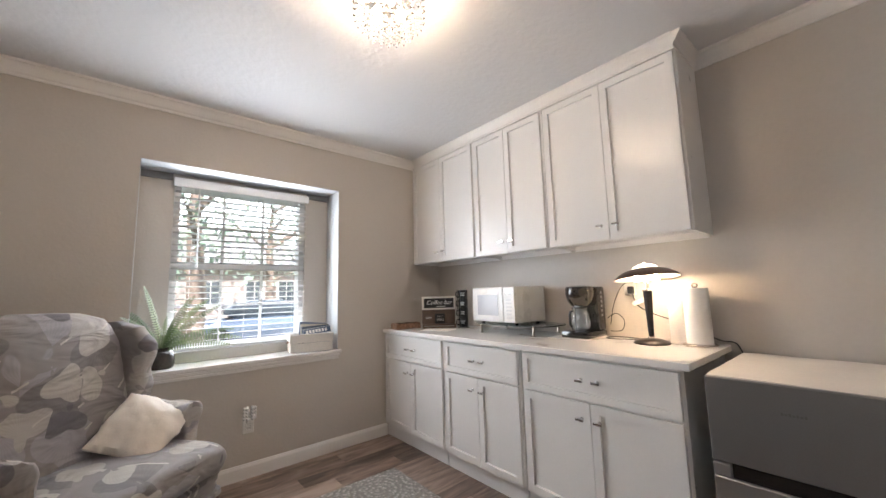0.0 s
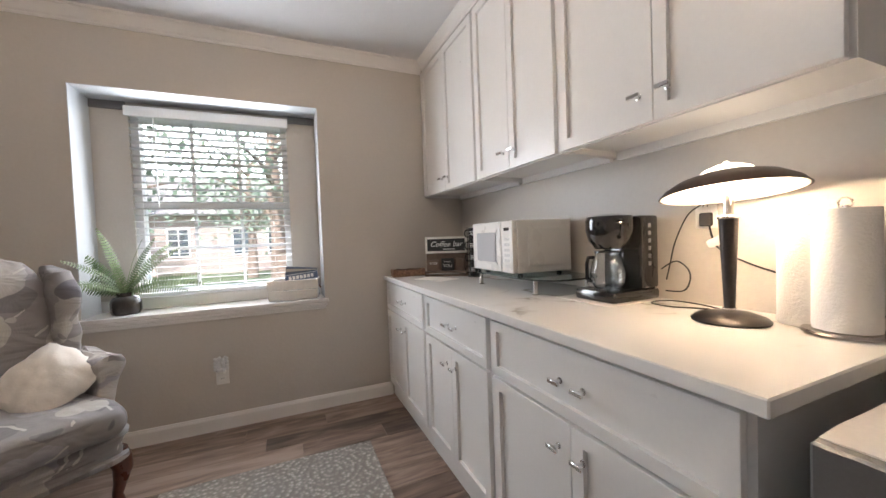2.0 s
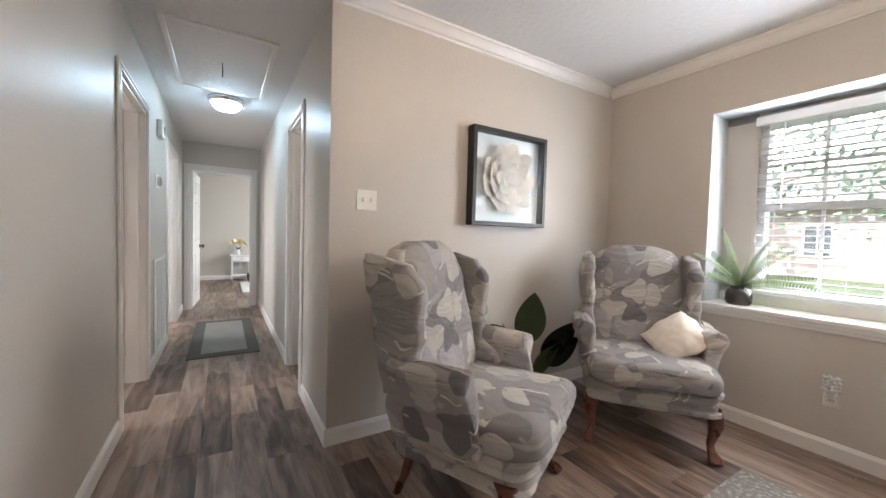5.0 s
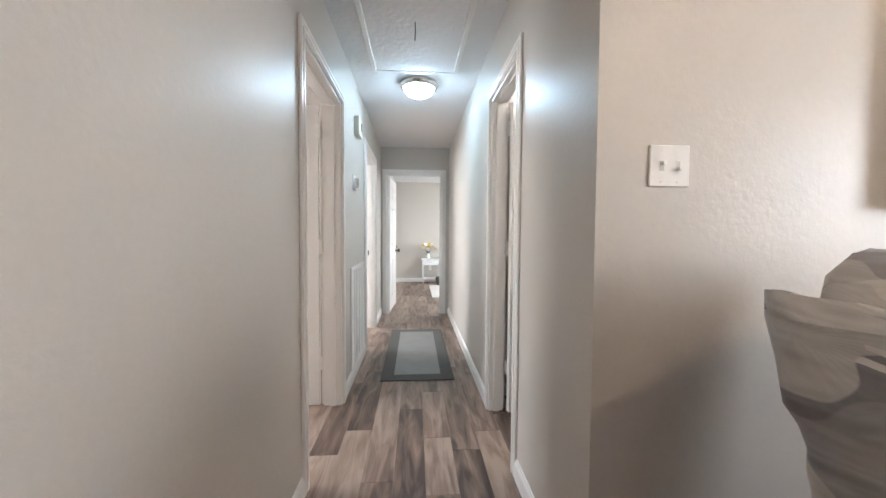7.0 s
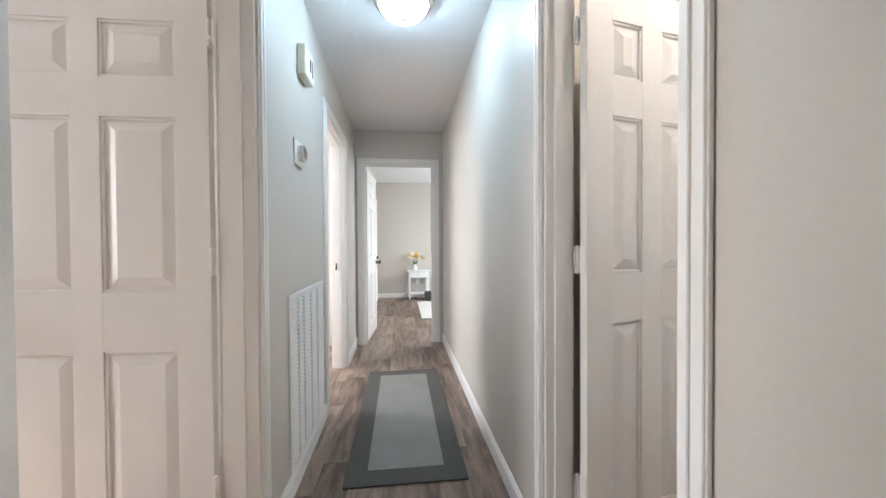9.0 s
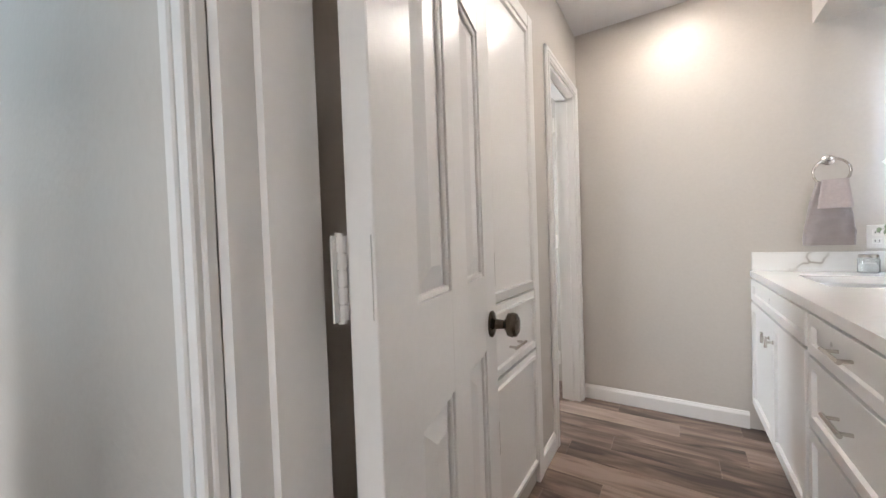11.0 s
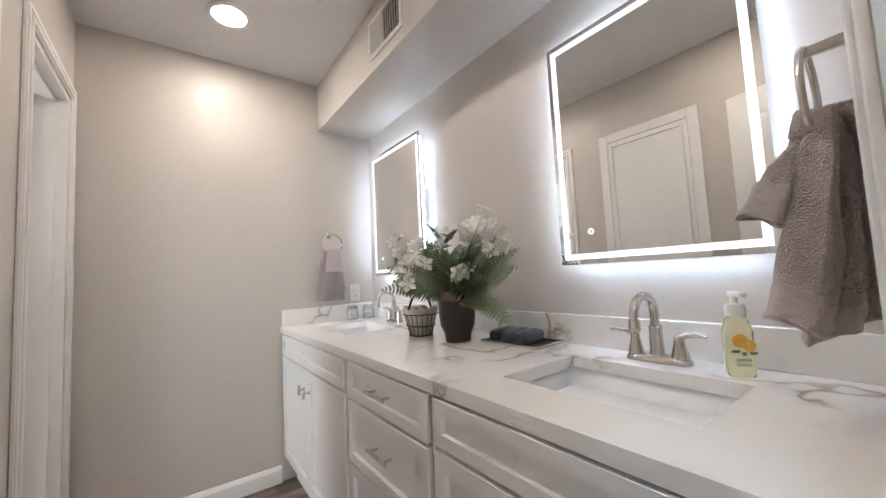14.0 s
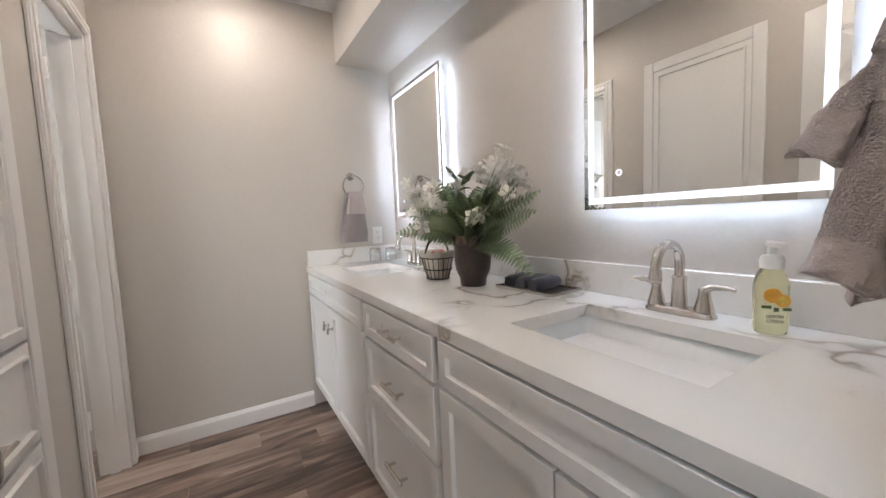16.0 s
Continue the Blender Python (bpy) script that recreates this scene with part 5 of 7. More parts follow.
def wing_chair(loc, turn, seed):
    """Faces local +x; the origin lies between the front feet."""
    c = thing("wing_chair", loc, "wing-back armchair in a rumpled grey floral slipcover, mahogany cabriole legs", "armchair", "wing chairs", turn)
    # seat base with a gathered skirt
    bm = bmesh.new()
    rings = []
    for k in range(12):
        t = k / 11
        z = 0.255 + 0.125 * t
        hw = 0.325 + 0.012 * math.sin(t * 9 + seed)
        rings.append(oval(-0.255, 0, z, X, Y, 0.295 + 0.008 * math.sin(t * 11), hw, 48, 0.22))
    loft(bm, rings)
    rumple(bm, 0.024, 8, seed, (0.4, 0.4, 5))
    part("seat_base", bm, SLIP, c, smooth=True, wide=False)
    # seat cushion
    bm = bmesh.new()
    rings = []
    for k in range(15):
        t = k / 14
        e = math.sin(math.pi * min(max(t, 0.0), 1.0)) ** 0.35 if 0 < t < 1 else 0.0
        z = 0.372 + 0.118 * t
        rings.append(oval(-0.225, 0, z, X, Y, 0.262 + 0.055 * e, 0.285 + 0.045 * e, 48, 0.28))
    loft(bm, rings)
    for v in bm.verts:
        if v.co.z > 0.45:
            v.co.z += 0.020 * (1 - (v.co.y / 0.34) ** 2)
    rumple(bm, 0.010, 9, seed + 3)
    part("seat_cushion", bm, SLIP, c, smooth=True, wide=False)
    # backrest
    bm = bmesh.new()
    rings = []
    for k in range(22):
        t = k / 21
        z = 0.34 + 0.80 * t
        x = -0.475 - 0.175 * t
        hw, th = lerp_table([(0, 0.275, 0.075), (0.3, 0.285, 0.080), (0.75, 0.300, 0.072), (0.93, 0.255, 0.055), (1.0, 0.12, 0.02)], t)
        rings.append(oval(x, 0, z, X, Y, th, hw, 40, 0.42))
    loft(bm, rings)
    for v in bm.verts:
        v.co.x += 0.035 * (1 - (v.co.y / 0.3) ** 2) * (1 if v.co.x > -0.475 - 0.175 * (v.co.z - 0.34) / 0.80 else 0)
    rumple(bm, 0.013, 6, seed + 7)
    part("backrest", bm, SLIP, c, smooth=True, wide=False)
    for s in (-1, 1):
        # wing
        bm = bmesh.new()
        rings = []
        for k in range(20):
            t = k / 19
            z = 0.50 + 0.575 * t
            depth, th, lean = lerp_table([(0, 0.150, 0.050, 0.0), (0.25, 0.105, 0.046, 0.005), (0.5, 0.120, 0.044, 0.005), (0.8, 0.140, 0.046, 0.010), (0.94, 0.115, 0.040, 0.005), (1.0, 0.05, 0.015, 0.0)], t)
            back = -0.60 - 0.115 * t
            rings.append(oval(back + depth, s * (0.310 + lean), z, X, Y, depth, th, 28, 0.5))
        loft(bm, rings)
        rumple(bm, 0.016, 8, seed + 11 + s)
        part("wing", bm, SLIP, c, smooth=True, wide=False)
        # arm: an upright panel with a rolled top
        bm = bmesh.new()
        rings = []
        for k in range(16):
            t = k / 15
            z = 0.36 + 0.305 * t
            th = lerp_table([(0, 0.038, 0), (0.6, 0.042, 0), (0.84, 0.062, 0), (0.95, 0.052, 0), (1.0, 0.018, 0)], t)[0]
            out = 0.318 + 0.03 * t
            hx = 0.205 - 0.02 * t
            rings.append(oval(-0.345 - 0.015 * t, s * out, z, X, Y, hx, th, 36, 0.32))
        loft(bm, rings)
        rumple(bm, 0.022, 10, seed + 17 + s, (1.6, 1.6, 0.6))
        part("arm", bm, SLIP, c, smooth=True, wide=False)
        # cabriole front leg
        bm = bmesh.new()
        rows = [(0.285, -0.045, 0.046), (0.25, -0.030, 0.044), (0.20, -0.018, 0.034), (0.14, -0.028, 0.024), (0.085, -0.040, 0.019), (0.055, -0.034, 0.020), (0.035, -0.020, 0.030), (0.015, -0.012, 0.036), (0.0, -0.012, 0.028)]
        rings = [oval(x, s * (0.305 + 0.7 * (x + 0.03)), z, X, Y, r, r, 16, 0.8) for z, x, r in rows]
        loft(bm, rings)
        part("front_leg", bm, MAHOG, c, "polished mahogany cabriole leg", True, wide=False)
        bm = bmesh.new()
        rings = [oval(x, s * 0.235, z, X, Y, r, r, 12, 0.5) for z, x, r in ((0.30, -0.50, 0.026), (0.2, -0.51, 0.022), (0.1, -0.54, 0.019), (0.0, -0.585, 0.018))]
        loft(bm, rings)
        part("back_leg", bm, MAHOG, c, "polished mahogany back leg", True, wide=False)
    return c


wing_chair((0.135, 2.33, 0), -49, 0.0)
wing_chair((0.15, 1.462, 0), 28, 40.0)
CREAM = material("cream_pillow", (0.76, 0.69, 0.61), 0.9, var=0.05, bump=0.25, bump_scale=120, sheen=0.3)
bm = bmesh.new()
bmesh.ops.create_grid(bm, x_segments=22, y_segments=22, size=0.5)
bmesh.ops.solidify(bm, geom=bm.faces[:], thickness=0.02)
for v in bm.verts:
    u, w = abs(v.co.x) * 2, abs(v.co.y) * 2
    puff = max(0.0, (1 - u ** 2.6)) ** 0.5 * max(0.0, (1 - w ** 2.6)) ** 0.5
    side = 1 if v.co.z > -0.01 else -1
    shrink = 0.90 + 0.10 * max(u, w)
    v.co = Vector((v.co.x * 0.29 * shrink, v.co.y * 0.29 * shrink, side * (0.006 + 0.058 * puff)))
rumple(bm, 0.013, 8, 5)
rumple(bm, 0.006, 26, 2)
pil = solid("throw_pillow", bm, CREAM, "cream fabric throw pillow leaning against the chair arm", "pillow", smooth=True)
pil.matrix_world = pose(0.135, 2.33, 0, 0, 0, -49) @ pose(-0.29, 0.185, 0.59, 44, 0, 50) @ pose(0, 0, 0, 0, 0, 58)

# potted plant between the chairs
LEAFD = material("rubber_leaf_dark", (0.022, 0.028, 0.020), 0.28, var=0.25)
LEAFG = material("rubber_leaf_green", (0.075, 0.105, 0.050), 0.32, var=0.25)
POT = material("plant_pot_grey", (0.16, 0.15, 0.14), 0.6, var=0.15)
rp = thing("potted_plant", (-0.56, 2.06, 0), "potted rubber plant with large dark green leaves behind the chairs", "potted plant")
bm = bmesh.new()
lathe(bm, [(0.0, 0.001), (0.085, 0.001), (0.105, 0.17), (0.11, 0.18), (0.10, 0.18), (0.095, 0.16), (0.0, 0.155)], 28, at=(-0.56, 2.06, 0))
part("pot", bm, POT, rp, smooth=True)


def broad_leaf(length, width, bend):
    bm = bmesh.new()
    rows = []
    for k in range(11):
        t = k / 10
        w = width * math.sin(math.pi * t ** 0.8) ** 0.75 if 0 < t < 1 else 0.004
        z, x = length * t, bend * t * t
        rows.append([bm.verts.new((x + 0.12 * w, -w, z)), bm.verts.new((x, -w * 0.5, z)), bm.verts.new((x - 0.10 * w, 0, z)), bm.verts.new((x, w * 0.5, z)), bm.verts.new((x + 0.12 * w, w, z))])
    for a, b in zip(rows, rows[1:]):
        for i in range(4):
            bm.faces.new((a[i], a[i + 1], b[i + 1], b[i]))
    bmesh.ops.solidify(bm, geom=bm.faces[:], thickness=0.002)
    return bm


for (x, y, z, ln, wd, az, tilt, mat) in ((-0.60, 2.10, 0.44, 0.38, 0.105, -38, 4, LEAFG), (-0.54, 1.96, 0.40, 0.26, 0.085, -60, -38, LEAFD), (-0.52, 2.18, 0.33, 0.34, 0.095, -20, 30, LEAFD), (-0.55, 1.90, 0.36, 0.24, 0.07, -80, -52, LEAFD), (-0.50, 2.20, 0.30, 0.28, 0.09, -10, 40, LEAFD), (-0.50, 2.05, 0.26, 0.28, 0.09, 10, 45, LEAFG), (-0.62, 2.00, 0.34, 0.30, 0.08, -130, 20, LEAFD)):
    bm = broad_leaf(ln, wd, 0.06)
    bmesh.ops.transform(bm, verts=bm.verts[:], matrix=pose(x, y, z) @ pose(0, 0, 0, 0, 0, az) @ pose(0, 0, 0, -tilt, 6, 0))
    part("leaf", bm, mat, rp, "large green leaf" if mat is LEAFG else "", True)
    bm = bmesh.new()
    sweep(bm, [(-0.56, 2.06, 0.15), ((x - 0.56) / 2, (y + 2.06) / 2, z * 0.7), (x, y, z)], 0.006, 6)
    part("stem", bm, LEAFG, rp, smooth=True)

# ---- rug and mats ----


def rug_material():
    m = bpy.data.materials.new("rug_pile")
    m.use_nodes = True
    n, l = m.node_tree.nodes, m.node_tree.links
    b = n["Principled BSDF"]
    tc = n.new("ShaderNodeTexCoord")
    fac = None
    for k, (scale, kind) in enumerate(((3.4, "rings"), (52.0, "petals"))):
        v = n.new("ShaderNodeTexVoronoi")
        v.inputs["Scale"].default_value, v.inputs["Randomness"].default_value = scale, 0.25 if k == 0 else 0.9
        l.new(tc.outputs["Object"], v.inputs["Vector"])
        if k == 0:
            mm = n.new("ShaderNodeMath")
            mm.operation = "MULTIPLY"
            mm.inputs[1].default_value = 56
            l.new(v.outputs["Distance"], mm.inputs[0])
            sn = n.new("ShaderNodeMath")
            sn.operation = "SINE"
            l.new(mm.outputs[0], sn.inputs[0])
            fac = sn.outputs[0]
        else:
            st = n.new("ShaderNodeMath")
            st.operation = "MULTIPLY_ADD"
            st.inputs[1].default_value, st.inputs[2].default_value = -1.25, 0.92
            l.new(v.outputs["Distance"], st.inputs[0])
            ad = n.new("ShaderNodeMath")
            ad.operation = "MULTIPLY_ADD"
            ad.inputs[1].default_value = 0.20
            l.new(fac, ad.inputs[0])
            l.new(st.outputs[0], ad.inputs[2])
            fac = ad.outputs[0]
    c = ramp(n, [(0.10, (0.23, 0.212, 0.195)), (0.46, (0.30, 0.28, 0.255)), (0.62, (0.37, 0.345, 0.315)), (0.78, (0.46, 0.43, 0.395))])
    l.new(fac, c.inputs["Fac"])
    l.new(c.outputs[0], b.inputs["Base Color"])
    b.inputs["Roughness"].default_value = 0.95
    p = n.new("ShaderNodeBump")
    p.inputs["Strength"].default_value, p.inputs["Distance"].default_value = 0.7, 0.006
    l.new(fac, p.inputs["Height"])
    l.new(p.outputs[0], b.inputs["Normal"])
    return m


def rug(name, x0, x1, y0, y1, h, mat, label):
    bm = bmesh.new()
    box(bm, x0, x1, y0, y1, 0.0015, h, bevel=0.003)
    return solid(name, bm, mat, label, "rug")


rug("area_rug", 0.465, 1.44, 1.10, 2.605, 0.014, rug_material(), "grey and cream patterned area rug on the wood floor")
MATD = material("mat_dark_border", (0.088, 0.085, 0.076), 0.95, var=0.15, bump=0.5, bump_scale=260)
MATG = material("mat_grey_field", (0.25, 0.24, 0.225), 0.95, var=0.15, bump=0.5, bump_scale=260)
hm = thing("hall_runner", (-3.42, 0.31, 0), "grey hall runner mat with a dark grey border", "rug")
part("border", boxes((-4.19, -2.655, 0.02, 0.612, 0.0015, 0.009), bevel=0.002), MATD, hm, "dark grey border")
part("field", boxes((-4.075, -2.77, 0.125, 0.507, 0.009, 0.0105)), MATG, hm, "lighter grey field")
rug("end_room_rug", -7.95, -6.35, 0.61, 2.1, 0.02, material("pale_shag", (0.62, 0.60, 0.57), 0.95, var=0.2, scale=18, bump=0.6, bump_scale=70), "pale rug on the end room floor")

# ---- sill things ----
GREEN = material("fern_green", (0.10, 0.16, 0.06), 0.5, var=0.35, scale=14, rand=0.25)
GREEN2 = material("fern_green_light", (0.17, 0.235, 0.105), 0.5, var=0.3, scale=14, rand=0.25)


def frond(length, width, pairs, droop, pinna_w=0.35, m=None, face=0.0):
    """A fern frond rising from the origin along z and bending to +x; face rolls its blade about the rib."""
    bm = bmesh.new()
    pts = []
    for k in range(pairs + 1):
        t = k / pairs
        pts.append(Vector((droop * t * t, 0, length * (t - 0.30 * droop / max(length, 0.01) * t * t))))
    sweep(bm, pts, 0.0016, 5, radii=[0.0022 * (1 - 0.7 * k / pairs) for k in range(pairs + 1)])
    for k in range(2, pairs + 1):
        t = k / pairs
        d = (pts[k] - pts[k - 1]).normalized()
        ln = width * math.sin(math.pi * min(1, 0.12 + 0.86 * t)) ** 0.7 + 0.004
        wd = length / pairs * pinna_w * 1.5
        for s in (-1, 1):
            across = Vector((0, math.cos(face), 0)) + d.cross(Vector((0, 1, 0))) * math.sin(face)
            side = across * s * 0.94 + d * 0.30 + Vector((0.08, 0, -0.10))
            a = pts[k]
            q = [a - d * wd * 0.5, a + side * ln * 0.45 - d * wd * 0.62, a + side * ln, a + side * ln * 0.5 + d * wd * 0.55, a + d * wd * 0.5]
            bm.faces.new([bm.verts.new(p) for p in q])
    if m is not None:
        bmesh.ops.transform(bm, verts=bm.verts[:], matrix=m)
    return bm


CERAM = material("dark_ceramic_glaze", (0.035, 0.028, 0.024), 0.18, var=0.3, scale=18)
SZ = 0.762
fp = thing("potted_fern", (0.165, 3.285, SZ), "green fern in a dark glazed pot on the window sill", "potted plant")
bm = bmesh.new()
lathe(bm, [(0.0, 0.001), (0.066, 0.001), (0.074, 0.02), (0.074, 0.075), (0.060, 0.100), (0.044, 0.108), (0.043, 0.128), (0.038, 0.128), (0.036, 0.10), (0.0, 0.09)], 20, at=(0.165, 3.285, SZ))
part("pot", bm, CERAM, fp, smooth=True)
for k, (az, ln, tilt, dr) in enumerate(((186, 0.36, 66, 0.10), (205, 0.38, 56, 0.14), (176, 0.36, 44, 0.12), (190, 0.38, 22, 0.10), (196, 0.42, 8, 0.05), (222, 0.36, 30, 0.12), (-4, 0.38, 16, 0.06), (-14, 0.42, 34, 0.10), (4, 0.40, 24, 0.09), (-8, 0.42, 54, 0.14), (-18, 0.46, 62, 0.16), (-26, 0.40, 72, 0.10), (-55, 0.34, 44, 0.16), (-125, 0.34, 46, 0.16), (-88, 0.30, 22, 0.10), (165, 0.30, 30, 0.06), (-40, 0.38, 14, 0.08))):
    bm = frond(ln, 0.034, 26, dr, 0.36, pose(0.165, 3.285, SZ + 0.11) @ pose(0, 0, 0, 0, 0, az) @ pose(0, 0, 0, 0, tilt, 0), radians(52 if math.cos(radians(az)) > 0 else -52))
    part("frond", bm, GREEN2 if k % 3 else GREEN, fp)
WHITEBOX = material("whitewashed_box", (0.74, 0.71, 0.66), 0.6, var=0.08, scale=12)
mb = thing("magazine_box", (1.095, 3.27, SZ), "white wooden slatted box with rope handle holding magazines", "box", turn=-9)
for s in (-1, 1):
    for k in range(2):
        part("slat", boxes((-0.155 - 0.006 * k, 0.155 + 0.006 * k, s * 0.075 - 0.006, s * 0.075 + 0.006, 0.004 + 0.068 * k, 0.068 + 0.068 * k), bevel=0.002), WHITEBOX, mb, wide=False)
    bm = boxes((s * 0.150 - 0.006, s * 0.150 + 0.006, -0.069, 0.069, 0.004, 0.136), bevel=0.002)
    part("end_board", bm, WHITEBOX, mb, wide=False)
    bm = bmesh.new()
    sweep(bm, [(s * 0.158, -0.028, 0.085), (s * 0.168, -0.015, 0.07), (s * 0.168, 0.015, 0.07), (s * 0.158, 0.028, 0.085)], 0.004, 6)
    part("handle", bm, WICKER, mb, "rope handle", True, wide=False)
part("bottom", boxes((-0.144, 0.144, -0.069, 0.069, 0.002, 0.01)), WHITEBOX, mb, wide=False)
MAGS = [material("magazine_cover", c, 0.3, var=0.25, scale=25) for c in ((0.07, 0.10, 0.16), (0.40, 0.36, 0.30), (0.05, 0.07, 0.10), (0.45, 0.46, 0.48))]
for k in range(4):
    mg = thing("magazine", (1.12, 3.25, SZ), "glossy magazine standing in the box on the sill", "magazine", "magazines in the box")
    mg.matrix_world = pose(1.095, 3.27, SZ, 0, 0, -9) @ pose(0.02 + 0.015 * k, 0.045 - 0.028 * k, 0.012, -14, -4 * k + 6, 0)
    part("pages", boxes((-0.105, 0.105, -0.004, 0.004, 0.0, 0.205 - 0.012 * k)), MAGS[k], mg, wide=False)
    if k == 3:
        part("cover_panel", boxes((-0.104, 0.104, -0.0055, -0.0043, 0.122, 0.164)), MAGS[0], mg, "dark blue cover band", wide=False)
        part("title_bars", boxes(*[(-0.085 + 0.024 * j, -0.068 + 0.024 * j, -0.0068, -0.0056, 0.131, 0.155) for j in range(7)]), LETTER, mg, "white title lettering", wide=False)

# ---- hall fixtures ----
vent = thing("return_air_grille", (-2.97, -0.2, 0.48), "white louvred return-air grille low on the hall wall", "vent grille")
part("frame", boxes((-3.32, -2.62, -0.1995, -0.19, 0.105, 0.135), (-3.32, -2.62, -0.1995, -0.19, 0.875, 0.905), (-3.32, -3.29, -0.1995, -0.19, 0.135, 0.875), (-2.65, -2.62, -0.1995, -0.19, 0.135, 0.875), bevel=0.002), TRIM, vent)
part("backing", boxes((-3.29, -2.65, -0.1995, -0.1985, 0.135, 0.875)), DARK, vent, "dark opening")
bm = boxes((-0.32, 0.32, -0.001, 0.001, -0.009, 0.009))
lv = part("slat", bm, TRIM, vent, wide=False)
lv.location, lv.rotation_euler = (0, 0.008, -0.33), (radians(35), 0, 0)
for k in range(1, 36):
    o = new("slat", lv.data)
    o.parent, o.location, o.rotation_euler = vent, (0, 0.008, -0.33 + k * 0.0205), (radians(35), 0, 0)
for x in (-3.145, -3.0, -2.855, -2.755):
    part("bar", boxes((x - 0.012, x + 0.012, -0.1985, -0.184, 0.135, 0.875), bevel=0.002), TRIM, vent, "white upright bar")
ch = thing("door_chime", (-2.89, -0.2, 2.04), "cream door chime box high on the hall wall", "door chime")
part("cover", boxes((-2.975, -2.805, -0.199, -0.155, 1.965, 2.115), bevel=0.008), material("chime_cream", (0.66, 0.63, 0.52), 0.4, var=0.04), ch)
part("speaker_slot", boxes((-2.90, -2.88, -0.154, -0.152, 2.01, 2.07), (-2.935, -2.925, -0.154, -0.152, 2.0, 2.08)), DARK, ch)
th = thing("thermostat", (-2.81, -0.2, 1.57), "round steel thermostat on a white wall plate", "thermostat")
part("plate", boxes((-2.885, -2.735, -0.199, -0.193, 1.515, 1.635), bevel=0.002), TRIM, th)
bm = bmesh.new()
lathe(bm, [(0.0, 0.0), (0.040, 0.0), (0.041, 0.006), (0.041, 0.026), (0.036, 0.028), (0.0, 0.0285)], 32, m=Matrix.Translation((-2.81, -0.193, 1.575)) @ Matrix.Rotation(-math.pi / 2, 4, "X"))
part("dial", bm, CHROME, th, "brushed steel dial", True)
at = thing("attic_hatch", (-2.15, 0.29, HCEIL), "white attic hatch panel with a pull cord in the ceiling", "hatch")
part("panel", boxes((-2.62, -1.50, 0.00, 0.58, HCEIL - 0.012, HCEIL - 0.0005)), CEILING, at)
part("frame", boxes((-2.66, -1.46, -0.035, -0.003, HCEIL - 0.016, HCEIL - 0.0005), (-2.66, -1.46, 0.583, 0.615, HCEIL - 0.016, HCEIL - 0.0005), (-2.66, -2.623, -0.003, 0.583, HCEIL - 0.016, HCEIL - 0.0005), (-1.497, -1.46, -0.003, 0.583, HCEIL - 0.016, HCEIL - 0.0005), bevel=0.002), TRIM, at)
part("gap", boxes((-2.6225, -2.6205, 0.0, 0.58, HCEIL - 0.006, HCEIL - 0.001), (-1.4995, -1.4975, 0.0, 0.58, HCEIL - 0.006, HCEIL - 0.001)), DARK, at, "dark gap at the panel's edge")
bm = bmesh.new()
sweep(bm, [(-1.98, 0.29, HCEIL - 0.012), (-1.98, 0.292, HCEIL - 0.06), (-1.978, 0.289, HCEIL - 0.12)], 0.0035, 6)
part("pull_cord", bm, CORD, at, "dark pull cord", True)
# strike plate on the second room's jamb
solid("strike_plate", boxes((-4.3438, -4.3418, -0.29, -0.262, 0.90, 0.96)), BRONZE, "dark bronze strike plate on the door jamb", "strike plate")
# end room: small table with flowers
WHITEW = material("white_table_paint", (0.78, 0.77, 0.76), 0.4, var=0.03)
nt_ = thing("side_table", (-8.42, 0.665, 0), "small white side table with a drawer and low shelf", "side table")
part("top", boxes((-8.60, -8.26, 0.44, 0.89, 0.565, 0.585), bevel=0.003), WHITEW, nt_)
part("apron", boxes((-8.58, -8.29, 0.465, 0.865, 0.44, 0.565)), WHITEW, nt_)
dw = part("drawer", boxes((-8.2895, -8.278, 0.50, 0.83, 0.458, 0.55), bevel=0.002), WHITEW, nt_)
bm = bmesh.new()
lathe(bm, [(0.0, 0.02), (0.010, 0.018), (0.012, 0.012), (0.006, 0.0)], 12, m=Matrix.Translation((-8.278, 0.665, 0.505)) @ Matrix.Rotation(math.pi / 2, 4, "Y"))
part("knob", bm, CHROME, dw, smooth=True)
part("shelf", boxes((-8.58, -8.29, 0.475, 0.855, 0.105, 0.125)), WHITEW, nt_)
for x in (-8.565, -8.305):
    for y in (0.48, 0.85):
        bm = bmesh.new()
        loft(bm, [oval(x, y, z, X, Y, r, r, 12, 0.3) for z, r in ((0, 0.013), (0.12, 0.016), (0.44, 0.020))])
        part("leg", bm, WHITEW, nt_)
outlet("wall_outlet", pose(-8.65, 0.66, 0.34, 0, 0, 90), "white wall outlet behind the side table")
bag = thing("dark_basket", (-8.35, 0.78, 0.0), "dark basket on the floor under the side table", "basket")
bm = bmesh.new()
loft(bm, [oval(-8.15, 0.90, z, X, Y, r, r * 1.2, 20, 0.6) for z, r in ((0.001, 0.09), (0.08, 0.11), (0.17, 0.115), (0.18, 0.10), (0.06, 0.09))])
part("body", bm, MATD, bag, smooth=True)
YEL = material("yellow_petals", (0.75, 0.52, 0.10), 0.6, var=0.25, scale=40)
WPET = material("white_petals", (0.80, 0.78, 0.72), 0.6, var=0.08, scale=40)
fv = thing("flower_vase", (-8.42, 0.60, 0.585), "white vase of yellow and white flowers on the side table", "flower vase")
bm = bmesh.new()
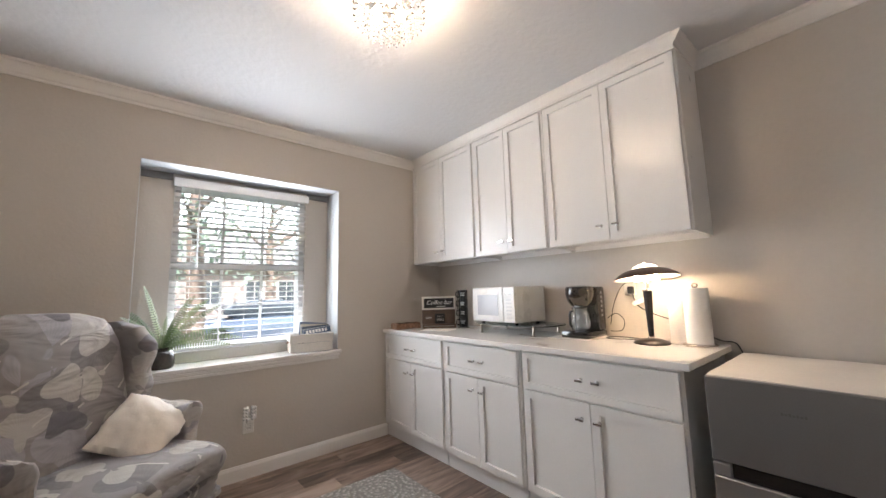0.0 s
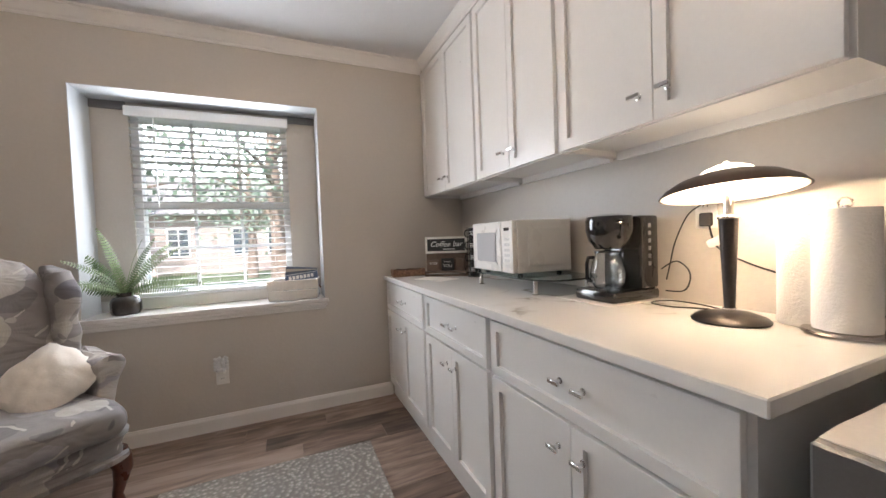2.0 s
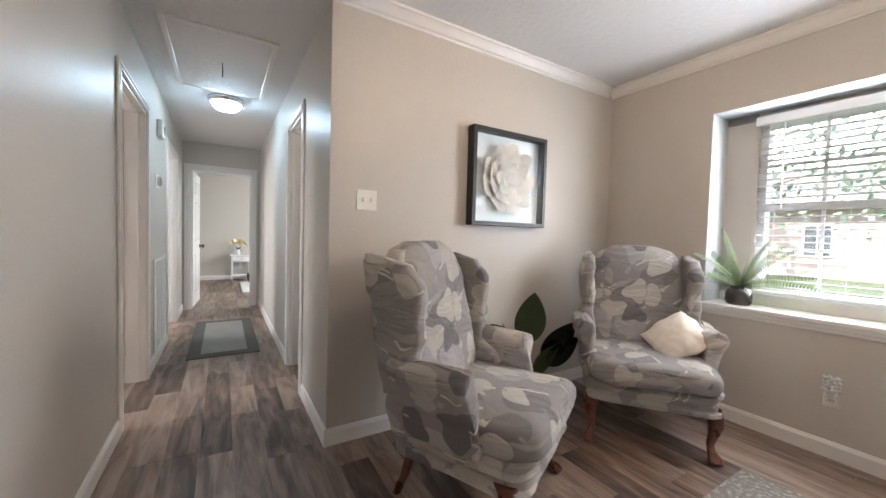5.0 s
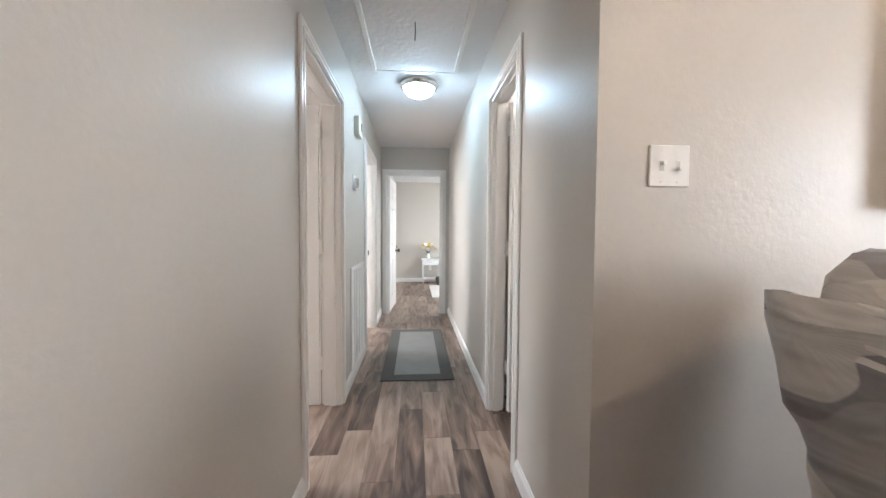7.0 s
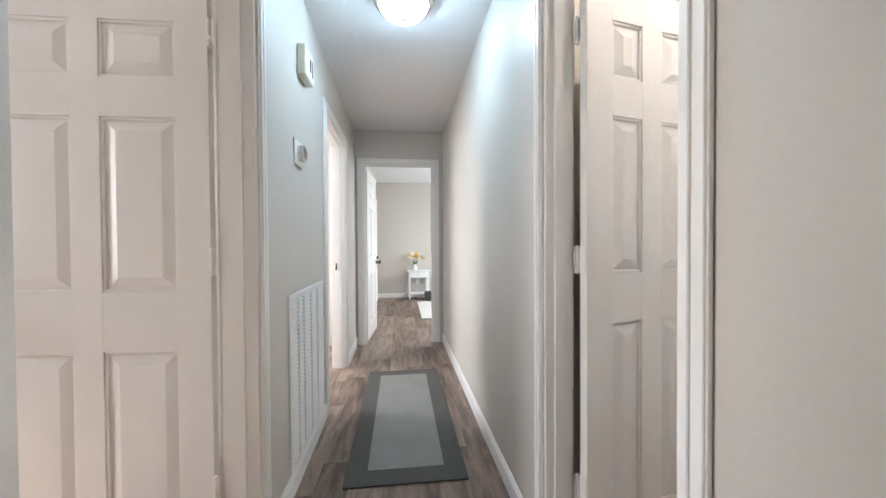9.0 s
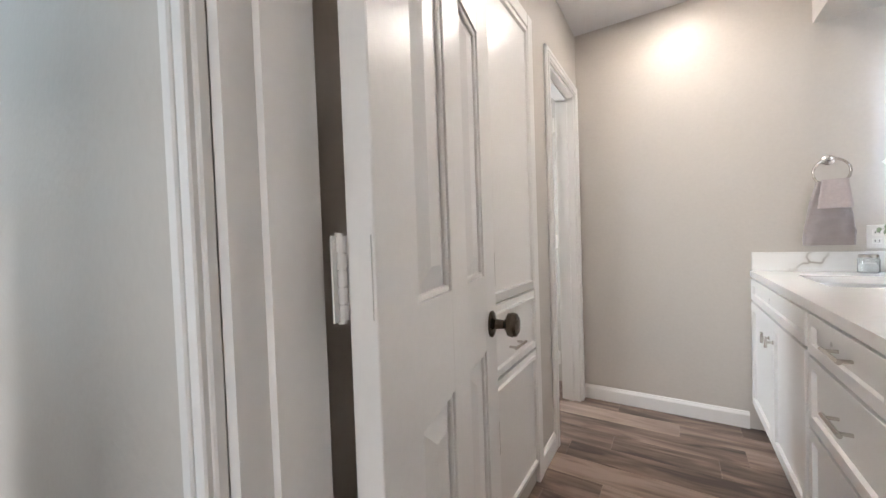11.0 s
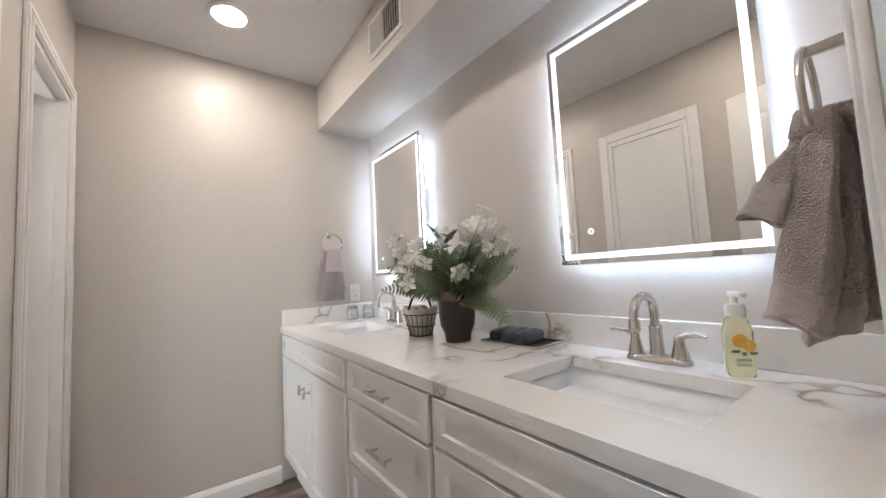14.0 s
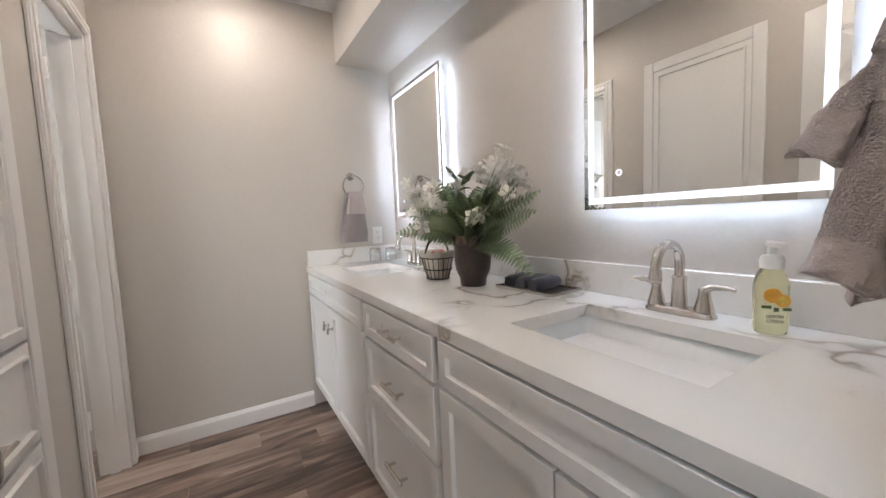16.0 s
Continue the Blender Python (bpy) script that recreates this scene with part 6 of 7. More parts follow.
lathe(bm, [(0.0, 0.001), (0.035, 0.001), (0.045, 0.05), (0.030, 0.11), (0.036, 0.13), (0.030, 0.13), (0.026, 0.11), (0.0, 0.02)], 20, at=(-8.42, 0.60, 0.585))
part("vase", bm, PORCELAIN, fv, smooth=True)
rng = random.Random(21)


def blossom(bm, at, r, rng, petals=6):
    """A small open flower of bent petals."""
    ax = Vector((rng.uniform(-1, 1), rng.uniform(-1, 1), rng.uniform(0.1, 1))).normalized()
    q = ax.to_track_quat("Z", "Y").to_matrix().to_4x4()
    m = Matrix.Translation(at) @ q
    for k in range(petals):
        a = 2 * math.pi * k / petals
        u, w = Vector((math.cos(a), math.sin(a), 0)), Vector((-math.sin(a), math.cos(a), 0))
        pts = [Vector((0, 0, 0)), u * r * 0.6 - w * r * 0.36 + Vector((0, 0, r * 0.22)), u * r + Vector((0, 0, r * 0.18)), u * r * 0.6 + w * r * 0.36 + Vector((0, 0, r * 0.22))]
        bm.faces.new([bm.verts.new(m @ p) for p in pts])


for k in range(16):
    a, e = rng.uniform(0, 2 * math.pi), rng.uniform(0.2, 1.4)
    p = Vector((-8.42 + 0.13 * math.cos(a) * math.cos(e), 0.60 + 0.16 * math.sin(a) * math.cos(e), 0.80 + 0.13 * math.sin(e)))
    bm = bmesh.new()
    blossom(bm, p, 0.055, rng, 7)
    blossom(bm, p + Vector((0, 0, 0.006)), 0.03, rng, 6)
    part("flower", bm, YEL if k % 3 else WPET, fv, "yellow flower" if k % 3 else "white flower")
for k in range(10):
    a = rng.uniform(0, 360)
    bm = broad_leaf(0.12, 0.022, 0.05)
    bmesh.ops.transform(bm, verts=bm.verts[:], matrix=pose(-8.42, 0.60, 0.70) @ pose(0, 0, 0, 0, 0, a) @ pose(0, 0, 0, 0, rng.uniform(20, 80), 0))
    part("leaf", bm, GREEN, fv)

# ---- bathroom: linen closet in the wall ----
lc = thing("linen_closet", (-2.36, 1.93, 0), "white built-in linen closet with upper door, drawer and lower door", "closet")
LY0, LY1 = 1.625, 2.26
fx = -2.371
part("casing", boxes((fx, fx + 0.018, LY0, LY0 + 0.06, 0.0, 2.09), (fx, fx + 0.018, LY1 - 0.06, LY1, 0.0, 2.09), (fx, fx + 0.018, LY0 + 0.06, LY1 - 0.06, 2.03, 2.09), bevel=0.003), TRIM, lc)


def flat_panel(y0, y1, z0, z1, name):
    """A door with a raised frame moulding, facing +x."""
    bm = bmesh.new()
    box(bm, fx, fx + 0.014, y0, y1, z0, z1)
    bm.normal_update()
    face = max(bm.faces, key=lambda q: q.normal.x)
    for th, dp in ((0.035, 0.0), (0.004, 0.010), (0.010, 0.0), (0.006, -0.010)):
        bmesh.ops.inset_individual(bm, faces=[face], thickness=th, depth=dp)
    return part(name, bm, TRIM, lc)


def side_pull(y, z, horizontal, parent, half=0.055):
    bm = bmesh.new()
    x = fx + 0.012
    d = Vector((0, half, 0)) if horizontal else Vector((0, 0, half))
    c = Vector((x, y, z))
    for s in (-1, 1):
        tube(bm, c + d * 0.75 * s, c + d * 0.75 * s + Vector((0.03, 0, 0)), 0.005)
    tube(bm, c - d + Vector((0.031, 0, 0)), c + d + Vector((0.031, 0, 0)), 0.006)
    part("pull", bm, CHROME, parent, "brushed nickel bar pull", True)


d = flat_panel(LY0 + 0.063, LY1 - 0.063, 0.885, 2.027, "upper_door")
side_pull(LY0 + 0.085, 1.01, False, d)
d = flat_panel(LY0 + 0.063, LY1 - 0.063, 0.620, 0.875, "drawer_front")
side_pull((LY0 + LY1) / 2, 0.70, True, d)
d = flat_panel(LY0 + 0.063, LY1 - 0.063, 0.09, 0.610, "lower_door")
side_pull(LY0 + 0.085, 0.45, False, d)

# ---- lit mirrors ----
MX = -0.911
PLATEW = material("white_baffle_plastic", (0.80, 0.80, 0.80), 0.5, var=0.02)
for y0, y1, z0, z1, label in ((1.058, 1.632, 1.155, 1.925, "rectangular lit mirror with a frosted light border above the sink"), (2.488, 3.082, 1.163, 1.948, "rectangular lit mirror with a frosted light border above the far sink")):
    mi = thing("mirror", (MX, (y0 + y1) / 2, (z0 + z1) / 2), label, "mirror", "lit mirrors")
    part("box", boxes((MX + 0.006, WALL_B - 0.001, y0 + 0.05, y1 - 0.05, z0 + 0.05, z1 - 0.05)), CHROME, mi, "metal back box")
    b, o = 0.019, 0.016
    part("glass", boxes((MX, MX + 0.005, y0, y1, z0, z1)), MIRROR, mi)
    part("light_border", boxes((MX - 0.0012, MX - 0.0002, y0 + o, y0 + o + b, z0 + o, z1 - o), (MX - 0.0012, MX - 0.0002, y1 - o - b, y1 - o, z0 + o, z1 - o), (MX - 0.0012, MX - 0.0002, y0 + o + b, y1 - o - b, z0 + o, z0 + o + b), (MX - 0.0012, MX - 0.0002, y0 + o + b, y1 - o - b, z1 - o - b, z1 - o)), LED, mi, "frosted light border")
    for a in ((y0 + 0.014, y0 + 0.024, z0 + 0.03, z1 - 0.03), (y1 - 0.024, y1 - 0.014, z0 + 0.03, z1 - 0.03), (y0 + 0.03, y1 - 0.03, z0 + 0.014, z0 + 0.024), (y0 + 0.03, y1 - 0.03, z1 - 0.024, z1 - 0.014)):
        part("back_light", boxes((MX + 0.008, MX + 0.020, *a)), LEDBACK, mi, "light strip behind the glass")
        # unseen plate, added to block the strip's light from the wall behind it
        part("strip_baffle", boxes((MX + 0.0205, MX + 0.0225, a[0] - 0.006, a[1] + 0.006, a[2] - 0.006, a[3] + 0.006)), PLATEW, mi, "added white plate keeping the strip's light off the nearby wall")
    bm = bmesh.new()
    lathe(bm, [(0.006, 0.0), (0.010, 0.0), (0.010, 0.001), (0.006, 0.001)], 20, m=Matrix.Translation((MX - 0.0005, y1 - 0.118, z0 + 0.105)) @ Matrix.Rotation(-math.pi / 2, 4, "Y"))
    part("touch_button", bm, LED, mi)

# ---- soffit vent ----
sv = thing("supply_vent", (-1.22, 2.255, 2.29), "white supply-air register on the soffit", "vent")
vy0, vy1, vz0, vz1 = 2.10, 2.412, 2.195, 2.385
part("frame", boxes((-1.228, -1.2205, vy0, vy1, vz0, vz0 + 0.022), (-1.228, -1.2205, vy0, vy1, vz1 - 0.022, vz1), (-1.228, -1.2205, vy0, vy0 + 0.022, vz0 + 0.022, vz1 - 0.022), (-1.228, -1.2205, vy1 - 0.022, vy1, vz0 + 0.022, vz1 - 0.022), bevel=0.002), TRIM, sv)
part("backing", boxes((-1.2212, -1.2204, vy0 + 0.022, vy1 - 0.022, vz0 + 0.022, vz1 - 0.022)), DARK, sv, "dark duct opening")
for k in range(13):
    y = vy0 + 0.032 + k * 0.0206
    bm = boxes((-0.008, 0.008, -0.0008, 0.0008, -0.073, 0.073))
    bmesh.ops.rotate(bm, verts=bm.verts[:], matrix=Matrix.Rotation(radians(40 if k < 7 else -40), 3, "Z"))
    bmesh.ops.translate(bm, verts=bm.verts[:], vec=(-1.2275, y, 2.29))
    part("louvre", bm, TRIM, sv)

# ---- faucets ----


def faucet(x, y):
    f = thing("faucet", (x, y, VTOP), "brushed nickel two-handle arched faucet", "faucet", "vanity faucets")
    bm = bmesh.new()
    loft(bm, [oval(x, y, VTOP + z, X, Y, r, q, 36, 0.6) for z, r, q in ((0.001, 0.027, 0.080), (0.008, 0.027, 0.080), (0.016, 0.022, 0.075), (0.019, 0.018, 0.070))])
    part("deck_plate", bm, CHROME, f, smooth=True)
    bm = bmesh.new()
    lathe(bm, [(0.020, 0.015), (0.018, 0.03), (0.0155, 0.085), (0.017, 0.088), (0.017, 0.094), (0.0135, 0.096)], 24, at=(x, y, VTOP))
    sx, sy = -1.0, 0.05
    pts = [(x, y, VTOP + 0.09), (x, y, VTOP + 0.115)]
    for k in range(13):
        a = math.pi * k / 12
        d = 0.05 - 0.05 * math.cos(a)
        pts.append((x + sx * d, y + sy * d, VTOP + 0.128 + 0.050 * math.sin(a)))
    ex, ey = x + sx * 0.101, y + sy * 0.101
    pts.append((ex, ey, VTOP + 0.110))
    sweep(bm, pts, 0.0115, 14)
    lathe(bm, [(0.0, 0.092), (0.013, 0.092), (0.0145, 0.098), (0.0135, 0.118), (0.0115, 0.121)], 20, at=(ex, ey, VTOP))
    part("spout", bm, CHROME, f, smooth=True)
    for s in (-1, 1):
        bm = bmesh.new()
        hy = y + s * 0.055
        lathe(bm, [(0.022, 0.016), (0.021, 0.022), (0.015, 0.045), (0.012, 0.062), (0.013, 0.070), (0.0, 0.074)], 24, at=(x, hy, VTOP))
        sweep(bm, [(x, hy, VTOP + 0.068), (x - 0.004, hy + s * 0.02, VTOP + 0.078), (x - 0.008, hy + s * 0.048, VTOP + 0.079), (x - 0.010, hy + s * 0.065, VTOP + 0.076)], 0.006, 10, radii=[0.010, 0.008, 0.0055, 0.0045])
        part("handle", bm, CHROME, f, smooth=True)
    bm = bmesh.new()
    tube(bm, (x + 0.022, y, VTOP + 0.015), (x + 0.022, y, VTOP + 0.075), 0.003)
    lathe(bm, [(0.003, 0.074), (0.008, 0.080), (0.007, 0.088), (0.0, 0.090)], 14, at=(x + 0.022, y, VTOP))
    part("drain_rod", bm, CHROME, f, smooth=True)


faucet(-0.955, 1.325)
faucet(-0.955, 2.765)

# ---- soap, jars, outlet things ----
SOAPL = material("soap_liquid", (0.96, 0.95, 0.66), 0.05, transmit=0.95, var=0, ior=1.35)
PUMP = material("pump_white_plastic", (0.82, 0.82, 0.80), 0.3, var=0.01)
sp = thing("soap_bottle", (-0.975, 1.143, VTOP), "clear pump bottle of yellow lemon citrus hand soap", "soap bottle", turn=38)
bm = bmesh.new()
loft(bm, [oval(0, 0, z, X, Y, r, q, 28, 0.62) for z, r, q in ((0.001, 0.018, 0.024), (0.006, 0.021, 0.027), (0.100, 0.022, 0.028), (0.122, 0.018, 0.023), (0.134, 0.014, 0.016))])
part("bottle", bm, SOAPL, sp, smooth=True, wide=False)
bm = bmesh.new()
lathe(bm, [(0.0, 0.134), (0.019, 0.134), (0.020, 0.150), (0.017, 0.160), (0.008, 0.163), (0.007, 0.180), (0.0, 0.181)], 24)
box(bm, -0.040, 0.012, -0.0085, 0.0085, 0.178, 0.189, bevel=0.003)
part("pump", bm, PUMP, sp, "white pump", True, wide=False)
lab = sp
ORANGE = material("lemon_print_orange", (0.85, 0.42, 0.06), 0.4, var=0.1, scale=60)
for y, z, r, mat in ((0.006, 0.082, 0.015, ORANGE), (-0.010, 0.072, 0.013, ORANGE), (-0.010, 0.072, 0.0095, YEL)):
    bm = bmesh.new()
    lathe(bm, [(0.0, 0.0005), (r, 0.0004), (r, 0.0)], 20, m=Matrix.Translation((-0.0234 - (0.0006 if mat is YEL else 0), y, z)) @ Matrix.Rotation(-math.pi / 2, 4, "Y"))
    part("lemon_print", bm, mat, lab, "printed lemon slice", wide=False)
part("leaf_print", boxes((-0.0242, -0.0234, -0.024, -0.010, 0.052, 0.058), (-0.0242, -0.0234, 0.008, 0.024, 0.056, 0.062), (-0.0242, -0.0234, -0.004, 0.004, 0.050, 0.058)), GREEN, lab, wide=False)
for k, wd in enumerate(("LEMON", "CITRUS")):
    o = words("lettering", wd, 0.0085, (-0.0242, 0.002, 0.040 - 0.010 * k), SIGNB, lab)
    o.rotation_euler = (radians(90), 0, radians(-90))
JARG = material("jar_glass", (0.95, 0.97, 0.96), 0.03, transmit=0.92, var=0)
COT = material("cotton_white", (0.80, 0.78, 0.76), 0.95, var=0.1, scale=60, bump=0.5, bump_scale=90)
for x, y in ((-1.055, 3.145), (-0.955, 3.12)):
    j = thing("glass_jar", (x, y, VTOP), "small clear glass jar with a metal lid and white cotton inside", "jar", "glass jars on the vanity")
    bm = bmesh.new()
    lathe(bm, [(0.0, 0.001), (0.034, 0.001), (0.037, 0.006), (0.037, 0.066), (0.031, 0.074), (0.028, 0.074), (0.034, 0.064), (0.034, 0.008), (0.0, 0.006)], 24, at=(x, y, VTOP))
    part("jar", bm, JARG, j, smooth=True)
    bm = bmesh.new()
    lathe(bm, [(0.0, 0.0745), (0.034, 0.0745), (0.034, 0.086), (0.031, 0.089), (0.0, 0.090)], 24, at=(x, y, VTOP))
    part("lid", bm, CHROME, j, "brushed metal lid", True)
    bm = bmesh.new()
    lathe(bm, [(0.0, 0.009), (0.029, 0.010), (0.031, 0.03), (0.028, 0.046), (0.0, 0.052)], 16, at=(x, y, VTOP))
    rumple(bm, 0.004, 60)
    part("cotton", bm, COT, j, "white cotton pads", True)

# ---- flower arrangement ----
VASEM = material("vase_dark_brown", (0.060, 0.045, 0.040), 0.38, 0.3, var=0.3, scale=9, fine=60)
VASET = material("vase_shiny_band", (0.16, 0.12, 0.10), 0.10, 0.8, var=0.2)
VX, VY = -1.095, 2.0
fa = thing("flower_arrangement", (VX, VY, VTOP), "dark brown vase of ferns and white blossoms on the vanity", "flower arrangement")
bm = bmesh.new()
lathe(bm, [(0.0, 0.001), (0.048, 0.001), (0.050, 0.006), (0.052, 0.03), (0.066, 0.06), (0.071, 0.10), (0.073, 0.188), (0.067, 0.188), (0.064, 0.10), (0.0, 0.08)], 32, at=(VX, VY, VTOP))
vs = part("vase", bm, VASEM, fa, smooth=True)
bm = bmesh.new()
lathe(bm, [(0.0735, 0.160), (0.0752, 0.164), (0.0752, 0.193), (0.0735, 0.197), (0.068, 0.197), (0.067, 0.190)], 32, at=(VX, VY, VTOP))
part("rim_band", bm, VASET, vs, "shiny metallic rim band", True)
rng = random.Random(7)
FD = material("arrangement_fern", (0.19, 0.26, 0.145), 0.5, var=0.35, scale=14, rand=0.3)
FDB = material("arrangement_leaf", (0.27, 0.34, 0.20), 0.5, var=0.3, scale=14, rand=0.3)


def blade_roll(az):
    """Fronds turn their blades out into the room."""
    a = radians(az)
    return radians(48) if 0.78 * math.cos(a) - 0.62 * math.sin(a) > 0 else radians(-48)


for k in range(40):
    az = rng.uniform(190, 295) if k % 2 else rng.uniform(0, 360)
    toward = math.cos(radians(az))
    ln = rng.uniform(0.20, 0.285)
    tilt = rng.uniform(14, 72) if toward < 0.25 else rng.uniform(2, 22)
    dr = rng.uniform(0.01, 0.06)
    bm = frond(ln, rng.uniform(0.046, 0.060), 18, dr, 0.40, pose(VX, VY, VTOP + 0.165) @ pose(0, 0, 0, 0, 0, az) @ pose(0, 0, 0, 0, tilt, 0) @ pose(0, 0, 0, 0, 0, rng.uniform(-20, 20)), blade_roll(az))
    part("frond", bm, FD if k % 3 else FDB, fa)
for az, ln, dr, tl_ in ((-68, 0.31, 0.08, 42), (-76, 0.30, 0.10, 50), (-84, 0.29, 0.05, 34), (-64, 0.24, 0.0, 70), (-82, 0.25, 0.13, 78), (-98, 0.20, 0.08, 74), (115, 0.30, 0.06, 60), (150, 0.30, 0.08, 66), (132, 0.31, 0.04, 58), (165, 0.27, 0.04, 48), (-62, 0.31, 0.03, 36), (-72, 0.33, 0.02, 56), (-100, 0.32, 0.05, 28), (-110, 0.30, 0.08, 46), (-125, 0.29, 0.08, 58), (-92, 0.33, 0.04, 48), (140, 0.31, 0.05, 40), (122, 0.33, 0.05, 46), (160, 0.30, 0.08, 34), (180, 0.27, 0.08, 44), (200, 0.27, 0.10, 52), (225, 0.28, 0.10, 48), (250, 0.28, 0.10, 54), (105, 0.30, 0.04, 30), (-80, 0.30, 0.03, 20), (-70, 0.27, 0.14, 84)):
    bm = frond(ln, 0.052, 20, dr, 0.40, pose(VX, VY, VTOP + 0.175) @ pose(0, 0, 0, 0, 0, az) @ pose(0, 0, 0, 0, tl_, 0), blade_roll(az))
    part("frond", bm, FDB, fa)
for k in range(16):
    az = rng.uniform(0, 360)
    bm = broad_leaf(rng.uniform(0.07, 0.11), 0.018, 0.04)
    bmesh.ops.transform(bm, verts=bm.verts[:], matrix=pose(VX + rng.uniform(-0.03, 0.02), VY + rng.uniform(-0.1, 0.1), VTOP + rng.uniform(0.24, 0.40)) @ pose(0, 0, 0, 0, 0, az) @ pose(0, 0, 0, 0, rng.uniform(10, 60), 0))
    part("leaf", bm, FDB, fa)
clusters = [(0.0, -0.16, 0.41, 0.055, 15), (0.02, -0.22, 0.38, 0.05, 10), (-0.17, 0.05, 0.35, 0.055, 14), (-0.20, 0.03, 0.28, 0.045, 13), (0.0, 0.05, 0.39, 0.04, 8), (-0.02, 0.24, 0.33, 0.04, 8), (-0.06, -0.12, 0.27, 0.03, 6), (0.03, -0.14, 0.42, 0.04, 8)]
for cx, cy, cz, r, cnt in clusters:
    bm = bmesh.new()
    for k in range(cnt):
        p = Vector((VX + cx + rng.gauss(0, r * 0.55), VY + cy + rng.gauss(0, r * 0.6), VTOP + cz + rng.gauss(0, r * 0.6)))
        p.x = min(p.x, -0.93)
        blossom(bm, p, rng.uniform(0.024, 0.038), rng, 5)
    part("blossom_spray", bm, WPET, fa, "spray of white blossom")
    bm = bmesh.new()
    sweep(bm, [(VX, VY, VTOP + 0.16), (VX + cx * 0.4, VY + cy * 0.4, VTOP + 0.12 + cz * 0.5), (min(VX + cx, -0.93), VY + cy, VTOP + cz)], 0.0018, 5)
    part("stem", bm, FDB, fa)

# ---- wire basket with rolled cloths ----
IRON = material("dark_iron_wire", (0.05, 0.04, 0.035), 0.45, 0.7, var=0.15)
LINER = material("basket_liner_cream", (0.70, 0.65, 0.60), 0.9, var=0.06, bump=0.3)
PINK = material("pink_cloth", (0.55, 0.27, 0.26), 0.9, var=0.15, scale=30, bump=0.3)
BX, BY = -1.115, 2.235
wb = thing("wire_basket", (BX, BY, VTOP), "dark wire basket with cream liner and rolled pink cloths", "basket")
for z, r in ((0.004, 0.050), (0.045, 0.062), (0.095, 0.076)):
    bm = bmesh.new()
    sweep(bm, [p for p in oval(BX, BY, VTOP + z, X, Y, r * 0.9, r, 28, 0.7)], 0.0026, 6, True)
    part("hoop", bm, IRON, wb, smooth=True)
for k in range(18):
    a = 2 * math.pi * k / 18
    pp = [Vector((BX + 0.9 * r * math.cos(a), BY + r * math.sin(a), VTOP + z)) for z, r in ((0.004, 0.050), (0.05, 0.064), (0.095, 0.076))]
    bm = bmesh.new()
    sweep(bm, pp, 0.0018, 5)
    part("wire", bm, IRON, wb)
bm = bmesh.new()
loft(bm, [oval(BX, BY, VTOP + z, X, Y, r * 0.9, r, 32, 0.75) for z, r in ((0.007, 0.044), (0.05, 0.058), (0.095, 0.071), (0.125, 0.082), (0.122, 0.078), (0.09, 0.066), (0.03, 0.045))])
for v in bm.verts:
    if v.co.z > VTOP + 0.11:
        v.co.z += 0.010 * math.sin(14 * math.atan2(v.co.y - BY, v.co.x - BX))
part("liner", bm, LINER, wb, "cream fabric liner", True)
bm = bmesh.new()
sweep(bm, [(BX + 0.06 * math.cos(a), BY, VTOP + 0.09 + 0.095 * math.sin(a)) for a in np.linspace(0, math.pi, 15)], 0.005, 8)
part("handle", bm, IRON, wb, "dark hoop handle", True)
for dx, dy in ((-0.018, -0.022), (0.022, 0.01), (-0.015, 0.03)):
    rc = thing("rolled_cloth", (BX + dx, BY + dy, VTOP + 0.04), "rolled pink and white cloth standing in the basket", "cloth", "rolled cloths in the basket")
    bm = bmesh.new()
    lathe(bm, [(0.0, 0.03), (0.022, 0.03), (0.023, 0.10), (0.020, 0.118), (0.010, 0.124), (0.0, 0.122)], 18, at=(BX + dx, BY + dy, VTOP + 0.005))
    rumple(bm, 0.004, 50, dx)
    part("roll", bm, PINK if dy < 0.02 else LINER, rc, smooth=True)

# ---- tray with rolled towels ----
NAVY = material("navy_terry", (0.045, 0.048, 0.062), 0.95, var=0.2, scale=40, bump=0.9, bump_scale=260, sheen=0.3)
vtray = thing("vanity_tray", (-0.985, 1.775, VTOP), "thin dark metal tray on the vanity", "tray", turn=3)
part("plate", boxes((-0.075, 0.075, -0.125, 0.125, 0.002, 0.005)), IRON, vtray, wide=False)
part("rim", boxes((-0.078, -0.073, -0.128, 0.128, 0.002, 0.013), (0.073, 0.078, -0.128, 0.128, 0.002, 0.013), (-0.073, 0.073, -0.128, -0.123, 0.002, 0.013), (-0.073, 0.073, 0.123, 0.128, 0.002, 0.013), bevel=0.0015), CHROME, vtray, "silver rim", wide=False)
for k, dy in enumerate((0.072, 0.016, -0.042)):
    rt = thing("rolled_towel", (-0.985, 1.775 + dy, VTOP + 0.005), "dark grey-blue rolled washcloth on the tray", "towel", "rolled washcloths on the tray")
    bm = bmesh.new()
    rings = []
    for j in range(9):
        t = j / 8
        e = 1 - 0.25 * abs(2 * t - 1) ** 4
        rings.append(oval(-0.985 + 0.13 * (t - 0.5), 1.775 + dy + 0.012 * t, VTOP + 0.0285, Y, Z, 0.028 * e, 0.0225 * e, 20, 0.85))
    loft(bm, rings)
    rumple(bm, 0.003, 40, k)
    part("roll", bm, NAVY, rt, smooth=True)

# ---- towels on rings ----
TERRY = material("grey_terry", (0.47, 0.41, 0.395), 0.95, var=0.16, scale=25, fine=240, bump=1.0, bump_scale=270, sheen=0.3, bump_depth=0.011)


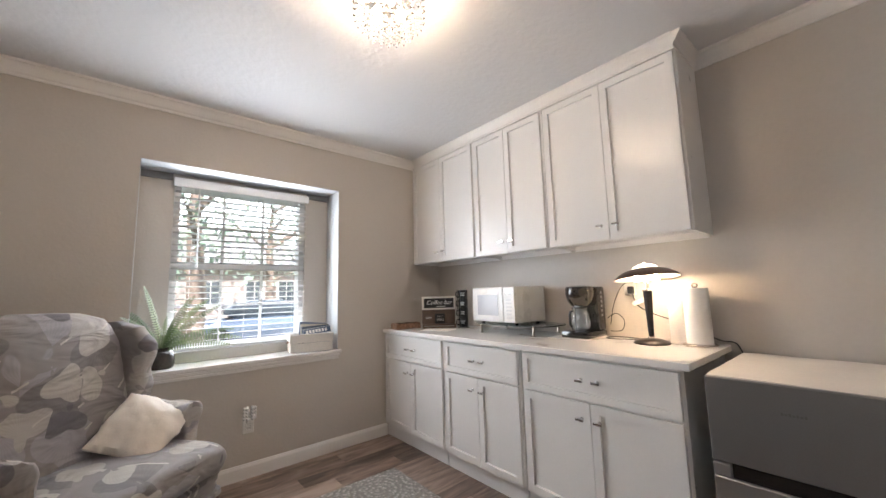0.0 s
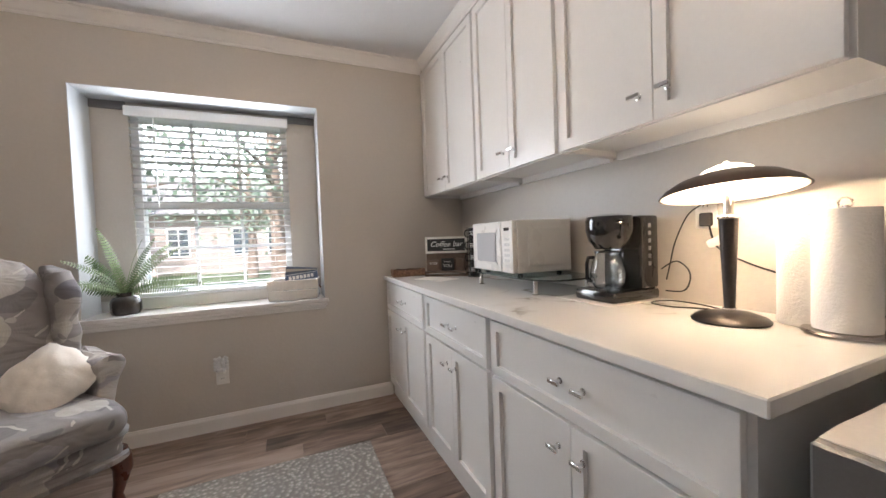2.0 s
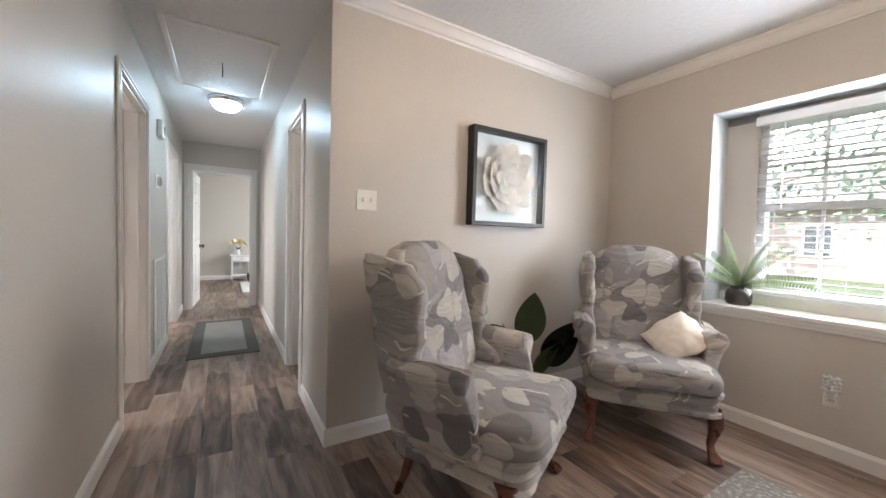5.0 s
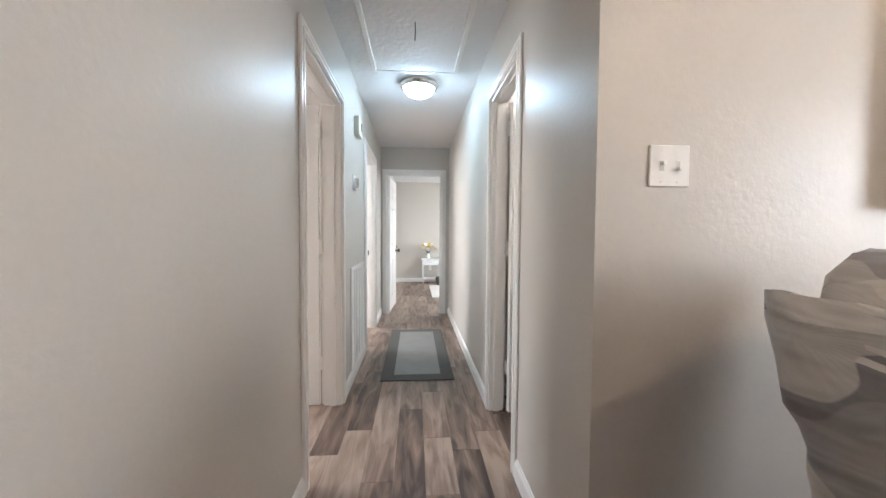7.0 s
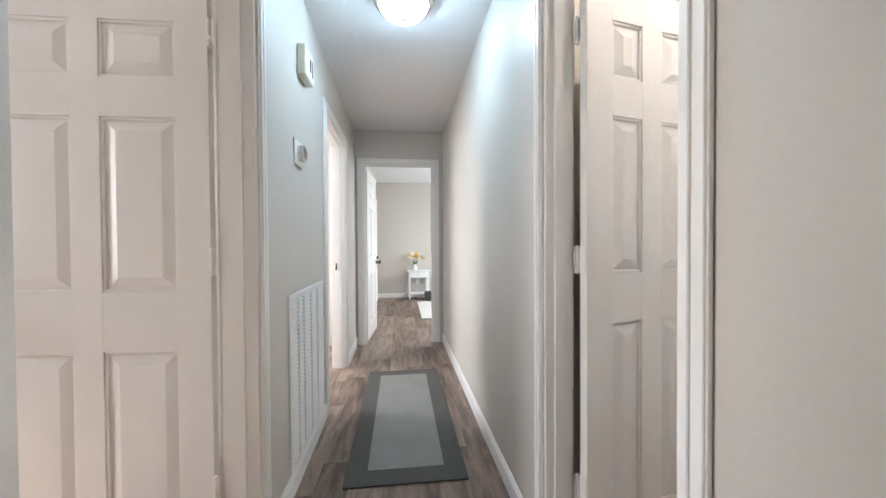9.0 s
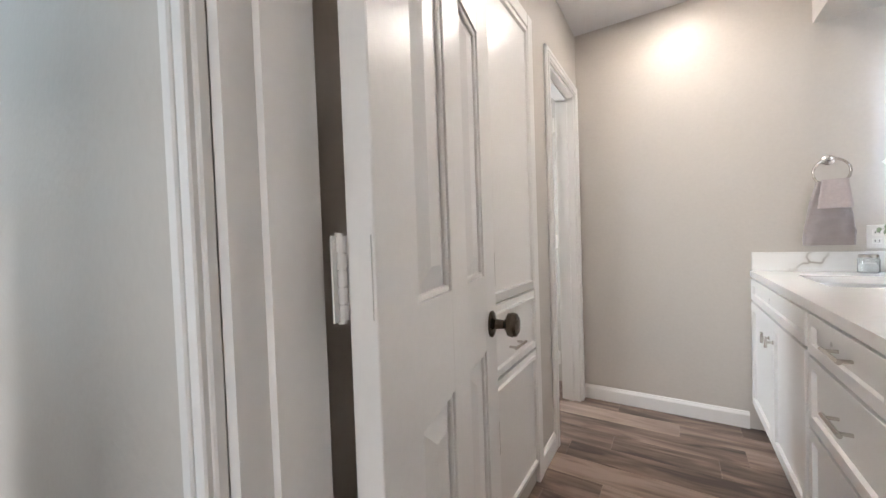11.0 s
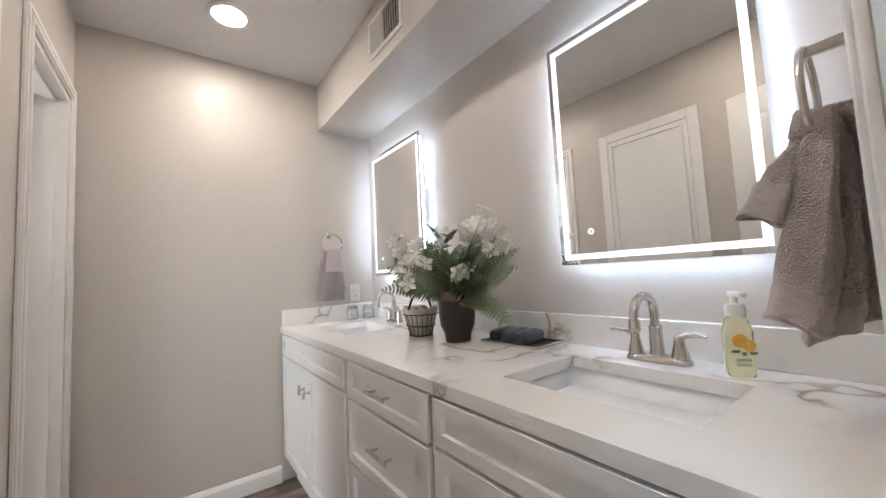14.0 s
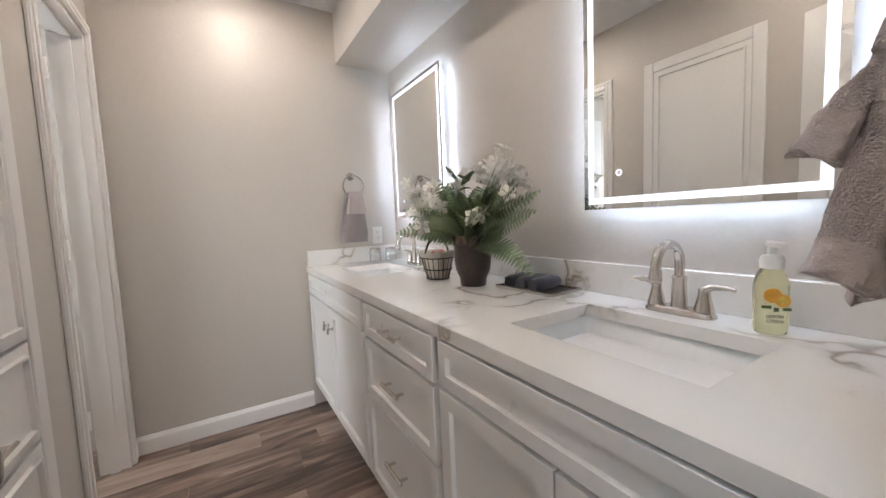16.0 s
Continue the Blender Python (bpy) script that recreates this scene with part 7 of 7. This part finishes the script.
def draped(bm, cx, cy, ztop, zbot, ax, out, hw, hd, folds, phase, flare=1.0, hem=True):
    """A hanging bundle of cloth, gathered at the top; ax is its wide axis and out its thin axis."""
    ax, out = Vector(ax), Vector(out)
    rings = []
    for k in range(30):
        t = k / 29
        z = ztop + (zbot - ztop) * t
        w = hw * (0.30 + 0.70 * min(1, t * 1.7) ** 0.7) * (1 + 0.10 * (flare - 1) * t)
        d = hd * (0.55 + 0.45 * min(1, t * 1.6))
        ring = []
        for i in range(56):
            a = 2 * math.pi * i / 56
            f = 1 + 0.42 * min(1, t * 2.5) * math.sin(folds * a + phase + 0.9 * t) + 0.16 * math.sin(2 * folds * a + 2.3 * phase)
            band = 1.04 if hem and 0.84 < t < 0.87 or t > 0.975 else 1.0
            ring.append(Vector((cx, cy, z + 0.018 * t * math.sin(2 * a + phase))) + ax * (w * math.cos(a) * f * band) + out * (d * math.sin(a) * f * band))
        rings.append(ring)
    return loft(bm, rings)


def towel_ring(cx, cy, cz, wall_dir, r, label, reach=0.055):
    """A ring in the plane of its wall, hung from a post; wall_dir points off the wall."""
    o = Vector(wall_dir)
    side = Vector((1, 0, 0))
    tr = thing("towel_ring", (cx, cy, cz), label, "towel ring")
    c = Vector((cx, cy, cz))
    bm = bmesh.new()
    sweep(bm, [c + o * reach + side * r * math.sin(a) + Vector((0, 0, -r + r * math.cos(a))) for a in np.linspace(0, 2 * math.pi, 33)[:-1]], 0.0055, 10, True)
    part("ring", bm, CHROME, tr, smooth=True)
    bm = bmesh.new()
    lathe(bm, [(0.0, 0.0005), (0.026, 0.0005), (0.026, 0.006), (0.018, 0.012), (0.011, 0.016), (0.009, reach - 0.005), (0.012, reach + 0.001), (0.010, reach + 0.009), (0.0, reach + 0.011)], 22, m=Matrix.Translation(c) @ o.to_track_quat("Z", "Y").to_matrix().to_4x4())
    part("post", bm, CHROME, tr, smooth=True)
    return tr


towel_ring(-1.17, 3.22, 1.445, (0, -1, 0), 0.066, "brushed nickel towel ring on the end wall")
tw = thing("hand_towel", (-1.17, 3.15, 1.02), "grey folded hand towel hanging through the ring", "towel")
bm = bmesh.new()
rings = []
for k in range(26):
    t = k / 25
    z = 1.335 - 0.315 * t
    w = 0.050 + 0.042 * min(1, t * 1.3) ** 0.9
    rings.append([Vector((-1.175 - 0.006 * t, 3.165, z)) + Vector((w * math.copysign(abs(math.cos(a)) ** 0.6, math.cos(a)) * (1 + 0.04 * math.sin(5 * a)), (0.022 + 0.008 * math.sin(4 * a + 3 * t)) * math.sin(a), 0)) for a in np.linspace(0, 2 * math.pi, 41)[:-1]])
loft(bm, rings)
rumple(bm, 0.004, 30)
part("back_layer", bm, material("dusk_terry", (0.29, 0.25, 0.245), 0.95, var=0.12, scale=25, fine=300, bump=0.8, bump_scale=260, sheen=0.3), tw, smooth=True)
bm = bmesh.new()
rings = []
for k in range(16):
    t = k / 15
    z = 1.342 - 0.14 * t
    w = 0.045 + 0.018 * t
    rings.append([Vector((-1.165, 3.138, z)) + Vector((w * math.copysign(abs(math.cos(a)) ** 0.6, math.cos(a)), (0.016 + 0.004 * math.sin(4 * a)) * math.sin(a), 0)) for a in np.linspace(0, 2 * math.pi, 33)[:-1]])
loft(bm, rings)
rumple(bm, 0.003, 30, 4)
part("front_layer", bm, material("pale_mauve_terry", (0.47, 0.40, 0.385), 0.95, var=0.08, bump=0.8, bump_scale=230, sheen=0.3), tw, "paler mauve front layer", True)

towel_ring(-1.158, 0.878, 1.478, (0, 1, 0), 0.074, "brushed nickel towel ring on the wall by the door", 0.085)
tw = thing("hand_towel", (-1.14, 0.95, 1.0), "thick grey terry hand towel pulled through the ring with woven hems", "towel")
HEMM = material("grey_woven_hem", (0.48, 0.42, 0.405), 0.9, var=0.08, scale=30, fine=300, bump=0.5, bump_scale=320, sheen=0.3)
ACROSS, TOWARD, GRIP = Vector((0.6, -0.8, 0)), Vector((-0.8, -0.6, 0)), Vector((-1.128, 0.94, 0))


def cloth_fall(rows, thick, folds, phase, sway, drop=0.0, t0=0.0, t1=1.0, swell=1.0):
    """A fall of folded cloth. Rows of (z, one side, other side, nearness); t0 to t1 picks a stretch of it."""
    bm = bmesh.new()
    table = [(k / (len(rows) - 1), *r) for k, r in enumerate(rows)]
    rings = []
    for k in range(30):
        t = t0 + (t1 - t0) * k / 29
        z, a, b, q = lerp_table(table, t)
        full = min(1.0, 0.35 + 2.2 * t)
        ring = []
        for i in range(64):
            w = 2 * math.pi * i / 64
            u = math.copysign(abs(math.cos(w)) ** 0.75, math.cos(w))
            pleat = sway * full * (math.sin(folds * math.pi * u * 0.5 + phase + 0.8 * t) + 0.4 * math.sin(folds * math.pi * u * 1.3 + 2 * phase))
            p = GRIP + ACROSS * ((a + b) / 2 + (b - a) / 2 * u * swell) + TOWARD * (q + pleat + thick * swell * math.sin(w))
            ring.append(p + Vector((0, 0, z + drop * u * t + 0.004 * math.sin(3 * w + phase) * t)))
        rings.append(ring)
    loft(bm, rings)
    rumple(bm, 0.008, 17, phase, (1, 1, 0.5))
    return rumple(bm, 0.0022, 70, phase)


FALLS = (("short_fall", [(1.376, -0.050, -0.022, 0.008), (1.318, -0.078, -0.040, 0.014), (1.262, -0.122, -0.078, 0.018), (1.205, -0.155, -0.094, 0.020)], 0.018, 1.6, 0.3, 0.005, -0.012, 0.70),
         ("long_fall", [(1.372, -0.046, -0.020, 0.022), (1.300, -0.078, -0.024, 0.034), (1.185, -0.100, -0.030, 0.040), (1.095, -0.122, -0.045, 0.042), (1.035, -0.145, -0.062, 0.044)], 0.020, 2.2, 1.2, 0.009, -0.020, 0.82),
         ("rear_fall", [(1.372, -0.040, 0.008, 0.000), (1.318, -0.045, 0.032, 0.004), (1.230, -0.050, 0.032, 0.008), (1.110, -0.060, 0.032, 0.008), (1.032, -0.075, 0.028, 0.006)], 0.022, 3.6, 2.4, 0.013, 0.030, 0.88),
         ("wall_side_fall", [(1.376, -0.014, 0.012, 0.024), (1.345, -0.006, 0.030, 0.028), (1.300, 0.006, 0.040, 0.028), (1.236, 0.012, 0.040, 0.026)], 0.018, 1.6, 4.0, 0.005, -0.010, 0.84))
for name, rows, thick, folds, phase, sway, drop, hem in FALLS:
    fall = part(name, cloth_fall(rows, thick, folds, phase, sway, drop), TERRY, tw, smooth=True)
    part("hem", cloth_fall(rows, thick, folds, phase, sway, drop, hem, 0.985, 1.03), HEMM, fall, "flat woven hem band", True)
bm = bmesh.new()
sweep(bm, [GRIP + ACROSS * a + TOWARD * q + Vector((0, 0, z)) for a, q, z in ((-0.062, 0.020, 1.335), (-0.048, 0.018, 1.366), (-0.034, 0.014, 1.362), (-0.018, 0.014, 1.366), (0.002, 0.016, 1.370), (0.020, 0.018, 1.348))], 0.02, 14, radii=[0.016, 0.019, 0.019, 0.021, 0.020, 0.017])
rumple(bm, 0.005, 30, 3)
part("fold_over_ring", bm, TERRY, tw, smooth=True)

# ---- outdoors ----
HAZE = material("bright_hazy_sky", (0.8, 0.85, 0.9), 0.9, var=0, emit=((0.80, 0.93, 1.0), 1.2))
solid("backdrop", boxes((-160, 160, 90, 90.5, -5, 90)), HAZE, "bright hazy sky far beyond the houses", "sky", "structure")
GRASS = material("lawn", (0.07, 0.10, 0.045), 0.9, var=0.4, scale=3, fine=40)
ASPH = material("drive_concrete", (0.26, 0.26, 0.26), 0.9, var=0.12)
solid("ground", boxes((-1500, 1500, 3.7, 2500, -0.55, -0.35)), GRASS, "green lawn outside the window", "lawn", "structure")
solid("road", boxes((-200, 200, 11.5, 16.5, -0.349, -0.33)), ASPH, "pale concrete street beyond the lawn", "road", "structure")
BRICK = material("house_brick_pink", (0.36, 0.30, 0.28), 0.9, var=0.2, scale=8, fine=60)
ROOFM = material("house_roof_shingle", (0.20, 0.19, 0.19), 0.9, var=0.2)
GLASSD = material("house_window_dark", (0.07, 0.09, 0.11), 0.1, var=0.1)
hs = thing("neighbour_house", (0, 26, -0.35), "pale pinkish brick house with dark windows across the street", "house")
part("wall", boxes((-9, 9, 24, 33, -0.35, 3.0)), BRICK, hs)
bm = bmesh.new()
vs_ = [bm.verts.new(p) for p in ((-9.6, 23.3, 2.9), (9.6, 23.3, 2.9), (9.6, 33.7, 2.9), (-9.6, 33.7, 2.9), (-7.5, 28.5, 5.6), (7.5, 28.5, 5.6))]
for f in ((0, 1, 5, 4), (2, 3, 4, 5), (1, 2, 5), (3, 0, 4), (3, 2, 1, 0)):
    bm.faces.new([vs_[i] for i in f])
part("roof", bm, ROOFM, hs)
for x in (-6.5, -4.2, -1.2, 0.6, 3.2, 5.4, 7.2):
    w = part("window", boxes((x - 0.45, x + 0.45, 23.95, 24.0, 0.7, 2.1)), GLASSD, hs)
    part("frame", boxes((x - 0.52, x - 0.45, 23.93, 24.0, 0.63, 2.17), (x + 0.45, x + 0.52, 23.93, 24.0, 0.63, 2.17), (x - 0.45, x + 0.45, 23.93, 24.0, 2.1, 2.17), (x - 0.45, x + 0.45, 23.93, 24.0, 0.63, 0.7), (x - 0.02, x + 0.02, 23.93, 23.949, 0.7, 2.1)), TRIM, w, "white frame")
CARP = material("parked_car_blue_grey", (0.18, 0.24, 0.32), 0.25, 0.3, var=0.05, coat=0.5)
car = thing("car", (3.3, 13.8, -0.33), "blue-grey parked car on the street", "car")
bm = bmesh.new()
loft(bm, [oval(3.3 + x, 13.8, -0.33 + 0.22 + h / 2 + 0.0, Y, Z, 0.85, h / 2, 20, 0.35) for x, h in ((-2.1, 0.45), (-1.9, 0.62), (-0.8, 0.68), (0.9, 0.70), (1.9, 0.62), (2.1, 0.42))])
part("body", bm, CARP, car, smooth=True)
bm = bmesh.new()
loft(bm, [oval(3.3 + x, 13.8, 0.78, Y, Z, 0.70, h, 20, 0.4) for x, h in ((-1.2, 0.05), (-0.7, 0.32), (0.5, 0.34), (1.2, 0.05))])
part("cabin", bm, GLASSD, car, "dark glass cabin", True)
for x in (-1.35, 1.35):
    for y in (13.0, 14.6):
        bm = bmesh.new()
        tube(bm, (3.3 + x, y - 0.1, -0.01), (3.3 + x, y + 0.1, -0.01), 0.32, seg=20)
        part("wheel", bm, GLOSSBLACK, car, smooth=True)
BARK = material("tree_bark", (0.20, 0.155, 0.125), 0.95, var=0.4, scale=10, bump=0.8, bump_scale=20)
LEAFT = material("tree_leaf", (0.20, 0.27, 0.20), 0.5, var=0.4, scale=2, rand=0.2)


def tree(x, y, h, r, seed, trunk=0.16):
    rng = random.Random(seed)
    t = thing("tree", (x, y, -0.35), "leafy garden tree with a brown trunk on the lawn", "tree", "garden trees")
    bm = bmesh.new()
    base = Vector((x, y, -0.4))
    sweep(bm, [base, base + Vector((0.05, 0, h * 0.25)), base + Vector((-0.05, 0.05, h * 0.5)), base + Vector((0.05, 0, h * 0.8))], 0.2, 10, radii=[trunk * 1.3, trunk, trunk * 0.75, trunk * 0.3])
    tips = []
    for k in range(11):
        a, z = rng.uniform(0, 6.28), rng.uniform(0.3, 0.8) * h
        s = base + Vector((0, 0, z))
        e = s + Vector((math.cos(a) * r * rng.uniform(0.5, 1), math.sin(a) * r * rng.uniform(0.5, 1), rng.uniform(0.05, 0.25) * h))
        sweep(bm, [s, (s + e) / 2 + Vector((0, 0, 0.15)), e], 0.05, 6, radii=[trunk * 0.4, trunk * 0.25, trunk * 0.08])
        tips += [e, (s + e) / 2]
    part("trunk", bm, BARK, t, smooth=True)
    verts, faces = [], []
    for tip in tips + [base + Vector((0, 0, h * 0.9))]:
        for k in range(85):
            p = tip + Vector((rng.gauss(0, r * 0.24), rng.gauss(0, r * 0.24), rng.gauss(0, r * 0.20))) - t.location
            u = Vector((rng.gauss(0, 1), rng.gauss(0, 1), rng.gauss(0, 1))).normalized() * rng.uniform(0.05, 0.11)
            w = u.orthogonal().normalized() * u.length * 0.55
            i = len(verts)
            verts += [p - u, p + w, p + u, p - w]
            faces.append((i, i + 1, i + 2, i + 3))
    me = bpy.data.meshes.new("crown")
    me.from_pydata([tuple(v) for v in verts], [], faces)
    me.materials.append(LEAFT)
    o = new("crown", me)
    o.parent = t


tree(0.9, 9.0, 6.5, 2.2, 1, 0.17)
tree(-3.2, 10.5, 7.0, 2.6, 2, 0.20)
tree(4.8, 18.5, 7.5, 2.8, 3, 0.2)
tree(-6.5, 19.0, 8.0, 3.0, 4, 0.2)
tree(-0.4, 19.5, 7.0, 2.6, 5, 0.18)
tree(8.5, 20.0, 8.0, 3.0, 6, 0.2)

# ---- floor planks ----
PW = 0.152
rng = random.Random(3)
meshes = {}


def plank_mesh(length):
    if length not in meshes:
        bm = bmesh.new()
        box(bm, -length / 2 + 0.0006, length / 2 - 0.0006, -PW / 2 + 0.0006, PW / 2 - 0.0006, -0.0024, 0.0, bevel=0.0011)
        meshes[length] = finish("plank", bm, FLOORM)
    return meshes[length]


ROOMS = [(-0.87, 2.36, -0.25, 3.18), (-5.15, -0.87, -0.25, 0.82), (-2.40, -1.40, 0.82, 3.22), (-8.65, -5.15, -1.0, 1.6)]
for i in range(28):
    y = -1.02 + (i + 0.5) * PW
    x = -8.66 - rng.uniform(0, 0.9)
    while x < 2.36:
        length = rng.choice((0.46, 0.61, 0.92, 1.22))
        a, b = max(x, -8.66), min(x + length, 2.37)
        x += length
        if b - a > 0.05 and any(b > r[0] and a < r[1] and y + PW / 2 > r[2] and y - PW / 2 < r[3] for r in ROOMS):
            o = new("plank", plank_mesh(round(b - a, 3)))
            o.parent = floor
            o.location = ((a + b) / 2, y, 0)
